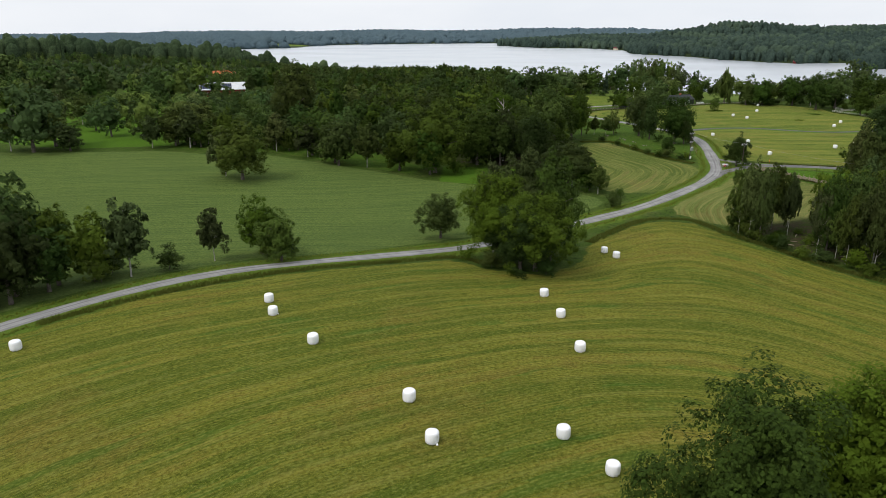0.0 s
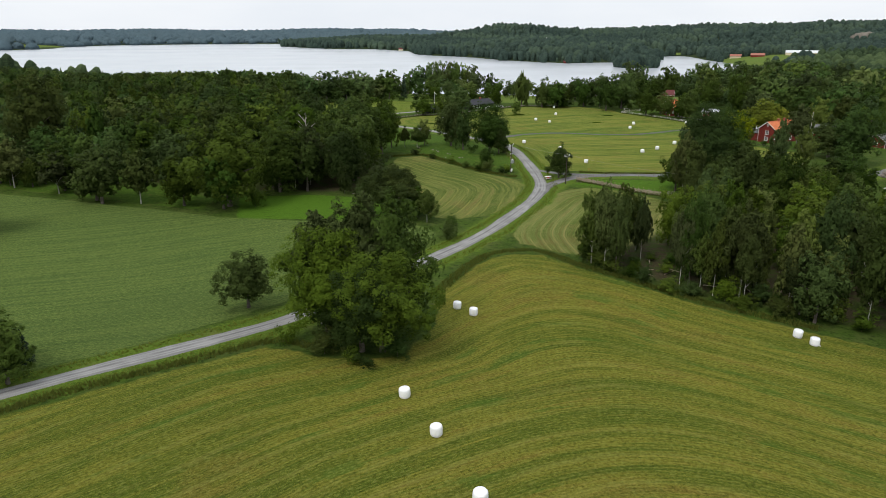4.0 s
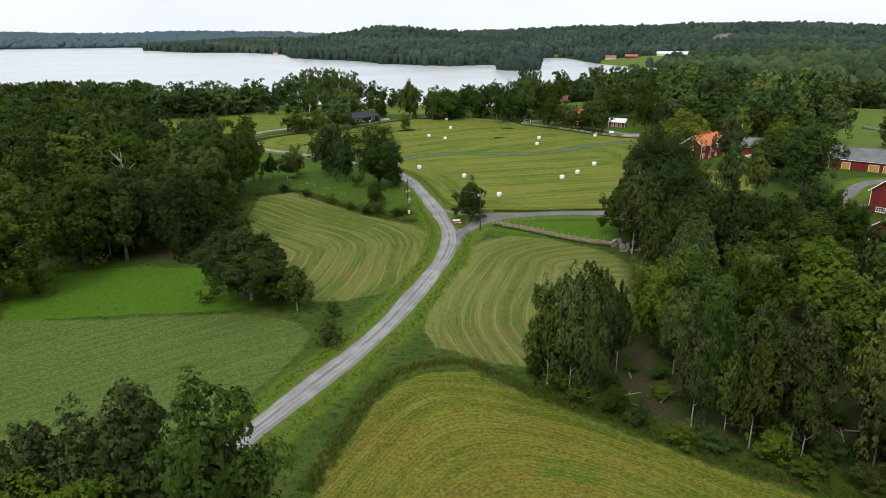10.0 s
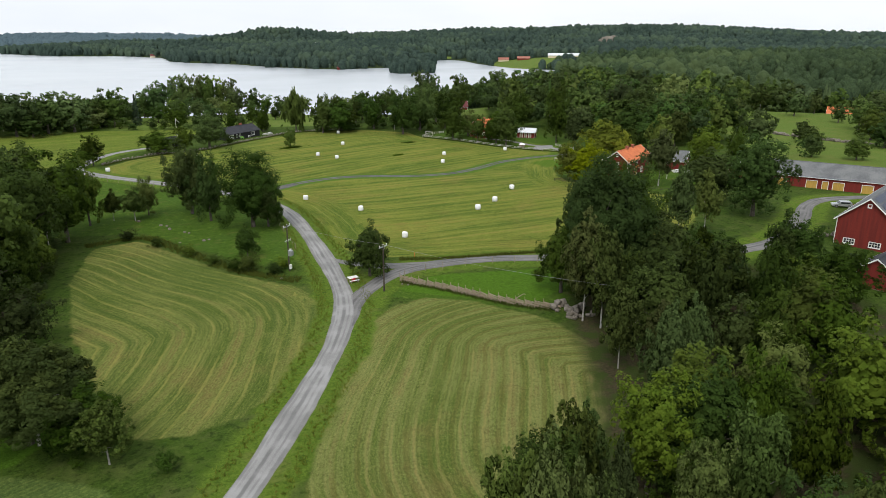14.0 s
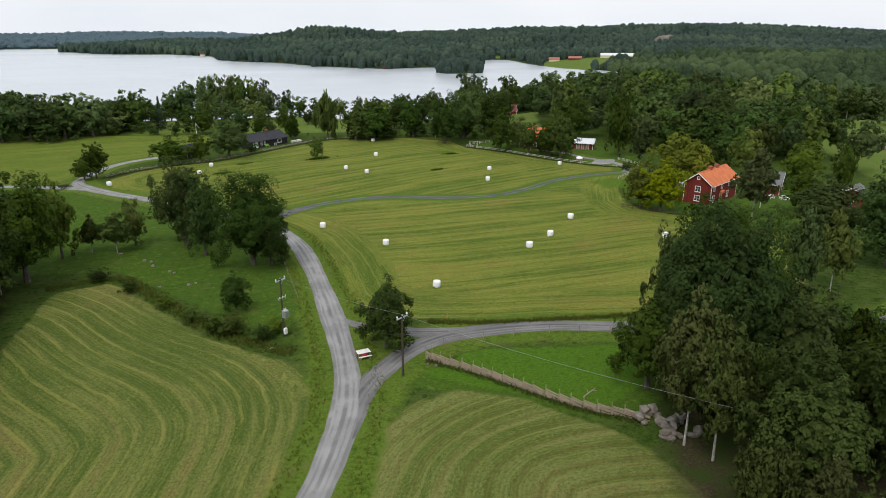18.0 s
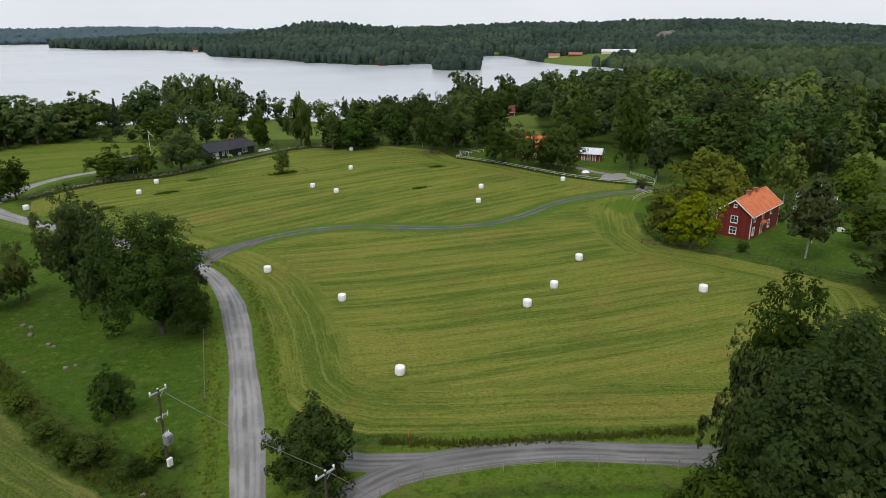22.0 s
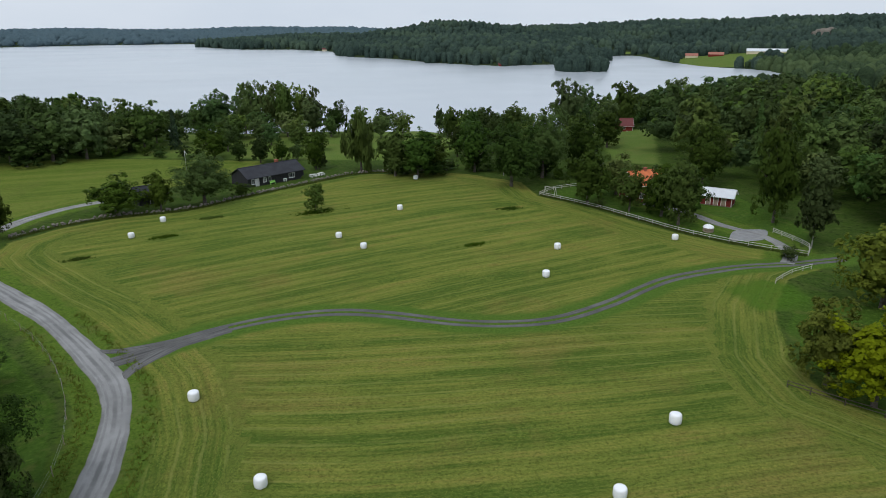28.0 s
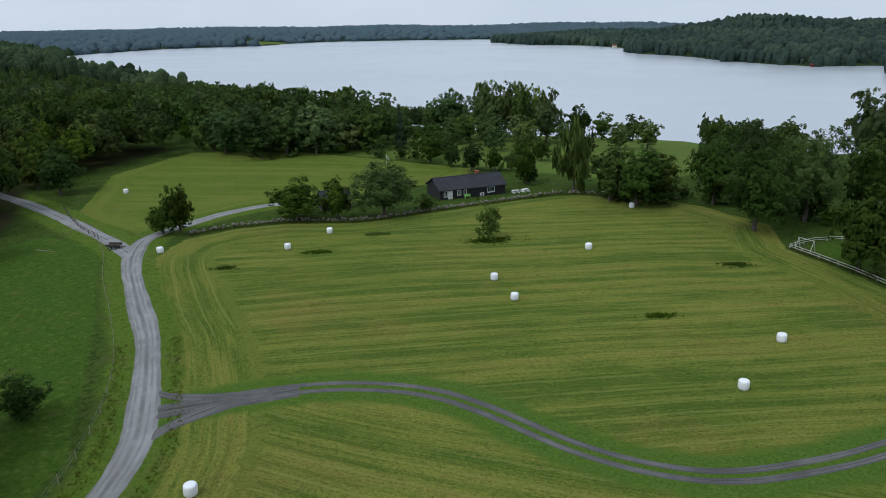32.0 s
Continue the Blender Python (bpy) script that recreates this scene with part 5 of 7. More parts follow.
wood("barn_wood", WOOD_EAST, 7.4, 21, "obobo", (8.5, 14), "trees of the wood by the barn", "in the barn wood", lambda x, y: y < 146 - 0.78 * x + 26 and x < 62 or (x < 46 and y > 160),
     "dense inner trees of the mixed wood by the barn", slash_free)
wood("oak_wood", WOOD_WEST, 9.2, 22, "oooobo", (10.5, 19), "trees of the oak wood", "in the oak wood", lambda x, y: x > -72 and (y < 215 or x > -58 - (y - 250) * 0.5),
     "dense inner trees of the oak wood")
edge_rng = random.Random(77)
for x, y in curve_through([(10, 146), (16, 134.5), (24, 126.5), (34, 119.5), (46, 112.5), (58, 104)], 3.2):
    plant("u", x + edge_rng.uniform(-1, 1), y + edge_rng.uniform(0, 1.5), edge_rng.uniform(2.0, 5.0), edge_rng.uniform(1.4, 2.6), "bushes along the wood edge", "at the wood edge")
for x, y in curve_through([(-41, 197), (-38, 208), (-39, 226), (-43, 246), (-52, 268)], 5.0):
    plant("u", x + edge_rng.uniform(-1, 1), y + edge_rng.uniform(-1, 1), edge_rng.uniform(1.5, 3.5), edge_rng.uniform(1.2, 2.2), "bushes along the wood edge", "at the wood edge")
# ---- distant woods ----
def canopy_mat(name, dark, light, odd, scale):
    """Leaf canopy seen from afar: tones by tree and by tuft over a rough relief."""
    m, t, b = node_mat(name, 0.85, 0.03)
    tint = nd(t, "ShaderNodeAttribute")
    tint.attribute_name = "tint"
    one = tint.outputs["Fac"]
    tuft, leaf = noise_at(t, scale, 4, 0.7), noise_at(t, scale * 3.1, 3, 0.7)
    c = mixc(t, ranged(t, tuft, 0.36, 0.64), dark, light)
    c = mixc(t, ranged(t, one, 0.5, 1.0, 0.0, 0.75), c, odd)
    c = mixc(t, ranged(t, one, 0.0, 0.4, 0.7, 0.0), c, dark)
    t.links.new(c, b.inputs["Base Color"])
    bump(t, b, mth(t, "ADD", tuft, mth(t, "MULTIPLY", leaf, 0.5)), 1.0, 0.9 / scale)
    return m


# Distance haze is put into these colours: the farther the wood, the bluer
M_FARCANOPY = canopy_mat("distant_canopy_hazed", (0.026, 0.044, 0.022), (0.062, 0.093, 0.042), (0.085, 0.12, 0.05), 0.9)
M_SHORECANOPY = canopy_mat("far_shore_canopy_hazed", (0.034, 0.055, 0.046), (0.058, 0.088, 0.066), (0.078, 0.115, 0.072), 0.35)
M_RIDGECANOPY = canopy_mat("ridge_canopy_hazed", (0.085, 0.128, 0.15), (0.1, 0.148, 0.17), (0.098, 0.142, 0.16), 0.12)


def far_wood(name, places, mat, label, seed, tall=(10, 16), lobes=3, spread=0.4, spruce=0.25):
    """Woods nobody could count: rounded crowns of a few uneven lobes each, joined into one object."""
    rng = np.random.default_rng(seed)
    px, py = np.array([p[0] for p in places]), np.array([p[1] for p in places])
    n = len(places)
    pz = land(px, py)
    h = rng.uniform(*tall, n) * rng.choice((0.75, 0.9, 1.0, 1.0, 1.15), n)
    con = rng.random(n) < spruce
    R = np.where(con, h * 0.2, h * spread)
    stand = np.clip(0.5 + 0.25 * np.sin(px / 61 + 1.7 * np.sin(py / 83)) + 0.2 * np.sin(py / 47 + px / 29) + rng.uniform(-0.25, 0.25, n), 0, 0.999)
    m = n * lobes
    off = rng.normal(size=(n, lobes, 2)) * (0.5 if lobes > 1 else 0.0) * R[:, None, None]
    off[:, 0] *= 0.2
    cx, cy = (px[:, None] + off[..., 0]).ravel(), (py[:, None] + off[..., 1]).ravel()
    top = (pz[:, None] + h[:, None] * np.concatenate([np.ones((n, 1)), rng.uniform(0.6, 0.92, (n, lobes - 1))], 1)).ravel()
    foot = np.repeat(pz - 1.5, lobes)
    rr = np.repeat(R, lobes) * (rng.uniform(0.5, 0.75, m) if lobes > 1 else 1.0)
    cone = np.repeat(con, lobes)
    V = np.zeros((m, 16, 3))
    V[:, 0] = np.stack([cx, cy, top], 1)
    for ring, (wide, drop) in enumerate(((0.62, 0.3), (1.0, 1.0), (0.8, 9.0))):
        for i in range(5):
            a = 6.2832 * i / 5 + ring * 0.63 + cx
            w = rr * np.where(cone, (0.35, 0.75, 1.2)[ring], wide) * rng.uniform(0.75, 1.2, m)
            z = np.maximum(top - rr * np.where(cone, (1.6, 3.2, 9)[ring], drop) * rng.uniform(0.8, 1.25, m), foot)
            V[:, 1 + ring * 5 + i] = np.stack([cx + w * np.cos(a), cy + w * np.sin(a), z], 1)
    fc = [(0, 1 + i, 1 + (i + 1) % 5) for i in range(5)]
    for ring in (0, 1):
        o, p = 1 + ring * 5, 6 + ring * 5
        for i in range(5):
            k = (i + 1) % 5
            fc += [(o + i, p + i, o + k), (o + k, p + i, p + k)]
    F = (np.array(fc)[None] + np.arange(m)[:, None, None] * 16).reshape(-1, 3)
    me = bpy.data.meshes.new(name)
    me.vertices.add(m * 16)
    me.vertices.foreach_set("co", V.ravel())
    me.loops.add(len(F) * 3)
    me.loops.foreach_set("vertex_index", F.ravel())
    me.polygons.add(len(F))
    me.polygons.foreach_set("loop_start", np.arange(len(F)) * 3)
    me.update(calc_edges=True)
    me.polygons.foreach_set("use_smooth", np.ones(len(F), bool))
    me.attributes.new("tint", "FLOAT", "POINT").data.foreach_set("value", np.repeat(np.repeat(stand, lobes) + rng.uniform(0, 0.001, m), 16).astype(np.float32))
    me.materials.append(mat)
    return tagged(new(name, me), label, "woods", kind="stuff")


def off_lake(px, py):
    lake = np.maximum(psdf(px, py, LAKE), psdf(px, py, POND))
    return np.minimum(lake, np.hypot(px - 235, py - 1125) - 34) < -1


GLADES = [FARM_GLADE, BARN_GLADE, PARK_GLADE, SHORE_GLADE, LAKE_HOUSE_LAWN] + FAR_FIELDS


def free_far(px, py):
    ok = off_lake(px, py) & clear_of(px, py, 3)
    for g in GLADES:
        ok &= psdf(px, py, g) < 0
    return ok


BACK_WEST = [(-240, 470), (-125, 425), (-62, 432), (-60, 470), (-30, 500), (-20, 560), (0, 600), (-200, 640), (-900, 1040), (-1200, 1300), (-1700, 1300), (-1700, 200), (-500, 100), (-270, 190), (-260, 300)]
BACK_EAST = [(110, 400), (125, 330), (150, 320), (180, 240), (300, 150), (700, 200), (900, 900), (640, 1190), (470, 1160), (470, 960), (430, 890), (250, 710), (160, 630), (110, 590), (100, 520), (95, 440)]
def split_wood(name, label, outline, gap, seed, tall, spruce, edge):
    """Nearer trees with full crowns, farther ones as plain leafy heaps."""
    rng = random.Random(seed)
    close, away = [], []
    for x, y in scatter(outline, gap, seed, free_far):
        if math.hypot(x - 10, y - 210) < edge:
            h = rng.uniform(*tall) * (0.95 if x > -170 and y > 400 and x < 60 else 1.0) * rng.choice((0.62, 0.8, 0.9, 1.0, 1.0, 1.12))
            h = under_view(x, y, h)
            k = "s" if rng.random() < spruce else ("b" if rng.random() < 0.25 else "o")
            close.append((k, x, y, h, h * (0.2 if k == "s" else rng.uniform(0.34, 0.5)), "far" if math.hypot(x - 10, y - 230) < 250 else "dist"))
        else:
            away.append((x, y))
    away = [p for p in away if rng.random() < 0.6]
    joined_wood(name, label, close)
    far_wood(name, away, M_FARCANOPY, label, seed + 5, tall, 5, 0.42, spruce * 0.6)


split_wood("woods_west", "dense mixed woods of broadleaf trees and spruce", BACK_WEST, 10.5, 31, (11, 19), 0.2, 600)
split_wood("woods_east", "dense broadleaf woods beyond the farm", BACK_EAST, 10.0, 32, (12, 20), 0.1, 430)
LAKE_FAR = [(-150, 1560), (-20, 1440), (60, 1300), (140, 1200), (260, 1260), (350, 1370), (400, 1560), (470, 1620), (420, 1290), (430, 1170), (480, 1120), (640, 1180), (900, 900), (1500, 700), (2300, 900), (2400, 2600), (800, 3000),
            (-300, 2800), (-760, 2700), (-660, 2280), (-440, 2050), (-300, 2030), (-180, 1860)]
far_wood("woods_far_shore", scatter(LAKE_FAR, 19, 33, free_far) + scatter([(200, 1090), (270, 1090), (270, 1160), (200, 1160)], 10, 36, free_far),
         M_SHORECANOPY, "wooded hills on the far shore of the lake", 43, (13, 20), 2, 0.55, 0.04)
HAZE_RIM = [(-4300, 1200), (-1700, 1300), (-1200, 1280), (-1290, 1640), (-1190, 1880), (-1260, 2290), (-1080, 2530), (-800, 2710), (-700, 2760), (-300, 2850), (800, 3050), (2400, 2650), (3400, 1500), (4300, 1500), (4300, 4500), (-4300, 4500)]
far_wood("woods_horizon", scatter(HAZE_RIM, 38, 34, free_far), M_RIDGECANOPY, "wooded ridges along the horizon, blue with painted haze", 44, (15, 20), 1, 1.2, 0.0)

SHORE_BELT = [(-120, 425), (-62, 430), (-62, 470), (-30, 500), (-40, 575), (-100, 590), (-130, 520)]
wood("shore_wood", SHORE_BELT, 10.5, 51, "oobo", (12, 19), "trees toward the lake", "toward the lake", lambda x, y: y < 500, "trees thickening toward the lake shore", free_far)
wood("shore_wood", [(32, 408), (60, 392), (92, 388), (90, 410), (70, 430), (73, 500), (78, 572), (40, 590), (36, 500)], 14.5, 52, "oobo", (9.5, 15), "trees along the shore", "near the lake shore", lambda x, y: True,
     "trees along the shore", free_far)
wood("farm_trees", [(48, 222), (62, 218), (80, 221), (84, 213), (62, 214)], 7.5, 53, "oob", (9, 14), "trees by the farm", "by the farm", lambda x, y: True, "trees by the farm")
wood("oak_wood", [(-122, 352), (-119, 418), (-135, 430), (-235, 470), (-262, 380), (-205, 425), (-190, 345), (-150, 330), (-105, 342)], 9.5, 58, "ooob", (11, 18), "trees of the oak wood", "in the oak wood", lambda x, y: False, "dense inner trees of the oak wood")
wood("farm_wood", [(-172, 196), (-150, 192), (-128, 196), (-112, 205), (-118, 235), (-135, 262), (-165, 295), (-205, 300), (-225, 262)], 9.5, 56, "oobo", (8, 14), "trees by the far farm", "by the far farm", lambda x, y: y < 215, "trees between the pasture and the far farm")
wood("farm_wood", [(-255, 290), (-212, 300), (-165, 298), (-140, 268), (-175, 340), (-205, 420), (-235, 460), (-256, 380), (-248, 343), (-285, 331), (-300, 306)], 9.5, 57, "oobo", (7, 10.5), "trees by the far farm", "by the far farm", lambda x, y: False, "trees round the far farm")
belt_rng = random.Random(61)
for x, y in curve_through([(-117, 418), (-100, 424), (-80, 430), (-60, 429), (-40, 428)], 5.5) + curve_through([(34, 404), (46, 403), (60, 396), (74, 388)], 5.0) + curve_through([(118, 312), (126, 330)], 7.0):
    plant("u", x + belt_rng.uniform(-1.5, 1.5), y + belt_rng.uniform(0, 3), belt_rng.uniform(2.5, 6), belt_rng.uniform(2.2, 3.8), "bushes along the garden edges", "at the edge of the grass")
for kind, x, y, h, r in [("o", 262, 396, 12, 5.5), ("o", 280, 402, 10, 4.0), ("o", 262, 368, 9, 4.2), ("o", 276, 362, 15, 7), ("b", 268, 428, 14, 5), ("o", 196, 318, 8, 4), ("o", 188, 305, 7, 4), ("o", 215, 300, 11, 6),
                         ("o", 228, 318, 12, 6.5), ("o", 240, 330, 13, 7), ("o", 222, 395, 13, 6), ("o", 206, 372, 12, 6), ("o", 250, 345, 14, 6), ("o", 300, 385, 13, 6), ("o", 172, 288, 7, 4), ("o", 182, 280, 8, 4.5)]:
    plant(kind, x, y, h, r, "trees in the glade", "in the far glade")

# ---- wrapped hay bales ----
def bale_mesh():
    """A drum of wrapped silage: barrelled sides, soft shoulders, film creases."""
    prof = [(0.0, 0.0), (0.42, 0.0), (0.55, 0.03), (0.605, 0.12), (0.63, 0.34), (0.635, 0.56), (0.625, 0.82), (0.6, 1.0), (0.54, 1.085), (0.42, 1.12), (0.2, 1.13), (0.0, 1.13)]
    bm = bmesh.new()
    rng = random.Random(3)
    sides = 28
    rings = []
    for r, z in prof:
        if r == 0:
            rings.append([bm.verts.new((0, 0, z))])
        else:
            rings.append([bm.verts.new(((r + rng.uniform(-0.007, 0.007)) * math.cos(6.2832 * i / sides), (r + rng.uniform(-0.007, 0.007)) * math.sin(6.2832 * i / sides), z + rng.uniform(-0.006, 0.006))) for i in range(sides)])
    for a, b in zip(rings, rings[1:]):
        for i in range(sides):
            j = (i + 1) % sides
            if len(a) == 1:
                bm.faces.new((a[0], b[j], b[i]))
            elif len(b) == 1:
                bm.faces.new((a[i], a[j], b[0]))
            else:
                bm.faces.new((a[i], a[j], b[j], b[i]))
    for f in bm.faces:
        f.smooth = True
    me = bpy.data.meshes.new("bale")
    bm.to_mesh(me)
    bm.free()
    me.materials.append(M_WRAP)
    return me


def flap_mesh():
    bm = bmesh.new()
    vs = [bm.verts.new(v) for v in ((0.6, -0.08, 0.1), (0.72, -0.12, 0.0), (0.74, 0.1, 0.02), (0.6, 0.1, 0.16))]
    vs2 = [bm.verts.new(v.co + Vector((0.01, 0, 0.012))) for v in vs]
    bm.faces.new(vs)
    bm.faces.new(vs2[::-1])
    for i in range(4):
        bm.faces.new((vs[i], vs2[i], vs2[(i + 1) % 4], vs[(i + 1) % 4]))
    me = bpy.data.meshes.new("film_flap")
    bm.to_mesh(me)
    bm.free()
    me.materials.append(M_WRAP)
    return me


BALES_HILL = [(-49.8, 70.3), (-46.5, 66.2), (-37.4, 60.3), (-22.7, 52.9), (-18.3, 47.4), (-8, 53.2), (-3.3, 49.7), (-17.5, 90.5), (-13.7, 82.8), (-9.6, 72.6), (-12.7, 120), (-10.3, 117.4), (33.3, 112.3), (34.4, 109.8), (-68.1, 48.5)]
BALES_LAKE = [(7.4, 275.2), (18.6, 259.2), (23.6, 235.2), (43.9, 249.6), (50.1, 255.5), (58.8, 266.8), (82.5, 334.4), (58, 327.6), (53.3, 312.4), (16.5, 334.4), (21.9, 327.7), (27.6, 355.3), (30.5, 390.9), (70.7, 248.7),
              (-46.3, 327.6), (-24.6, 337), (-22.7, 348.7), (-94, 365.2)]
B_MESH, F_MESH = bale_mesh(), flap_mesh()
bale_rng = random.Random(9)
for spots, where, group in ((BALES_HILL, "on the mown hill field", "bales on the hill field"), (BALES_LAKE, "on the mown lake meadow", "bales on the lake meadow")):
    for i, (x, y) in enumerate(spots):
        ob = tagged(new("hay_bale"), "round hay bale wrapped in white film " + where, "hay bale", group)
        s = bale_rng.uniform(0.97, 1.03)
        ob.matrix_basis = pose(x, y, zat(x, y) + 0.01, bale_rng.uniform(-3, 3), bale_rng.uniform(-3, 3), bale_rng.uniform(0, 360)) @ Matrix.Scale(s, 4)
        part("film_wrap", B_MESH, None, ob)
        if i % 3 == 1:
            part("film_flap", F_MESH, None, ob, "loose tail of white film")

# ---- buildings ----
def box(bm, x0, y0, z0, x1, y1, z1, bev=0.0):
    vs = [bm.verts.new(v) for v in ((x0, y0, z0), (x1, y0, z0), (x1, y1, z0), (x0, y1, z0), (x0, y0, z1), (x1, y0, z1), (x1, y1, z1), (x0, y1, z1))]
    fs = [bm.faces.new([vs[i] for i in q]) for q in ((3, 2, 1, 0), (4, 5, 6, 7), (0, 1, 5, 4), (1, 2, 6, 5), (2, 3, 7, 6), (3, 0, 4, 7))]
    if bev:
        bmesh.ops.bevel(bm, geom=list({e for f in fs for e in f.edges}), offset=bev, segments=1, affect="EDGES")


def boxes(*specs, bev=0.0):
    bm = bmesh.new()
    for s in specs:
        box(bm, *s, bev=bev)
    return bm


def rod(a, b, r, sides=8, r2=None):
    bm = bmesh.new()
    tube(bm, a, b, r, r if r2 is None else r2, sides)
    return bm


def prism(pts, y0, y1):
    """An outline in x and z pushed from y0 to y1."""
    bm = bmesh.new()
    a = [bm.verts.new((x, y0, z)) for x, z in pts]
    b = [bm.verts.new((x, y1, z)) for x, z in pts]
    bm.faces.new(a)
    bm.faces.new(b[::-1])
    for i in range(len(pts)):
        j = (i + 1) % len(pts)
        bm.faces.new((a[j], a[i], b[i], b[j]))
    bmesh.ops.recalc_face_normals(bm, faces=bm.faces)
    return bm


def wall_with_holes(length, height, holes, gable=0.0, thick=0.2):
    """A wall in x and z, its outer face at y = 0, with openings cut right through."""
    bm = bmesh.new()
    cx = sorted({0.0, length, *(v for h in holes for v in (h[0] - h[2] / 2, h[0] + h[2] / 2))})
    cz = sorted({-0.5, height, *(v for h in holes for v in (h[1], h[1] + h[3]) if v < height)})
    for xa, xb in zip(cx, cx[1:]):
        for za, zb in zip(cz, cz[1:]):
            mx, mz = (xa + xb) / 2, (za + zb) / 2
            if not any(abs(mx - h[0]) < h[2] / 2 and h[1] < mz < h[1] + h[3] for h in holes):
                box(bm, xa, 0, za, xb, thick, zb)
    bmesh.ops.remove_doubles(bm, verts=bm.verts[:], dist=0.001)
    bm.verts.index_update()
    seen = {}
    for f in bm.faces:
        seen.setdefault(frozenset(v.index for v in f.verts), []).append(f)
    bmesh.ops.delete(bm, geom=[f for fs in seen.values() if len(fs) > 1 for f in fs], context="FACES_ONLY")
    if gable:
        upper = prism([(0, height), (length, height), (length / 2, gable)], 0, thick)
        tmp = bpy.data.meshes.new("gable")
        upper.to_mesh(tmp)
        upper.free()
        bm.from_mesh(tmp)
        bpy.data.meshes.remove(tmp)
        bmesh.ops.remove_doubles(bm, verts=bm.verts[:], dist=0.001)
    return bm


def put(ob, m):
    ob.matrix_basis = m
    return ob


def window_parts(parent, m, w, h, bars=(1, 1), frame_mat=None, name="window"):
    """A window in an opening: proud casing, recessed pane, glazing bars."""
    frame_mat = frame_mat or M_WHITE
    f = 0.13
    win = put(part(name, boxes((-w / 2 - f, -0.05, -f, w / 2 + f, 0.03, 0), (-w / 2 - f, -0.05, h, w / 2 + f, 0.03, h + f), (-w / 2 - f, -0.05, 0, -w / 2, 0.03, h), (w / 2, -0.05, 0, w / 2 + f, 0.03, h)), frame_mat, parent, "white window casing"), m)
    part("pane", boxes((-w / 2, 0.07, 0, w / 2, 0.09, h)), M_GLASS, win, "dark window glass")
    specs = []
    for i in range(bars[0]):
        x = -w / 2 + w * (i + 1) / (bars[0] + 1)
        specs.append((x - 0.035, 0.02, 0, x + 0.035, 0.068, h))
    for i in range(bars[1]):
        z = h * (i + 1) / (bars[1] + 1)
        specs.append((-w / 2, 0.025, z - 0.03, w / 2, 0.066, z + 0.03))
    if specs:
        part("glazing_bars", boxes(*specs), frame_mat, win)
    part("sill", boxes((-w / 2 - f, -0.12, -f - 0.05, w / 2 + f, -0.052, -f)), frame_mat, win)
    return win


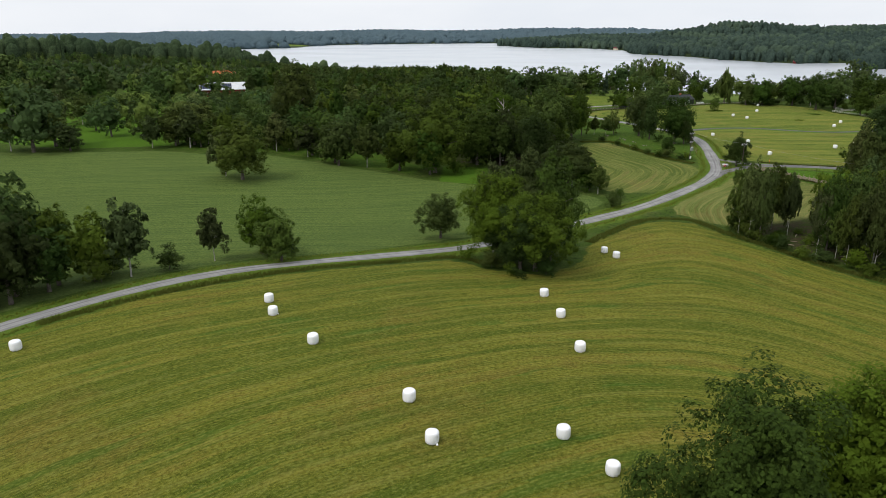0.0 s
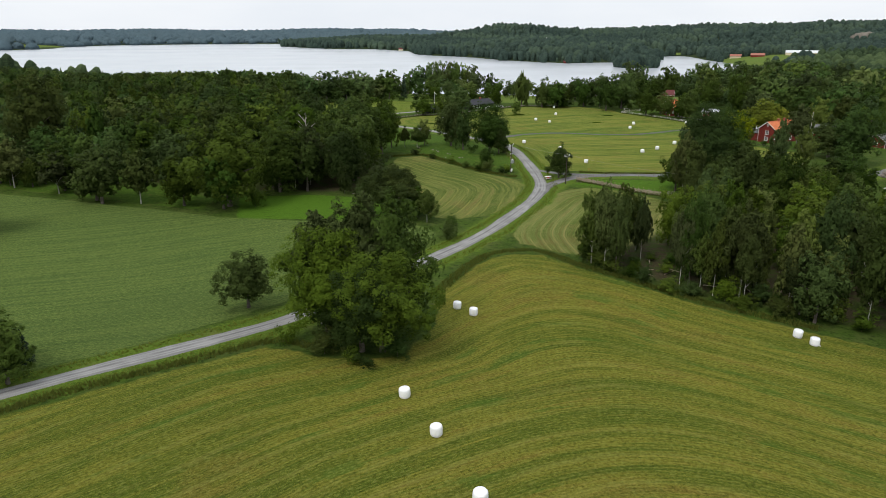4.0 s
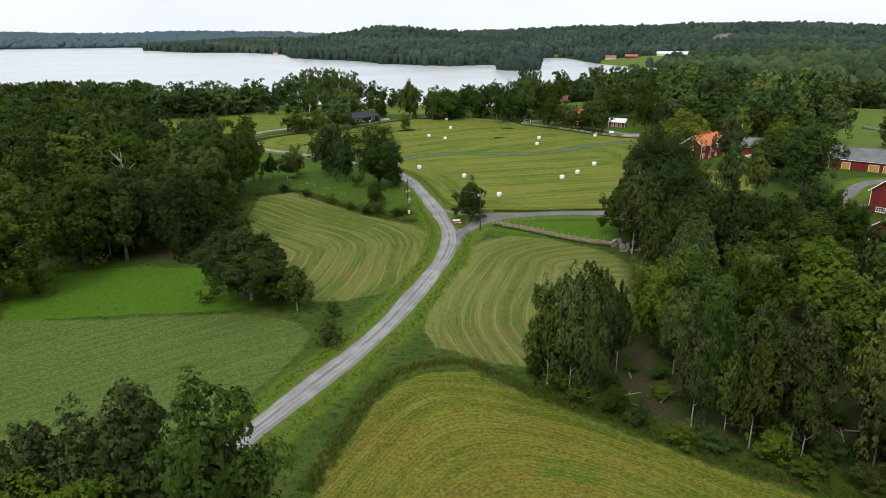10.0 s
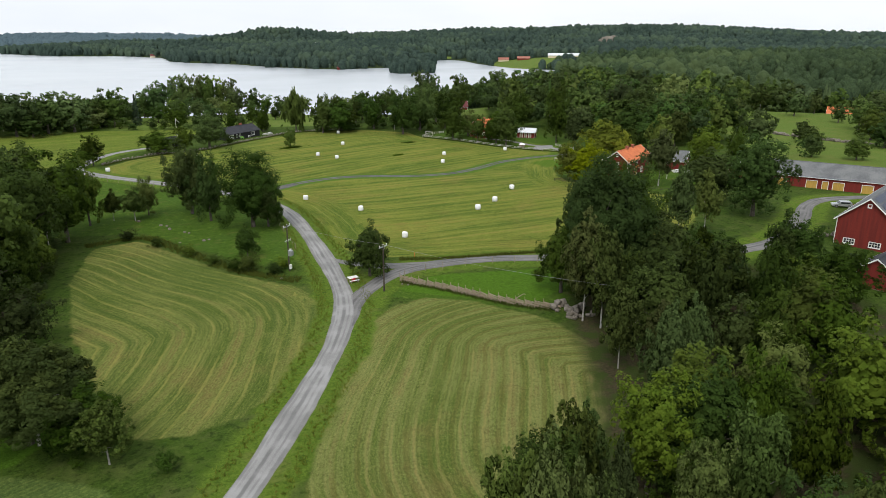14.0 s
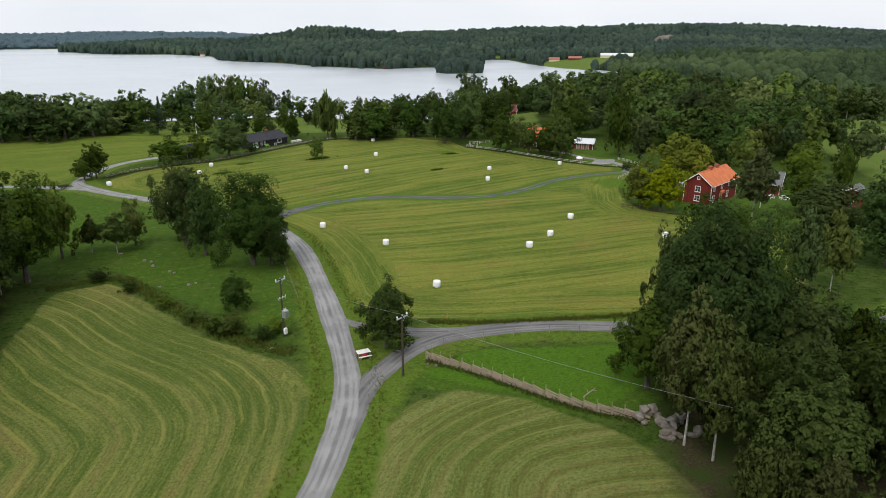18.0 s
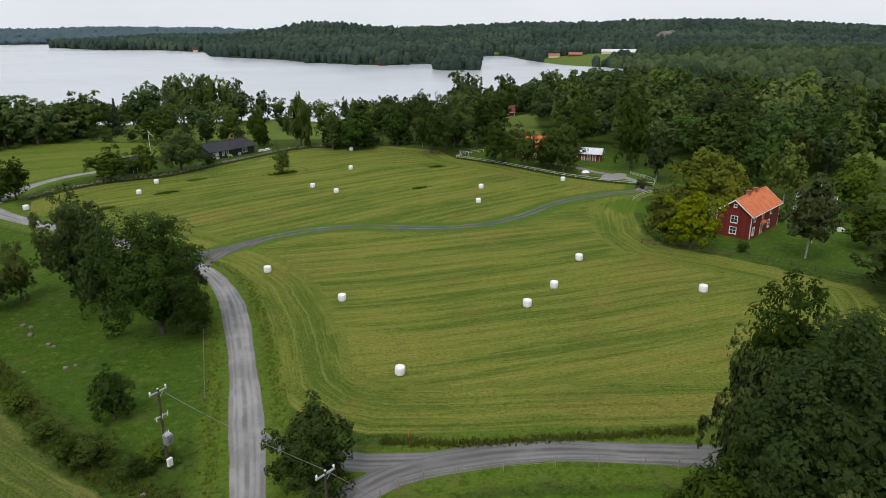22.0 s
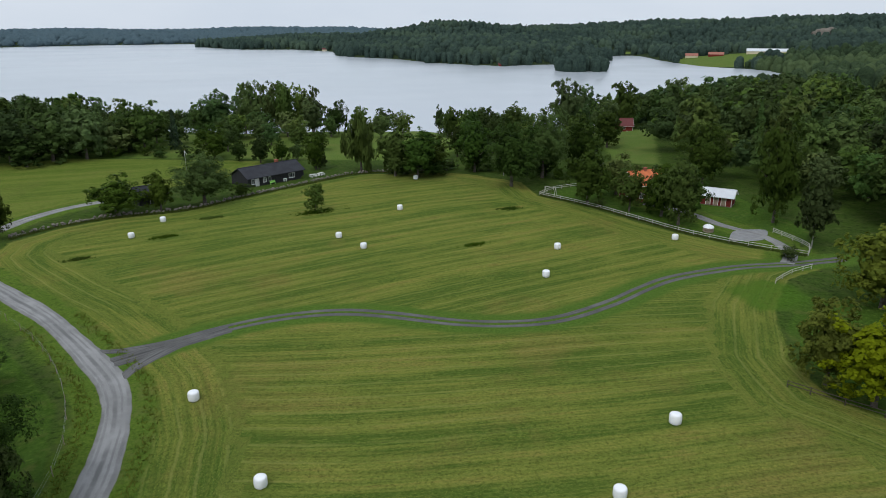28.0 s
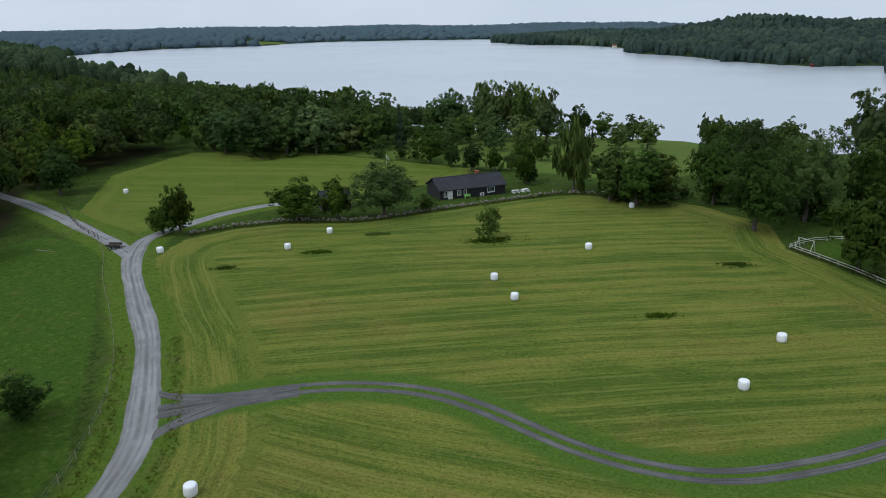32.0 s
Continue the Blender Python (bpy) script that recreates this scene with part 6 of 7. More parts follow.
def house(name, label, category, x, y, ang, L, W, eave, ridge, wall_mat, roof_mat, front=(), gable=(), back=(), doors=(), chimneys=(), trim=True, over=0.45, group="", door_mat=None, trim_mat=None):
    """A gabled house. x runs along the eaves from the near corner, y back from the front. front, gable: windows (along, sill, width, height); gable is the end at x = 0."""
    trim_mat = trim_mat or M_WHITE
    ob = tagged(new(name), label, category, group)
    z = min(zat(x + L * k * math.cos(radians(ang)) - W * j * math.sin(radians(ang)), y + L * k * math.sin(radians(ang)) + W * j * math.cos(radians(ang))) for k in (0, 1) for j in (0, 1))
    ob.matrix_basis = pose(x, y, z + 0.12, 0, 0, ang)
    cut = lambda items: [(i[0], i[1], i[2], i[3]) for i in items]
    part("wall", wall_with_holes(L, eave, cut(front) + [(d[0], 0.05, d[1], d[2]) for d in doors]), wall_mat, ob)
    put(part("wall", wall_with_holes(L, eave, cut(back)), wall_mat, ob), pose(L, W, 0, 0, 0, 180))
    ins = 0.202
    put(part("wall", wall_with_holes(W - 2 * ins, eave, [(g[0] - ins, *g[1:]) for g in gable if g[1] + g[3] < eave], ridge - 0.12), wall_mat, ob), pose(0, W - ins, 0, 0, 0, -90))
    put(part("wall", wall_with_holes(W - 2 * ins, eave, [], ridge - 0.12), wall_mat, ob), pose(L, ins, 0, 0, 0, 90))
    part("plinth", boxes((-0.05, -0.05, -0.9, L + 0.05, W + 0.05, 0.0)), M_STONE, ob, "grey stone footing")
    for u, s, w, h, *bars in front:
        window_parts(ob, pose(u, 0, s), w, h, bars[0] if bars else (1, 1))
    for u, s, w, h, *bars in back:
        window_parts(ob, pose(L - u, W, s, 0, 0, 180), w, h)
    for u, s, w, h, *bars in gable:
        window_parts(ob, pose(0 if s + h < eave else -0.002, W - u, s, 0, 0, -90), w, h, bars[0] if bars else (1, 1))
    for u, w, h, *kind in doors:
        d = put(part("door", boxes((-w / 2, 0.06, 0.05, w / 2, 0.11, 0.05 + h)), door_mat or M_WOOD, ob, kind[0] if kind else ""), pose(u, 0, 0))
        part("casing", boxes((-w / 2 - 0.13, -0.045, 0.05, -w / 2, 0.04, h + 0.18), (w / 2, -0.045, 0.05, w / 2 + 0.13, 0.04, h + 0.18), (-w / 2, -0.045, 0.05 + h, w / 2, 0.04, h + 0.18)), trim_mat, d, "pale door casing")
        part("handle", boxes((w / 2 - 0.18, 0.01, 1.0, w / 2 - 0.1, 0.058, 1.12)), M_STEEL, d)
        part("planks", boxes(*[(-w / 2 + w * i / 5 + 0.01, 0.045, 0.08, -w / 2 + w * (i + 1) / 5 - 0.01, 0.0585, 0.02 + h) for i in range(5)]), door_mat or M_WOOD, d)
    rise, half = ridge - eave, W / 2
    sl = math.hypot(rise, half)
    k = over / half
    for side in (0, 1):
        pts = [(-over, eave - rise * k), (half, ridge), (half, ridge + 0.16), (-over, eave - rise * k + 0.14)]
        bm = prism(pts, -over, L + over)
        slab = part("roof", bm, roof_mat, ob)
        slab.matrix_basis = (pose(0, 0, 0, 0, 0, 0) if side == 0 else pose(0, W, 0)) @ (Matrix(((0, 1, 0, 0), (1, 0, 0, 0), (0, 0, 1, 0), (0, 0, 0, 1))) if side == 0 else Matrix(((0, 1, 0, 0), (-1, 0, 0, 0), (0, 0, 1, 0), (0, 0, 0, 1))))
        put(part("gutter", boxes((-over, -over - 0.09, eave - rise * k - 0.02, L + over, -over - 0.005, eave - rise * k + 0.09)), trim_mat if trim else roof_mat, ob), pose(0, 0, 0) if side == 0 else pose(L, W, 0, 0, 0, 180))
    part("ridge_cap", boxes((-over, half - 0.14, ridge + 0.1, L + over, half + 0.14, ridge + 0.2)), roof_mat, ob)
    if trim:
        for xx, s in ((-over - 0.04, 1), (L + over + 0.002, 1)):
            for side in (0, 1):
                pts = [(-over, eave - rise * k - 0.12), (half, ridge - 0.1), (half, ridge + 0.17), (-over, eave - rise * k + 0.16)]
                b = part("bargeboard", prism(pts, xx, xx + 0.04), trim_mat, ob, "white bargeboard")
                b.matrix_basis = (Matrix(((0, 1, 0, 0), (1, 0, 0, 0), (0, 0, 1, 0), (0, 0, 0, 1))) if side == 0 else pose(0, W, 0) @ Matrix(((0, 1, 0, 0), (-1, 0, 0, 0), (0, 0, 1, 0), (0, 0, 0, 1))))
        for cx_, cy_ in ((0, 0), (L, 0), (0, W), (L, W)):
            part("corner_board", boxes((cx_ - 0.1 if cx_ else -0.03, cy_ - 0.1 if cy_ else -0.03, -0.02, cx_ + 0.03 if cx_ else 0.1, cy_ + 0.03 if cy_ else 0.1, eave)), trim_mat, ob, "white corner board")
    for u, off, w, d, h in chimneys:
        ch = part("chimney", boxes((u - w / 2, half + off - d / 2, ridge - 0.9, u + w / 2, half + off + d / 2, ridge + h)), M_CHIM, ob, "red brick chimney")
        part("chimney_cap", boxes((u - w / 2 - 0.08, half + off - d / 2 - 0.08, ridge + h, u + w / 2 + 0.08, half + off + d / 2 + 0.08, ridge + h + 0.12)), M_CHIM, ch)
    return ob


house("farmhouse", "dark red wooden farmhouse with orange tiled roof and white trim", "house", 95.0, 272.4, 35, 15.0, 6.5, 4.9, 7.3, M_FALU, M_TILE,
      front=[(1.5, 0.9, 1.0, 1.3), (9.6, 0.9, 1.0, 1.3), (1.6, 3.45, 0.9, 0.7), (5.9, 3.45, 0.9, 0.7), (10.2, 3.45, 0.9, 0.7)], gable=[(3.3, 0.9, 1.1, 1.15), (3.3, 3.05, 1.1, 1.15), (3.25, 6.0, 0.4, 0.42, (0, 0))],
      doors=[(5.7, 1.2, 2.1, "ochre front door")], chimneys=[(6.0, 0.0, 0.9, 0.7, 0.75), (9.6, 0.0, 0.9, 0.7, 0.75)], door_mat=M_YDOOR)
house("summer_house", "long low black wooden house with dark roof and white windows", "house", -13.0, 382.8, 45.5, 17.5, 8.2, 2.55, 4.6, M_BLACK, M_DARKROOF,
      front=[(1.5, 0.9, 0.8, 1.1), (5.0, 1.0, 0.8, 1.0), (6.6, 1.0, 0.5, 1.1, (0, 0)), (13.6, 0.9, 1.7, 1.1, (2, 0))], doors=[(2.7, 0.95, 2.1, "white glazed door")], chimneys=[(12.0, 0.6, 0.8, 0.8, 0.7)], trim=False, door_mat=M_WHITE)
house("garden_shed", "small black wooden shed with dark pitched roof", "shed", -33.5, 363.6, 44, 6.4, 5.0, 2.3, 4.0, M_BLACK, M_DARKROOF, doors=[(3.2, 1.2, 1.9)], trim=False, door_mat=M_BLACK)
house("barn", "tall red wooden barn with weathered grey roof and solar panels", "barn", 104.2, 196.5, 31.0, 34.0, 9.7, 5.6, 9.75, M_FALU, M_GREYROOF,
      front=[(2.2 + 3.4 * i, 1.2, 1.1, 0.9) for i in range(9)], gable=[(2.5, 1.0, 1.7, 0.85, (3, 1)), (6.7, 1.0, 1.7, 0.85, (3, 1)), (4.85, 8.2, 0.45, 0.45, (0, 0))])
house("long_outbuilding", "long low red outbuilding with grey roof and ochre doors", "outbuilding", 126.3, 256.1, -46.8, 33.0, 10.5, 3.1, 6.0, M_FALU, M_GREYROOF,
      doors=[(4.5, 2.0, 2.1, "ochre double door"), (11.5, 2.4, 2.1, "ochre double door"), (14.6, 1.3, 2.1, "ochre door"), (17.6, 2.4, 2.1, "ochre double door"), (24.0, 2.4, 2.1, "ochre double door")], door_mat=M_YDOOR, over=0.3)
house("barn_shed", "small red wooden shed with dark pitched roof", "shed", 88.0, 181.8, 28.0, 6.2, 5.4, 2.8, 4.85, M_FALU, M_DARKROOF, over=0.35)
house("cottage", "red wooden cottage with orange tiled roof behind trees", "cottage", 83.0, 364.0, 18, 9.0, 6.5, 4.2, 6.8, M_FALU, M_TILE, front=[(2.0, 0.9, 1.0, 1.2), (7.0, 0.9, 1.0, 1.2)], gable=[(3.2, 0.9, 1.0, 1.2)], doors=[(4.5, 1.0, 2.1)], chimneys=[(4.5, 0, 0.7, 0.7, 0.7)])
house("cottage_shed", "small red wooden shed with white sheet roof", "shed", 98.3, 362.8, -33, 7.0, 4.6, 2.3, 3.5, M_FALU, M_WHITEROOF, doors=[(1.8, 0.9, 1.8, "brown plank door"), (3.5, 0.9, 1.8, "brown plank door"), (5.2, 0.9, 1.8, "brown plank door")], over=0.5)
house("lake_house", "red wooden house with dull red roof near the shore", "house", 117.0, 528.0, -8, 13.0, 7.5, 4.6, 7.6, M_FALU, M_REDROOF, front=[(2, 0.9, 1.1, 1.2), (5, 0.9, 1.1, 1.2), (8, 0.9, 1.1, 1.2), (11, 0.9, 1.1, 1.2), (3, 3.2, 1.0, 0.9), (9, 3.2, 1.0, 0.9)])
house("garage", "small red wooden garage with white trim", "garage", 127.5, 262.5, 37, 6.0, 6.0, 2.4, 4.2, M_FALU, M_GREYROOF, gable=[(3.0, 0.8, 1.0, 1.0)])
house("guest_cottage", "small red cottage with a dark roof and white gable trim", "cottage", 121.8, 282.8, 135, 6.5, 5.5, 2.8, 5.2, M_FALU, M_GREYROOF, gable=[(2.7, 0.9, 1.0, 1.1)])
house("solar_barn", "large red barn with pale roof and solar panels", "barn", -278.0, 342.0, 37, 26.0, 11.0, 4.2, 7.8, M_FALU, M_WHITEROOF, front=[(20.0, 1.4, 1.4, 1.0), (4.0, 1.4, 1.4, 1.0)])
house("cream_house", "cream wooden house with orange tiled roof", "house", -322.0, 412.0, 37, 15.0, 8.0, 6.0, 9.5, M_CREAM, M_TILE, front=[(2.5, 1.0, 1.2, 1.5), (7.5, 1.0, 1.2, 1.5), (12.5, 1.0, 1.2, 1.5), (2.5, 3.8, 1.2, 1.5), (7.5, 3.8, 1.2, 1.5), (12.5, 3.8, 1.2, 1.5)], chimneys=[(7.5, 0, 0.9, 0.9, 0.8)])
house("villa", "white villa with a broad orange tiled roof", "house", 318.0, 432.0, -46, 20.0, 9.0, 3.2, 6.4, M_WHITE, M_TILE, front=[(3, 0.9, 1.5, 1.3), (7, 0.9, 1.5, 1.3), (13, 0.9, 1.5, 1.3), (17, 0.9, 1.5, 1.3)], chimneys=[(10, 0, 0.9, 0.9, 0.8)])
house("white_hall", "very long white hall on the far shore", "farm building", 560.0, 1365.0, -24, 62.0, 18.0, 5.0, 9.0, M_CREAM, M_WHITEROOF, trim=False)
house("far_farm", "red farm building with orange roof on the far shore", "farm building", 505.0, 1385.0, -24, 24.0, 11.0, 4.0, 7.5, M_FALU, M_FADEDTILE, trim=False)
house("far_farm", "pale farmhouse with orange roof on the far shore", "farm building", 472.0, 1400.0, -20, 20.0, 11.0, 4.5, 8.0, M_CREAM, M_FADEDTILE, trim=False)
house("boathouse", "small red boathouse at the far waterline", "boathouse", 138.0, 1232.0, -5, 7.0, 6.0, 2.6, 4.6, M_FALU, M_REDROOF, trim=False)
house("hill_house", "pale house among trees on the far hill", "house", 180.0, 1990.0, -10, 26.0, 12.0, 8.0, 14.0, M_WHITE, M_WHITEROOF, trim=False)
house("hill_house", "pale house by the far shore", "house", -215.0, 1905.0, 10, 12.0, 9.0, 5.0, 8.0, M_CREAM, M_REDROOF, trim=False)
house("hill_house", "white house by the far shore", "house", -420.0, 2095.0, 10, 12.0, 9.0, 6.0, 10.0, M_WHITE, M_GREYROOF, trim=False)


def solar_array(x, y, ang, W, eave, ridge, u0, rows, cols, pw, ph, s0, z0):
    """Panels on the front slope of a roof; each panel is a part."""
    arr = tagged(new("solar_array"), "rows of dark blue solar panels on a barn roof", "solar panels")
    slope = math.degrees(math.atan2(ridge - eave, W / 2))
    arr.matrix_basis = pose(x, y, z0, 0, 0, ang) @ pose(0, 0, eave + 0.17, slope, 0, 0)
    cell = boxes((0.02, 0.02, 0.05, pw - 0.02, ph - 0.02, 0.09))
    me = bpy.data.meshes.new("panel")
    cell.to_mesh(me)
    cell.free()
    me.materials.append(M_SOLAR)
    for i in range(cols):
        for j in range(rows):
            ob = part("panel", me, None, arr)
            ob.location = (u0 + i * pw, s0 + j * (ph + (0.12 if j % 2 else 0.02)), 0)
    part("mounting_rails", boxes(*[(u0, s0 + j * ph + 0.4, 0.0, u0 + cols * pw, s0 + j * ph + 0.46, 0.048) for j in range(rows)]), M_STEEL, arr)


def base_z(x, y, ang, L, W):
    return min(zat(x + L * k * math.cos(radians(ang)) - W * j * math.sin(radians(ang)), y + L * k * math.sin(radians(ang)) + W * j * math.cos(radians(ang))) for k in (0, 1) for j in (0, 1)) + 0.12


solar_array(104.2, 196.5, 31.0, 9.7, 5.6, 9.75, 0.9, 4, 11, 1.05, 1.28, 0.55, base_z(104.2, 196.5, 31.0, 34, 9.7))
solar_array(-278.0, 342.0, 37, 11.0, 4.2, 7.8, 0.4, 3, 8, 1.05, 1.6, 0.5, base_z(-278, 342, 37, 26, 11))
solar_array(-278.0, 342.0, 37, 11.0, 4.2, 7.8, 13.0, 3, 5, 1.05, 1.6, 0.5, base_z(-278, 342, 37, 26, 11))


def porch_and_terrace():
    """The low annex behind the farmhouse with a railed roof terrace, and the canopy over the front door."""
    at = pose(95.0, 272.6, base_z(95.0, 272.6, 35, 15.0, 6.5) + 0.12, 0, 0, 35)
    ax = tagged(new("terrace_annex"), "low red annex with a railed grey roof terrace behind the farmhouse", "annex")
    ax.matrix_basis = at @ pose(1.0, 6.56, 0)
    part("wall", boxes((0, 0, -0.6, 8.0, 4.2, 2.7)), M_FALU, ax)
    part("deck", boxes((-0.25, 0.0, 2.702, 8.25, 4.45, 2.9)), M_GREYROOF, ax, "grey terrace deck")
    for u in range(6):
        part("railing_post", boxes((-0.2 + u * 1.66, 4.3, 2.902, -0.1 + u * 1.66, 4.4, 3.85)), M_BLACK, ax, "black railing post")
    for v in (0.4, 2.3):
        part("railing_post", boxes((-0.2, v, 2.902, -0.1, v + 0.1, 3.85)), M_BLACK, ax, "black railing post")
    part("railing", boxes((-0.2, 4.31, 3.85, 8.2, 4.39, 3.93), (-0.2, 4.33, 3.3, 8.2, 4.37, 3.36), (-0.19, 0.3, 3.852, -0.11, 4.3, 3.932), (-0.17, 0.3, 3.302, -0.13, 4.3, 3.362)), M_BLACK, ax, "black railing")
    sh = tagged(new("parasol"), "folded white parasol on the roof terrace", "parasol")
    sh.matrix_basis = at @ pose(1.9, 8.6, 2.902)
    part("pole", rod((0, 0, 0), (0, 0, 2.5), 0.03, 8, 0.03), M_STEEL, sh)
    part("canopy", rod((0, 0, 1.0), (0, 0, 2.4), 0.2, 10, 0.07), M_WHITE, sh, "folded white canopy")
    tb = tagged(new("garden_table"), "grey table on the roof terrace", "table", "terrace furniture")
    tb.matrix_basis = at @ pose(3.4, 8.4, 2.902)
    part("tabletop", boxes((-0.9, -0.45, 0.7, 0.9, 0.45, 0.75)), M_STEEL, tb)
    for a in (-0.8, 0.8):
        for b in (-0.38, 0.38):
            part("leg", boxes((a - 0.03, b - 0.03, 0, a + 0.03, b + 0.03, 0.7)), M_STEEL, tb)
    cn = tagged(new("door_canopy"), "small white gabled canopy over the farmhouse door", "canopy")
    cn.matrix_basis = at @ pose(5.7, 0, 0)
    part("roof", prism([(-0.9, 2.35), (0, 2.85), (0.9, 2.35), (0.9, 2.45), (0, 2.96), (-0.9, 2.45)], -1.0, -0.06), M_TILE, cn).matrix_basis = Matrix(((1, 0, 0, 0), (0, 1, 0, 0), (0, 0, 1, 0), (0, 0, 0, 1)))
    for a in (-0.75, 0.75):
        part("bracket", boxes((a - 0.05, -0.9, 2.2, a + 0.05, -0.06, 2.34)), M_WHITE, cn)
    st = tagged(new("doorstep"), "grey stone doorstep at the farmhouse door", "step")
    st.matrix_basis = at @ pose(5.7, -0.9, -0.15)
    part("slab", boxes((-0.9, -0.5, -0.3, 0.9, 0.8, 0.12)), M_STONE, st)


porch_and_terrace()

# ---- poles, fences, walls and small things ----
def utility_pole(x, y, h, turn, transformer=False):
    ob = tagged(new("utility_pole"), "dark wooden power pole with " + ("a grey transformer" if transformer else "a steel crossarm and insulators"), "power pole", "power poles")
    ob.matrix_basis = pose(x, y, zat(x, y), 0, 0, turn)
    part("pole", rod((0, 0, -0.6), (0, 0, h), 0.15, 10, 0.1), M_POLE, ob)
    arm = part("crossarm", boxes((-0.95, -0.07, h - 0.35, 0.95, 0.07, h - 0.22), bev=0.01), M_STEEL, ob, "galvanised crossarm")
    for px in (-0.85, 0.0, 0.85):
        bm = bmesh.new()
        for z0, z1, ra, rb in ((0, 0.12, 0.025, 0.025), (0.12, 0.18, 0.09, 0.09), (0.18, 0.24, 0.06, 0.06), (0.24, 0.32, 0.1, 0.05)):
            tube(bm, (px, 0, h - 0.22 + z0), (px, 0, h - 0.22 + z1), ra, rb, 8)
        part("insulator", bm, M_WHITE, arm, "white porcelain insulator")
    part("brace", rod((0.55, 0, h - 0.35), (0, 0, h - 1.0), 0.025, 6), M_STEEL, ob)
    if transformer:
        tank = part("transformer", boxes((-0.35, -0.75, 2.9, 0.35, -0.16, 3.95), bev=0.04), M_STEEL, ob, "grey-blue transformer tank")
        part("cooling_fins", boxes(*[(-0.3 + 0.15 * i, -0.85, 3.0, -0.26 + 0.15 * i, -0.752, 3.8) for i in range(5)]), M_STEEL, tank)
        for px in (-0.2, 0, 0.2):
            part("bushing", rod((px, -0.45, 3.95), (px, -0.45, 4.25), 0.05, 7, 0.03), M_WHITE, tank)
        part("bracket_arm", boxes((-0.7, -0.06, 5.6, 0.7, 0.06, 5.7)), M_STEEL, ob)
        for px in (-0.6, 0, 0.6):
            part("fuse", rod((px, -0.07, 5.4), (px, -0.2, 5.95), 0.04, 6), M_WHITE, ob)
        part("meter_cabinet", boxes((-0.25, -0.45, 0.5, 0.25, -0.16, 1.3), bev=0.02), M_WHITE, ob, "pale meter cabinet")
    return ob


P1, P2 = (0.1, 223.0), (14.2, 208.7)
utility_pole(*P1, 8.4, 50, True)
utility_pole(*P2, 7.8, 40)
P3 = (45.0, 176.0)
utility_pole(*P3, 8.0, 40)


def cable(a, b, sag, label):
    cu = bpy.data.curves.new("cable", "CURVE")
    cu.dimensions, cu.bevel_depth, cu.bevel_resolution = "3D", 0.014, 1
    sp = cu.splines.new("POLY")
    n = 14
    sp.points.add(n)
    for i in range(n + 1):
        u = i / n
        p = Vector(a).lerp(Vector(b), u)
        sp.points[i].co = (p.x, p.y, p.z - sag * 4 * u * (1 - u), 1)
    cu.materials.append(M_WIRE)
    tagged(new("overhead_cable", cu), label, "cable", "overhead cables")


for k in (0.0,):
    ends = []
    for (x, y), hh, turn in ((P1, 8.4, 50), (P2, 7.8, 40), (P3, 8.0, 40)):
        ends.append((x + k * math.cos(radians(turn)), y + k * math.sin(radians(turn)), zat(x, y) + hh + 0.1))
    cable(ends[0], ends[1], 0.35, "thin overhead power cable between two poles")
    cable(ends[1], ends[2], 0.8, "thin overhead power cable running over the field")

# roundpole fence: paired stakes and slanting split rails
rp = tagged(new("roundpole_fence"), "woven roundpole fence of split weathered rails", "fence", kind="")
rp_line = curve_through([(17.6, 212.1), (23.4, 206.3), (27.9, 201), (32.1, 196.4), (36.3, 193.4)], 1.25)
rp_rng = random.Random(12)
m_stake = bpy.data.meshes.new("stake")
bm = rod((0, 0, -0.3), (0, 0, 1.55), 0.035, 6, 0.022)
bm.to_mesh(m_stake)
bm.free()
m_stake.materials.append(M_WOOD)
m_rail = bpy.data.meshes.new("rail")
bm = rod((0, 0, 0), (2.7, 0, 0), 0.05, 6, 0.03)
bm.to_mesh(m_rail)
bm.free()
m_rail.materials.append(M_WOOD)
for i, (x, y) in enumerate(rp_line[:-1]):
    nx_, ny_ = rp_line[i + 1]
    ang = math.degrees(math.atan2(ny_ - y, nx_ - x))
    s = (-math.sin(radians(ang)), math.cos(radians(ang)))
    for o in (-0.07, 0.07):
        part("stake", m_stake, None, rp).matrix_basis = pose(x + s[0] * o, y + s[1] * o, zat(x, y), rp_rng.uniform(-3, 3), rp_rng.uniform(-3, 3), 0)
    for j in range(9):
        part("rail", m_rail, None, rp).matrix_basis = pose(x, y, zat(x, y) + 0.12 + 0.12 * j + rp_rng.uniform(-0.03, 0.03), 0, 8 + rp_rng.uniform(-3, 3), ang + rp_rng.uniform(-2, 2))


def post_fence(name, label, line, gap, h, rails, mat, r=0.06, rail=(0.03, 0.05), wire=False):
    """Posts with rails or wires strung between them."""
    f = tagged(new(name), label, "fence")
    pts = curve_through(line, gap)
    me = bpy.data.meshes.new("post")
    bm = rod((0, 0, -0.4), (0, 0, h), r, 7, r * 0.85)
    bm.to_mesh(me)
    bm.free()
    me.materials.append(mat)
    rng = random.Random(len(pts))
    for x, y in pts:
        part("post", me, None, f).matrix_basis = pose(x, y, zat(x, y), rng.uniform(-3, 3), rng.uniform(-3, 3), 0)
    for (xa, ya), (xb, yb) in zip(pts, pts[1:]):
        for z in rails:
            a, b = (xa, ya, zat(xa, ya) + z), (xb, yb, zat(xb, yb) + z)
            part("wire" if wire else "rail", rod(a, b, 0.008 if wire else rail[0], 4 if wire else 6), M_WIRE if wire else mat, f)
    return f


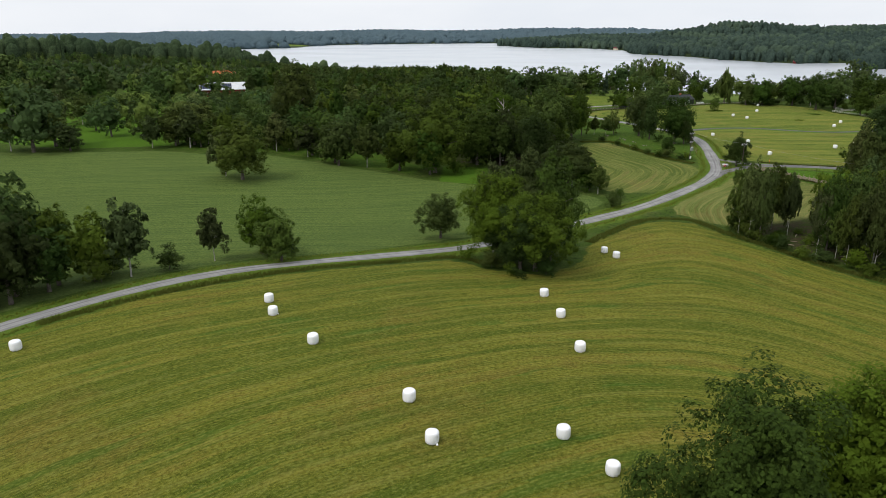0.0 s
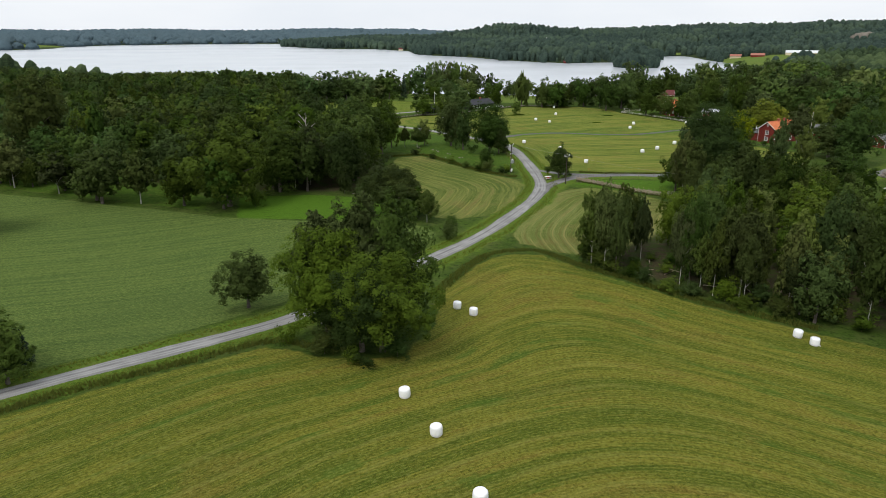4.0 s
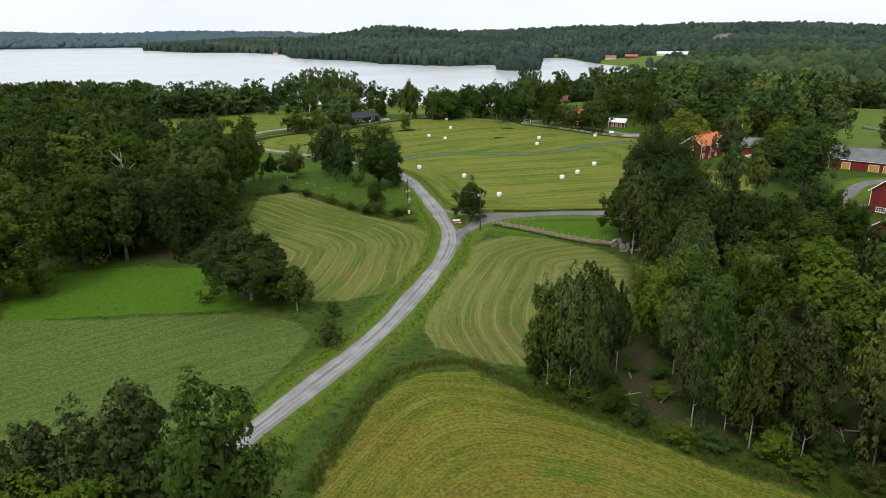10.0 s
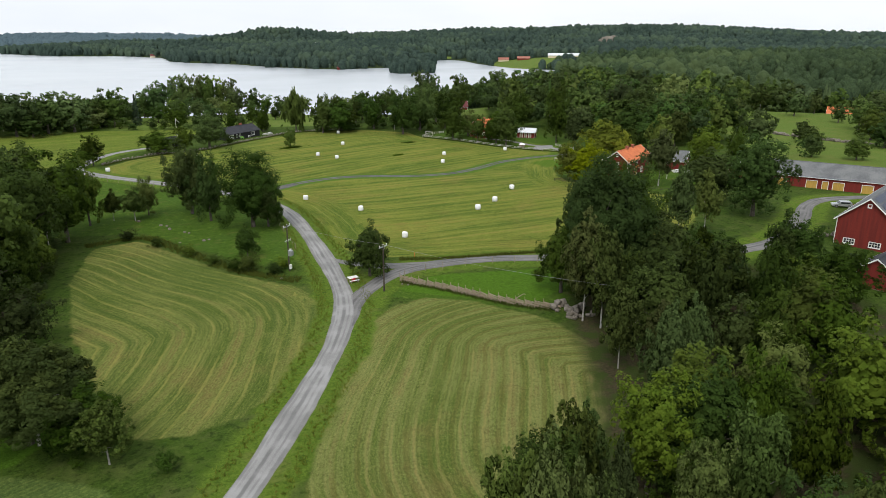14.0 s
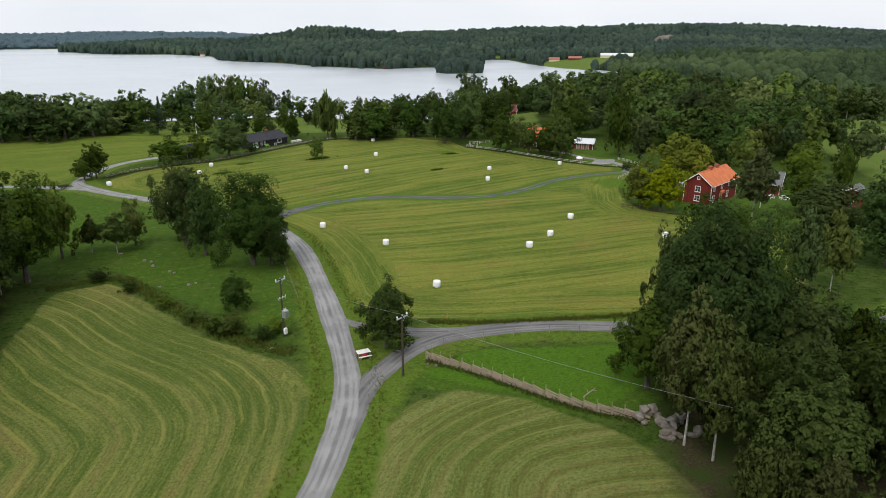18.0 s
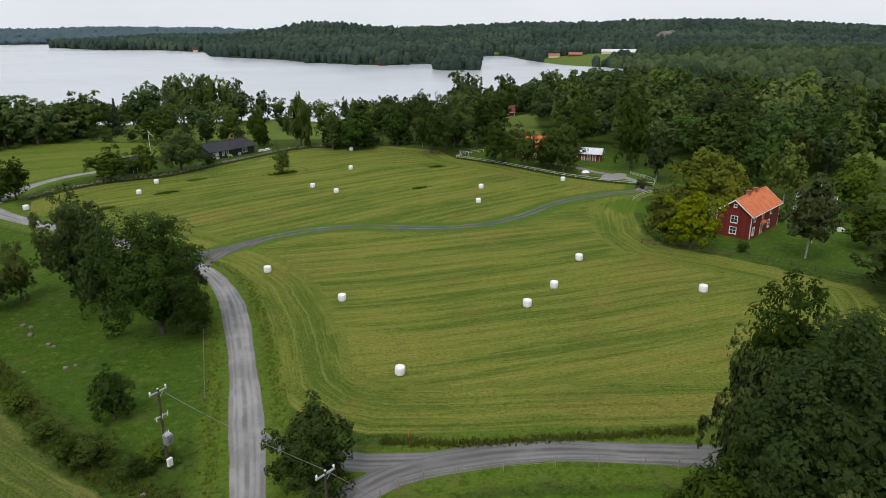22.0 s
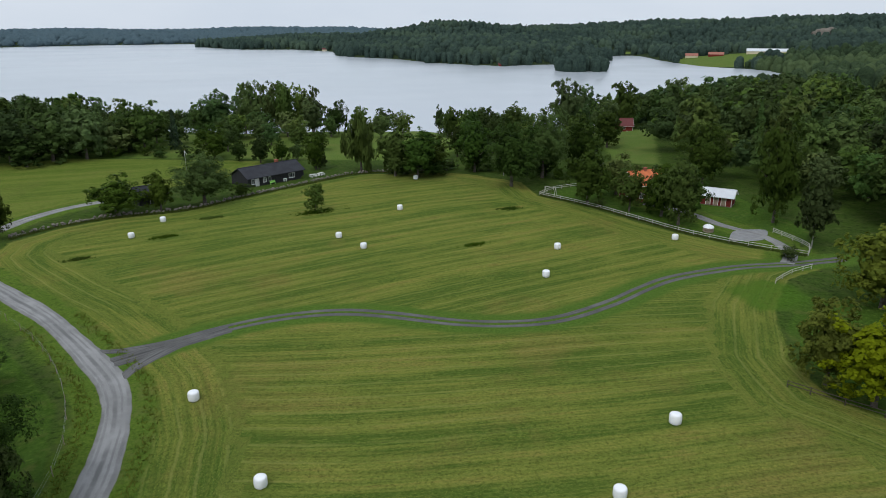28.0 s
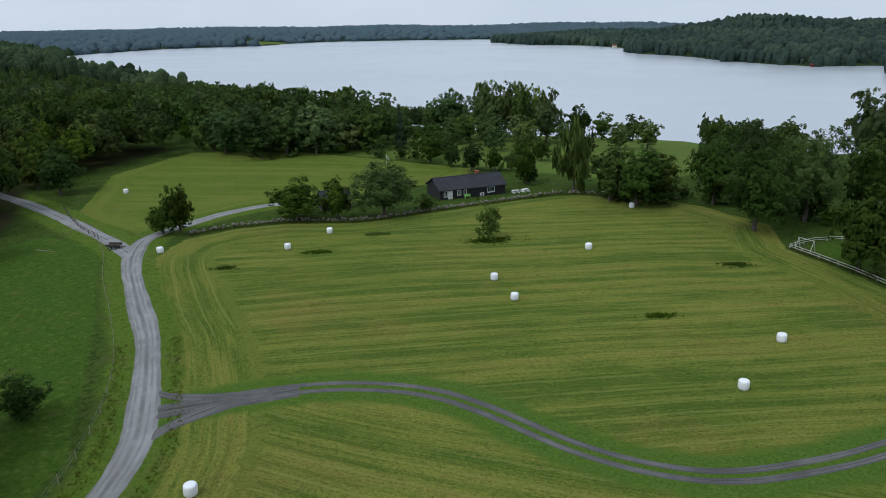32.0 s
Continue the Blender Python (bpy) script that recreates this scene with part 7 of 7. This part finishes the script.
post_fence("wire_fence", "wire fence on thin wooden posts beside the farm road", [(17.8, 213.2), (20.5, 215.2), (26, 215.6), (35, 214.9), (45.5, 211.8)], 3.2, 1.25, (0.5, 0.85, 1.15), M_WOOD, 0.045, wire=True)
M_PALE = plain("bleached_rail_wood", (0.42, 0.4, 0.36), (0.55, 0.53, 0.49), 1.5, 0.8)
post_fence("rail_fence", "low two-rail fence of bleached wood round the garden", [(61.5, 370.8), (71.1, 360.6), (79.5, 348.7), (85.2, 340.2), (92.3, 332.2), (103, 323.2)], 3.0, 1.0, (0.45, 0.88), M_PALE, 0.06, (0.05, 0.05))
post_fence("rail_fence", "short bleached rail fence beside the drive", [(103.0, 323.2), (105.5, 327.5), (105.2, 333), (104, 338.5)], 2.4, 1.05, (0.35, 0.65, 0.95), M_PALE, 0.06, (0.045, 0.05))
post_fence("rail_fence", "short bleached rail fence at the lawn corner", [(61.5, 370.8), (66, 377), (73, 381)], 2.4, 1.0, (0.45, 0.88), M_PALE, 0.06, (0.045, 0.05))
post_fence("rail_fence", "dark rail fence along the cow pasture road", [(-97, 349), (-86.5, 342.0), (-74.7, 335.2), (-66, 331.3)], 2.6, 1.15, (0.5, 1.0), M_POLE, 0.07, (0.05, 0.05))
post_fence("wire_fence", "wire fence on thin posts along the pasture", [(-61, 327), (-55.2, 322.8), (-44, 312.5), (-30.8, 301.8), (-19.5, 291.8), (-11.6, 282.5), (-5.2, 272), (-1.5, 262), (0.4, 248), (2.0, 235)], 4.0, 1.2, (0.6, 1.05), M_WOOD, 0.045, wire=True)
post_fence("rail_fence", "brown rail fence below the farmhouse garden", [(74, 274), (80.7, 267.2), (89.4, 259.6), (96, 251), (102, 243)], 2.8, 0.9, (0.4, 0.8), M_POLE, 0.06, (0.045, 0.05))
post_fence("rail_fence", "short bleached rail fence beside the track", [(99.7, 316.0), (95, 313.5), (90, 309)], 2.5, 0.95, (0.45, 0.85), M_PALE, 0.05, (0.045, 0.05))


def stone_mesh(seed, flat=0.75):
    rng = random.Random(seed)
    bm = bmesh.new()
    bmesh.ops.create_icosphere(bm, subdivisions=1, radius=1.0)
    for v in bm.verts:
        v.co *= rng.uniform(0.72, 1.12)
        v.co.z *= flat
    me = bpy.data.meshes.new("stone")
    bm.to_mesh(me)
    bm.free()
    me.materials.append(M_STONE)
    return me


STONES = [stone_mesh(s) for s in range(6)]
st_rng = random.Random(8)


def stone_wall(label, line, gap, size):
    w = tagged(new("dry_stone_wall"), label, "stone wall")
    for x, y in curve_through(line, gap):
        for k in range(2 if st_rng.random() < 0.6 else 1):
            s = st_rng.uniform(*size)
            part("stone", st_rng.choice(STONES), None, w).matrix_basis = pose(x + st_rng.uniform(-0.35, 0.35), y + st_rng.uniform(-0.35, 0.35), zat(x, y) + s * 0.35 + 0.35 * k, st_rng.uniform(-30, 30), st_rng.uniform(-30, 30), st_rng.uniform(0, 360)) @ Matrix.Scale(s, 4)


stone_wall("low mossy dry stone wall below the black house", [(-49.5, 339.5), (-44.2, 347.2), (-35.4, 354.3), (-21.2, 360), (-12.5, 370.6), (3.6, 390.6), (14.9, 401.5), (39.2, 403)], 0.75, (0.28, 0.5))
stone_wall("heap of large grey field stones at the fence end", [(36.8, 192.5), (38.5, 194), (39.2, 190.8), (41, 192), (38, 189.5), (41.5, 189)], 0.55, (0.4, 0.85))
stone_wall("dark stone retaining wall of the barn ramp", [(103.4, 208.5), (98.4, 209.4), (99.5, 212.5), (102.1, 215.2)], 0.55, (0.4, 0.6))
for x, y, s in ((-30, 265.8, 0.7), (-24.9, 261.1, 0.6), (-23.6, 260.2, 0.5), (-22.8, 257.5, 0.7), (-19.5, 253.8, 0.55), (-18.6, 253, 0.45), (-15.3, 246.4, 0.6), (-14.4, 246.9, 0.45), (-19.9, 246.4, 0.4), (-1.5, 219.5, 0.45), (18.5, 210.0, 0.35), (17.6, 210.6, 0.3), (-39, 198.5, 0.7), (-37.5, 197.6, 0.5), (-41.5, 197.2, 0.5)):
    ob = tagged(new("boulder"), "grey weathered boulder half sunk in grass", "boulder", "boulders")
    s *= 0.7
    ob.matrix_basis = pose(x, y, zat(x, y) + s * 0.2, 0, 0, st_rng.uniform(0, 360))
    part("rock", st_rng.choice(STONES), None, ob).matrix_basis = Matrix.Scale(s, 4)

cliff = tagged(new("rock_face"), "bare brown rock face on the far wooded hillside", "rock face")
cliff.matrix_basis = pose(815, 1600, zat(815, 1600) + 12)
for rx, ry, rz, rs in ((0, 0, 0, 1.0), (16, 4, 3, 0.8), (-15, 2, -3, 0.7)):
    part("rock", STONES[int(rs * 5)], None, cliff).matrix_basis = pose(rx, ry, rz) @ Matrix.Diagonal((17 * rs, 8 * rs, 15 * rs, 1))

# roadside stand for milk and post at the junction
stand = tagged(new("roadside_stand"), "small white-topped wooden roadside stand with a red box", "stand")
stand.matrix_basis = pose(10.0, 214.6, zat(10, 214.6), 0, 0, 14)
part("tabletop", boxes(*[(-0.85 + 0.29 * i, -0.55, 0.74, -0.58 + 0.29 * i, 0.55, 0.79) for i in range(6)]), M_WHITE, stand, "white planked top")
for lx in (-0.75, 0.75):
    for ly in (-0.45, 0.45):
        part("leg", boxes((lx - 0.05, ly - 0.05, -0.1, lx + 0.05, ly + 0.05, 0.738)), M_WOOD, stand)
part("bench_board", boxes((-0.85, -0.95, 0.38, 0.85, -0.7, 0.43)), M_WHITE, stand)
for lx in (-0.6, 0.6):
    part("bench_leg", boxes((lx - 0.05, -0.9, -0.1, lx + 0.05, -0.56, 0.378)), M_WOOD, stand)
crate = part("box", boxes((-0.35, -0.62, 0.15, 0.25, -0.2, 0.7), bev=0.02), M_RED, stand, "red box")
part("lid", boxes((-0.37, -0.64, 0.702, 0.27, -0.18, 0.735)), M_RED, crate)


def flagpole(x, y, h, label, cloth=None, words="pale pennant hanging in folds"):
    f = tagged(new("flagpole"), label, "flagpole", "flagpoles")
    f.matrix_basis = pose(x, y, zat(x, y), 0, 0, st_rng.uniform(0, 360))
    part("pole", rod((0, 0, -0.3), (0, 0, h), 0.08, 9, 0.045), M_WHITE, f, "white pole")
    bm = bmesh.new()
    bmesh.ops.create_icosphere(bm, subdivisions=2, radius=0.09)
    part("knob", bm, M_YDOOR, f).location = (0, 0, h + 0.07)
    bm = bmesh.new()
    rows = []
    for i in range(9):
        u = i / 8
        wob = 0.12 * math.sin(u * 9)
        rows.append([bm.verts.new((0.06 + u * 1.2, wob, h - 0.15 - u * 1.6)), bm.verts.new((0.06 + u * 1.2, wob + 0.02, h - 0.55 - u * 1.35))])
    for a, b in zip(rows, rows[1:]):
        bm.faces.new((a[0], b[0], b[1], a[1]))
    bmesh.ops.solidify(bm, geom=bm.faces[:], thickness=0.015)
    part("pennant", bm, cloth or M_CLOTH, f, words)


flagpole(104.8, 268.0, 11.5, "white flagpole with a hanging blue pennant by the farmhouse", M_BLUECLOTH, "blue and yellow pennant hanging in folds")
flagpole(-32.0, 392.5, 8.5, "white flagpole with a yellow and white pennant")
flagpole(110.0, 505.0, 11.0, "white flagpole by the lake house")

# parked trailer at the road fork
tr = tagged(new("farm_trailer"), "small dark flatbed farm trailer parked by the road", "trailer")
tr.matrix_basis = pose(-57.3, 327.2, zat(-57.3, 327.2), 0, 0, 20)
part("bed", boxes((-1.3, -0.75, 0.6, 1.3, 0.75, 0.72), (-1.3, -0.75, 0.722, 1.3, -0.7, 1.0), (-1.3, 0.7, 0.722, 1.3, 0.75, 1.0)), M_POLE, tr)
for sx in (-0.4, 0.4):
    for sy in (-0.8, 0.8):
        wh = part("wheel", rod((sx, sy - 0.09, 0.33), (sx, sy + 0.09, 0.33), 0.33, 14), M_RUBBER, tr)
        part("rim", rod((sx, sy - 0.1, 0.33), (sx, sy + 0.1, 0.33), 0.17, 10), M_STEEL, wh)
part("drawbar", boxes((1.3, -0.05, 0.45, 2.3, 0.05, 0.55)), M_POLE, tr)
part("support", boxes((2.15, -0.04, -0.05, 2.22, 0.04, 0.448)), M_STEEL, tr)

# log stack under a white sheet
logs = tagged(new("log_stack"), "round stack of firewood under a white tarpaulin", "firewood stack")
logs.matrix_basis = pose(91.3, 340.0, zat(91.3, 340), 0, 0, 30)
log_rng = random.Random(5)
for i in range(46):
    a, ly = 6.2832 * (i % 23) / 23, i // 23
    part("log", rod((0.55 * math.cos(a), 0.55 * math.sin(a), 0.22 + 0.42 * ly), (1.05 * math.cos(a), 1.05 * math.sin(a), 0.2 + 0.42 * ly + log_rng.uniform(-0.05, 0.05)), 0.17, 7), M_WOOD, logs)
bm = bmesh.new()
bmesh.ops.create_uvsphere(bm, u_segments=18, v_segments=9, radius=1.15)
bmesh.ops.delete(bm, geom=[v for v in bm.verts if v.co.z < -0.05], context="VERTS")
for v in bm.verts:
    v.co.z *= 0.62 + 0.06 * math.sin(5 * math.atan2(v.co.y, v.co.x))
part("tarpaulin", bm, M_WRAP, logs, "white tarpaulin dome").location = (0, 0, 0.82)

# garden things
sw = tagged(new("swing_set"), "bare wooden swing frame on the lawn", "swing")
sw.matrix_basis = pose(64.0, 370.5, zat(64, 370.5), 0, 0, -35)
for sx in (-1.4, 1.4):
    for sy in (-0.9, 0.9):
        part("leg", rod((sx, sy, -0.1), (sx, 0, 2.2), 0.06, 7), M_PALE, sw)
part("crossbar", rod((-1.6, 0, 2.2), (1.6, 0, 2.2), 0.06, 7), M_PALE, sw)
seat = part("seat", boxes((-0.3, -0.12, 0.5, 0.3, 0.12, 0.55)), M_RUBBER, sw)
for sx in (-0.26, 0.26):
    part("rope", rod((sx, 0, 0.55), (sx, 0, 2.18), 0.012, 5), M_WIRE, seat)


def garden_table(x, y, turn):
    t = tagged(new("garden_table"), "white garden table with two benches", "table", "garden tables")
    t.matrix_basis = pose(x, y, zat(x, y), 0, 0, turn)
    part("tabletop", boxes((-0.9, -0.45, 0.72, 0.9, 0.45, 0.76), bev=0.01), M_WHITE, t)
    for lx in (-0.75, 0.75):
        part("trestle", boxes((lx - 0.04, -0.4, -0.1, lx + 0.04, 0.4, 0.718)), M_WHITE, t)
    for sy in (-0.85, 0.85):
        b = part("bench", boxes((-0.9, sy - 0.16, 0.42, 0.9, sy + 0.16, 0.46)), M_WHITE, t)
        part("bench_leg", boxes((-0.7, sy - 0.12, -0.1, -0.62, sy + 0.12, 0.418), (0.62, sy - 0.12, -0.1, 0.7, sy + 0.12, 0.418)), M_WHITE, b)


garden_table(1.6, 396.6, 40)
garden_table(3.4, 398.8, 60)
garden_table(113.5, 276.5, 10)
garden_table(116.0, 274.5, 70)
M_LIME = plain("lime_green_paint", (0.28, 0.55, 0.12), (0.22, 0.45, 0.1), 1.5, 0.5)
bench = tagged(new("garden_bench"), "lime green garden bench against the black house", "bench")
bench.matrix_basis = pose(-7.6, 387.2, zat(-7.6, 387.2) + 0.1, 0, 0, 45.5)
part("seat", boxes((-0.8, -0.25, 0.4, 0.8, 0.2, 0.45)), M_LIME, bench)
part("backrest", boxes((-0.8, 0.2, 0.452, 0.8, 0.25, 0.9)), M_LIME, bench)
for lx in (-0.7, 0.7):
    part("leg", boxes((lx - 0.04, -0.22, -0.3, lx + 0.04, 0.2, 0.398)), M_LIME, bench)
pump = tagged(new("heat_pump"), "white outdoor heat pump unit against the black house", "heat pump")
pump.matrix_basis = pose(-4.9, 390.1, zat(-4.9, 390.1) + 0.1, 0, 0, 45.5)
part("case", boxes((-0.45, -0.18, 0.2, 0.45, 0.18, 0.85), bev=0.03), M_WHITE, pump)
part("fan_grille", rod((-0.1, -0.19, 0.52), (-0.1, -0.2, 0.52), 0.26, 16), M_RUBBER, pump)
part("stand", boxes((-0.4, -0.15, -0.3, -0.34, 0.15, 0.198), (0.34, -0.15, -0.3, 0.4, 0.15, 0.198)), M_STEEL, pump)

pad = bmesh.new()
pv = []
for i in range(22):
    a = 6.2832 * i / 22
    r = 1 / (abs(math.cos(a)) ** 4 + abs(math.sin(a)) ** 4) ** 0.25
    x, y = 98.4 + 4.2 * r * math.cos(a) * 0.9 + 2.2 * r * math.sin(a), 337.0 + 4.0 * r * math.sin(a)
    pv.append(pad.verts.new((x, y, zat(x, y) + 0.06)))
pad.faces.new(pv)
bmesh.ops.triangulate(pad, faces=pad.faces[:])
pm = bpy.data.meshes.new("parking_pad")
pad.to_mesh(pm)
pad.free()
pm.materials.append(plain("fine_grey_gravel", (0.2, 0.2, 0.2), (0.28, 0.28, 0.28), 0.8, 0.95, bumps=0.02, fine=20))
tagged(new("parking_pad", pm), "grey gravel parking pad by the cottage", "parking", kind="structure")


def parked_car(x, y, turn):
    c = tagged(new("car"), "silver estate car parked by the barn", "car")
    c.matrix_basis = pose(x, y, zat(x, y), 0, 0, turn)
    bm = prism([(-2.1, 0.35), (2.1, 0.35), (2.15, 0.7), (1.9, 0.88), (1.05, 0.95), (0.45, 1.42), (-1.6, 1.45), (-2.05, 0.95)], -0.85, 0.85)
    bmesh.ops.bevel(bm, geom=bm.edges[:], offset=0.07, segments=2, affect="EDGES")
    part("body", bm, M_CARPAINT, c)
    part("side_windows", boxes((-1.5, -0.862, 1.0, 0.45, 0.862, 1.34)), M_GLASS, c)
    part("windscreen", prism([(0.56, 1.36), (1.04, 0.99), (1.06, 1.01), (0.58, 1.38)], -0.7, 0.7), M_GLASS, c)
    for sx in (-1.3, 1.3):
        for sy in (-0.8, 0.8):
            w = part("wheel", rod((sx, sy - 0.1, 0.32), (sx, sy + 0.1, 0.32), 0.32, 14), M_RUBBER, c)
            part("rim", rod((sx, sy - 0.11, 0.32), (sx, sy + 0.11, 0.32), 0.2, 10), M_STEEL, w)
    for sy in (-0.6, 0.6):
        part("headlight", boxes((2.08, sy - 0.17, 0.66, 2.17, sy + 0.17, 0.8)), M_WHITE, c)
        part("tail_light", boxes((-2.12, sy - 0.15, 0.8, -2.03, sy + 0.15, 0.95)), M_RED, c)


parked_car(124.5, 228.2, 150)

# a dead oak, bare and grey
def bare_tree(x, y, h):
    ob = tagged(new("dead_tree"), "bare grey dead tree standing at the wood edge", "dead tree")
    ob.matrix_basis = pose(x, y, zat(x, y))
    rng = random.Random(6)
    bm = bmesh.new()
    tube(bm, (0, 0, -0.4), (0.2, 0, h * 0.5), 0.3, 0.2)
    tube(bm, (0.2, 0, h * 0.5), (0.1, 0.2, h), 0.2, 0.03)
    part("trunk", bm, M_STEM, ob)
    for k in range(11):
        bm = bmesh.new()
        a, z0 = rng.uniform(0, 6.28), h * rng.uniform(0.45, 0.9)
        p, d = Vector((0.15, 0.1, z0)), Vector((math.cos(a), math.sin(a), 0.9)).normalized()
        r = 0.1
        for s in range(3):
            q = p + d * rng.uniform(0.8, 1.4)
            tube(bm, p, q, r, r * 0.6, 5)
            tube(bm, q, q + Vector((rng.uniform(-1, 1), rng.uniform(-1, 1), rng.uniform(0.2, 1.0))), r * 0.5, 0.01, 4)
            p, r = q, r * 0.6
            d = (d + Vector((rng.uniform(-0.4, 0.4), rng.uniform(-0.4, 0.4), 0.1))).normalized()
        part("branch", bm, M_STEM, ob)


M_STEM = plain("bleached_dead_wood", (0.3, 0.27, 0.24), (0.42, 0.39, 0.35), 1.5, 0.9)
bare_tree(-56.5, 211.0, 19.0)


# tall unmown grass along ditches, walls and road edges
def tall_grass(name, label, spots, height, seed):
    rng = np.random.default_rng(seed)
    p = np.array(spots)
    n, k = len(p), 6
    base = np.repeat(p, k, 0) + rng.normal(size=(n * k, 2)) * 0.16
    z = land(base[:, 0], base[:, 1])
    a = rng.uniform(0, 6.2832, n * k)
    wdt = rng.uniform(0.04, 0.12, n * k)
    h = rng.uniform(*height, n * k)
    lean = rng.normal(size=(n * k, 2)) * 0.16
    u = np.stack([np.cos(a) * wdt, np.sin(a) * wdt], 1)
    V = np.stack([np.column_stack([base - u, z - 0.05]), np.column_stack([base + u, z - 0.05]), np.column_stack([base + lean + u * 0.3, z + h])], 1).reshape(-1, 3)
    me = bpy.data.meshes.new(name)
    me.from_pydata(V.tolist(), [], np.arange(len(V)).reshape(-1, 3).tolist())
    me.materials.append(M_WEED if name == "weed_patch" else M_TALL)
    return tagged(new(name, me), label, "grass", kind="stuff")


def beside(line, offset, spread, step, seed):
    """Spots along a line, set off to one side."""
    rng = random.Random(seed)
    pts = curve_through(line, step)
    out = []
    for (xa, ya), (xb, yb) in zip(pts, pts[1:]):
        d = math.hypot(xb - xa, yb - ya) or 1
        o = offset + rng.uniform(-spread, spread)
        out.append((xa - (yb - ya) / d * o, ya + (xb - xa) / d * o))
    return out


road_bit = MAIN_ROAD[2:26]
spots = []
for i in range(3):
    spots += beside(road_bit, 3.0 + 0.45 * i, 0.5, 0.7, 90 + i) + beside(road_bit, -3.0 - 0.45 * i, 0.5, 0.7, 190 + i)
tall_grass("verge_grass", "tall uncut grass along the gravel road", spots, (0.12, 0.35), 1)
spots = []
for i in range(5):
    spots += beside([(20, 222.6), (28, 220.3), (38, 218.6), (50, 216.6)], 0.2 * i - 0.4, 0.3, 0.35, 60 + i)
    spots += beside([(-37, 248), (-28, 251), (-20, 240.5), (-11, 227.5), (-4, 220.5), (1, 217)], 1.6 * 0.3 * i, 0.5, 0.4, 70 + i)
    spots += beside([(-15.5, 126), (-12.3, 136.5), (-7.7, 146.5), (-2.9, 149.8), (2.4, 149), (8.4, 141), (16.4, 132.6), (24, 124.3), (37, 114.5)], 0.35 * i, 0.4, 0.4, 80 + i)
    spots += beside([(-72, 55), (-66, 68), (-55, 85), (-43, 97.6), (-36, 104.5), (-31, 103)], 0.3 * i, 0.35, 0.4, 85 + i)
tall_grass("ditch_grass", "tall dark grass and weeds along ditches and field edges", spots, (0.2, 0.55), 2)
spots = []
for i in range(4):
    spots += beside([(-49.5, 338.5), (-44.2, 346), (-35.4, 353), (-21.2, 358.8), (-12.5, 369.4), (3.6, 389.4), (14.9, 400.3), (39, 401.8)], -0.3 * i, 0.4, 0.5, 40 + i)
    spots += beside([(61.5, 370.2), (71.1, 360), (79.5, 348.1), (85.2, 339.6), (92.3, 331.6), (102.6, 322.8)], 0.25 * i, 0.3, 0.5, 50 + i)
    spots += beside([(17.6, 211.3), (23.4, 205.5), (27.9, 200.2), (32.1, 195.6), (36.3, 192.6)], 0.25 * i, 0.3, 0.4, 55 + i)
tall_grass("wall_grass", "uncut grass along the stone wall and fences", spots, (0.2, 0.6), 3)
patch_rng = random.Random(14)
for x, y, r in ((-13.0, 351.0, 1.7), (-18.3, 337.0, 1.6), (-29.0, 324.5, 1.3), (42.5, 329.5, 1.5), (52.5, 357.0, 1.7), (8.9, 354.0, 3.0)):
    pts = []
    for _ in range(int(75 * r)):
        u, v = patch_rng.gauss(0, 0.75) * r, patch_rng.gauss(0, 0.32) * r
        pts.append((x + u * 0.88 - v * 0.47, y + u * 0.47 + v * 0.88))
    tall_grass("weed_patch", "patch of dark uncut weeds in the mown meadow", pts, (0.15, 0.4), int(r * 10))
stone_wall("low grey stone wall across the far glade", [(203, 342), (206, 330), (211, 316), (216, 305)], 0.8, (0.6, 1.0))


def marker_post(x, y):
    m = tagged(new("marker_post"), "slim orange marker post beside the ditch", "marker post", "marker posts")
    m.matrix_basis = pose(x, y, zat(x, y), 2, 3, 0)
    part("post", rod((0, 0, -0.2), (0, 0, 1.1), 0.045, 8, 0.04), M_ORANGE, m)
    part("cap", rod((0, 0, 1.1), (0, 0, 1.14), 0.055, 8, 0.03), M_ORANGE, m)


M_ORANGE = plain("orange_plastic", (0.7, 0.16, 0.03), (0.55, 0.12, 0.03), 2.0, 0.5)
marker_post(22.5, 222.3)


def fallen_branch(x, y, turn, long):
    b = tagged(new("fallen_branch"), "bare bleached branch lying in the grass", "branch", "fallen branches")
    b.matrix_basis = pose(x, y, zat(x, y), 0, 0, turn)
    part("limb", rod((0, 0, 0.1), (long, 0.1, 0.12), 0.09, 7, 0.04), M_WOOD, b)
    part("twig", rod((long * 0.4, 0.05, 0.12), (long * 0.62, 0.6, 0.3), 0.04, 5, 0.015), M_WOOD, b)
    part("twig", rod((long * 0.65, 0.05, 0.12), (long * 0.85, -0.45, 0.22), 0.035, 5, 0.012), M_WOOD, b)


fallen_branch(33, 198.6, 35, 2.6)
fallen_branch(-72, 322, 5, 4.5)
for bx, by, turn, ln in ((22, 137, 40, 3.5), (27, 132, -20, 4.2), (33, 128, 70, 3.0), (19, 142, 100, 3.2), (40, 123, 15, 4.0), (31, 134, 130, 3.4), (18, 139, 10, 3.0), (21, 143, 75, 2.6), (20, 136.5, 150, 3.6), (23.5, 140, -50, 2.8), (37, 127, 60, 3.2), (38.5, 129, -15, 3.8)):
    fallen_branch(bx, by, turn, ln)
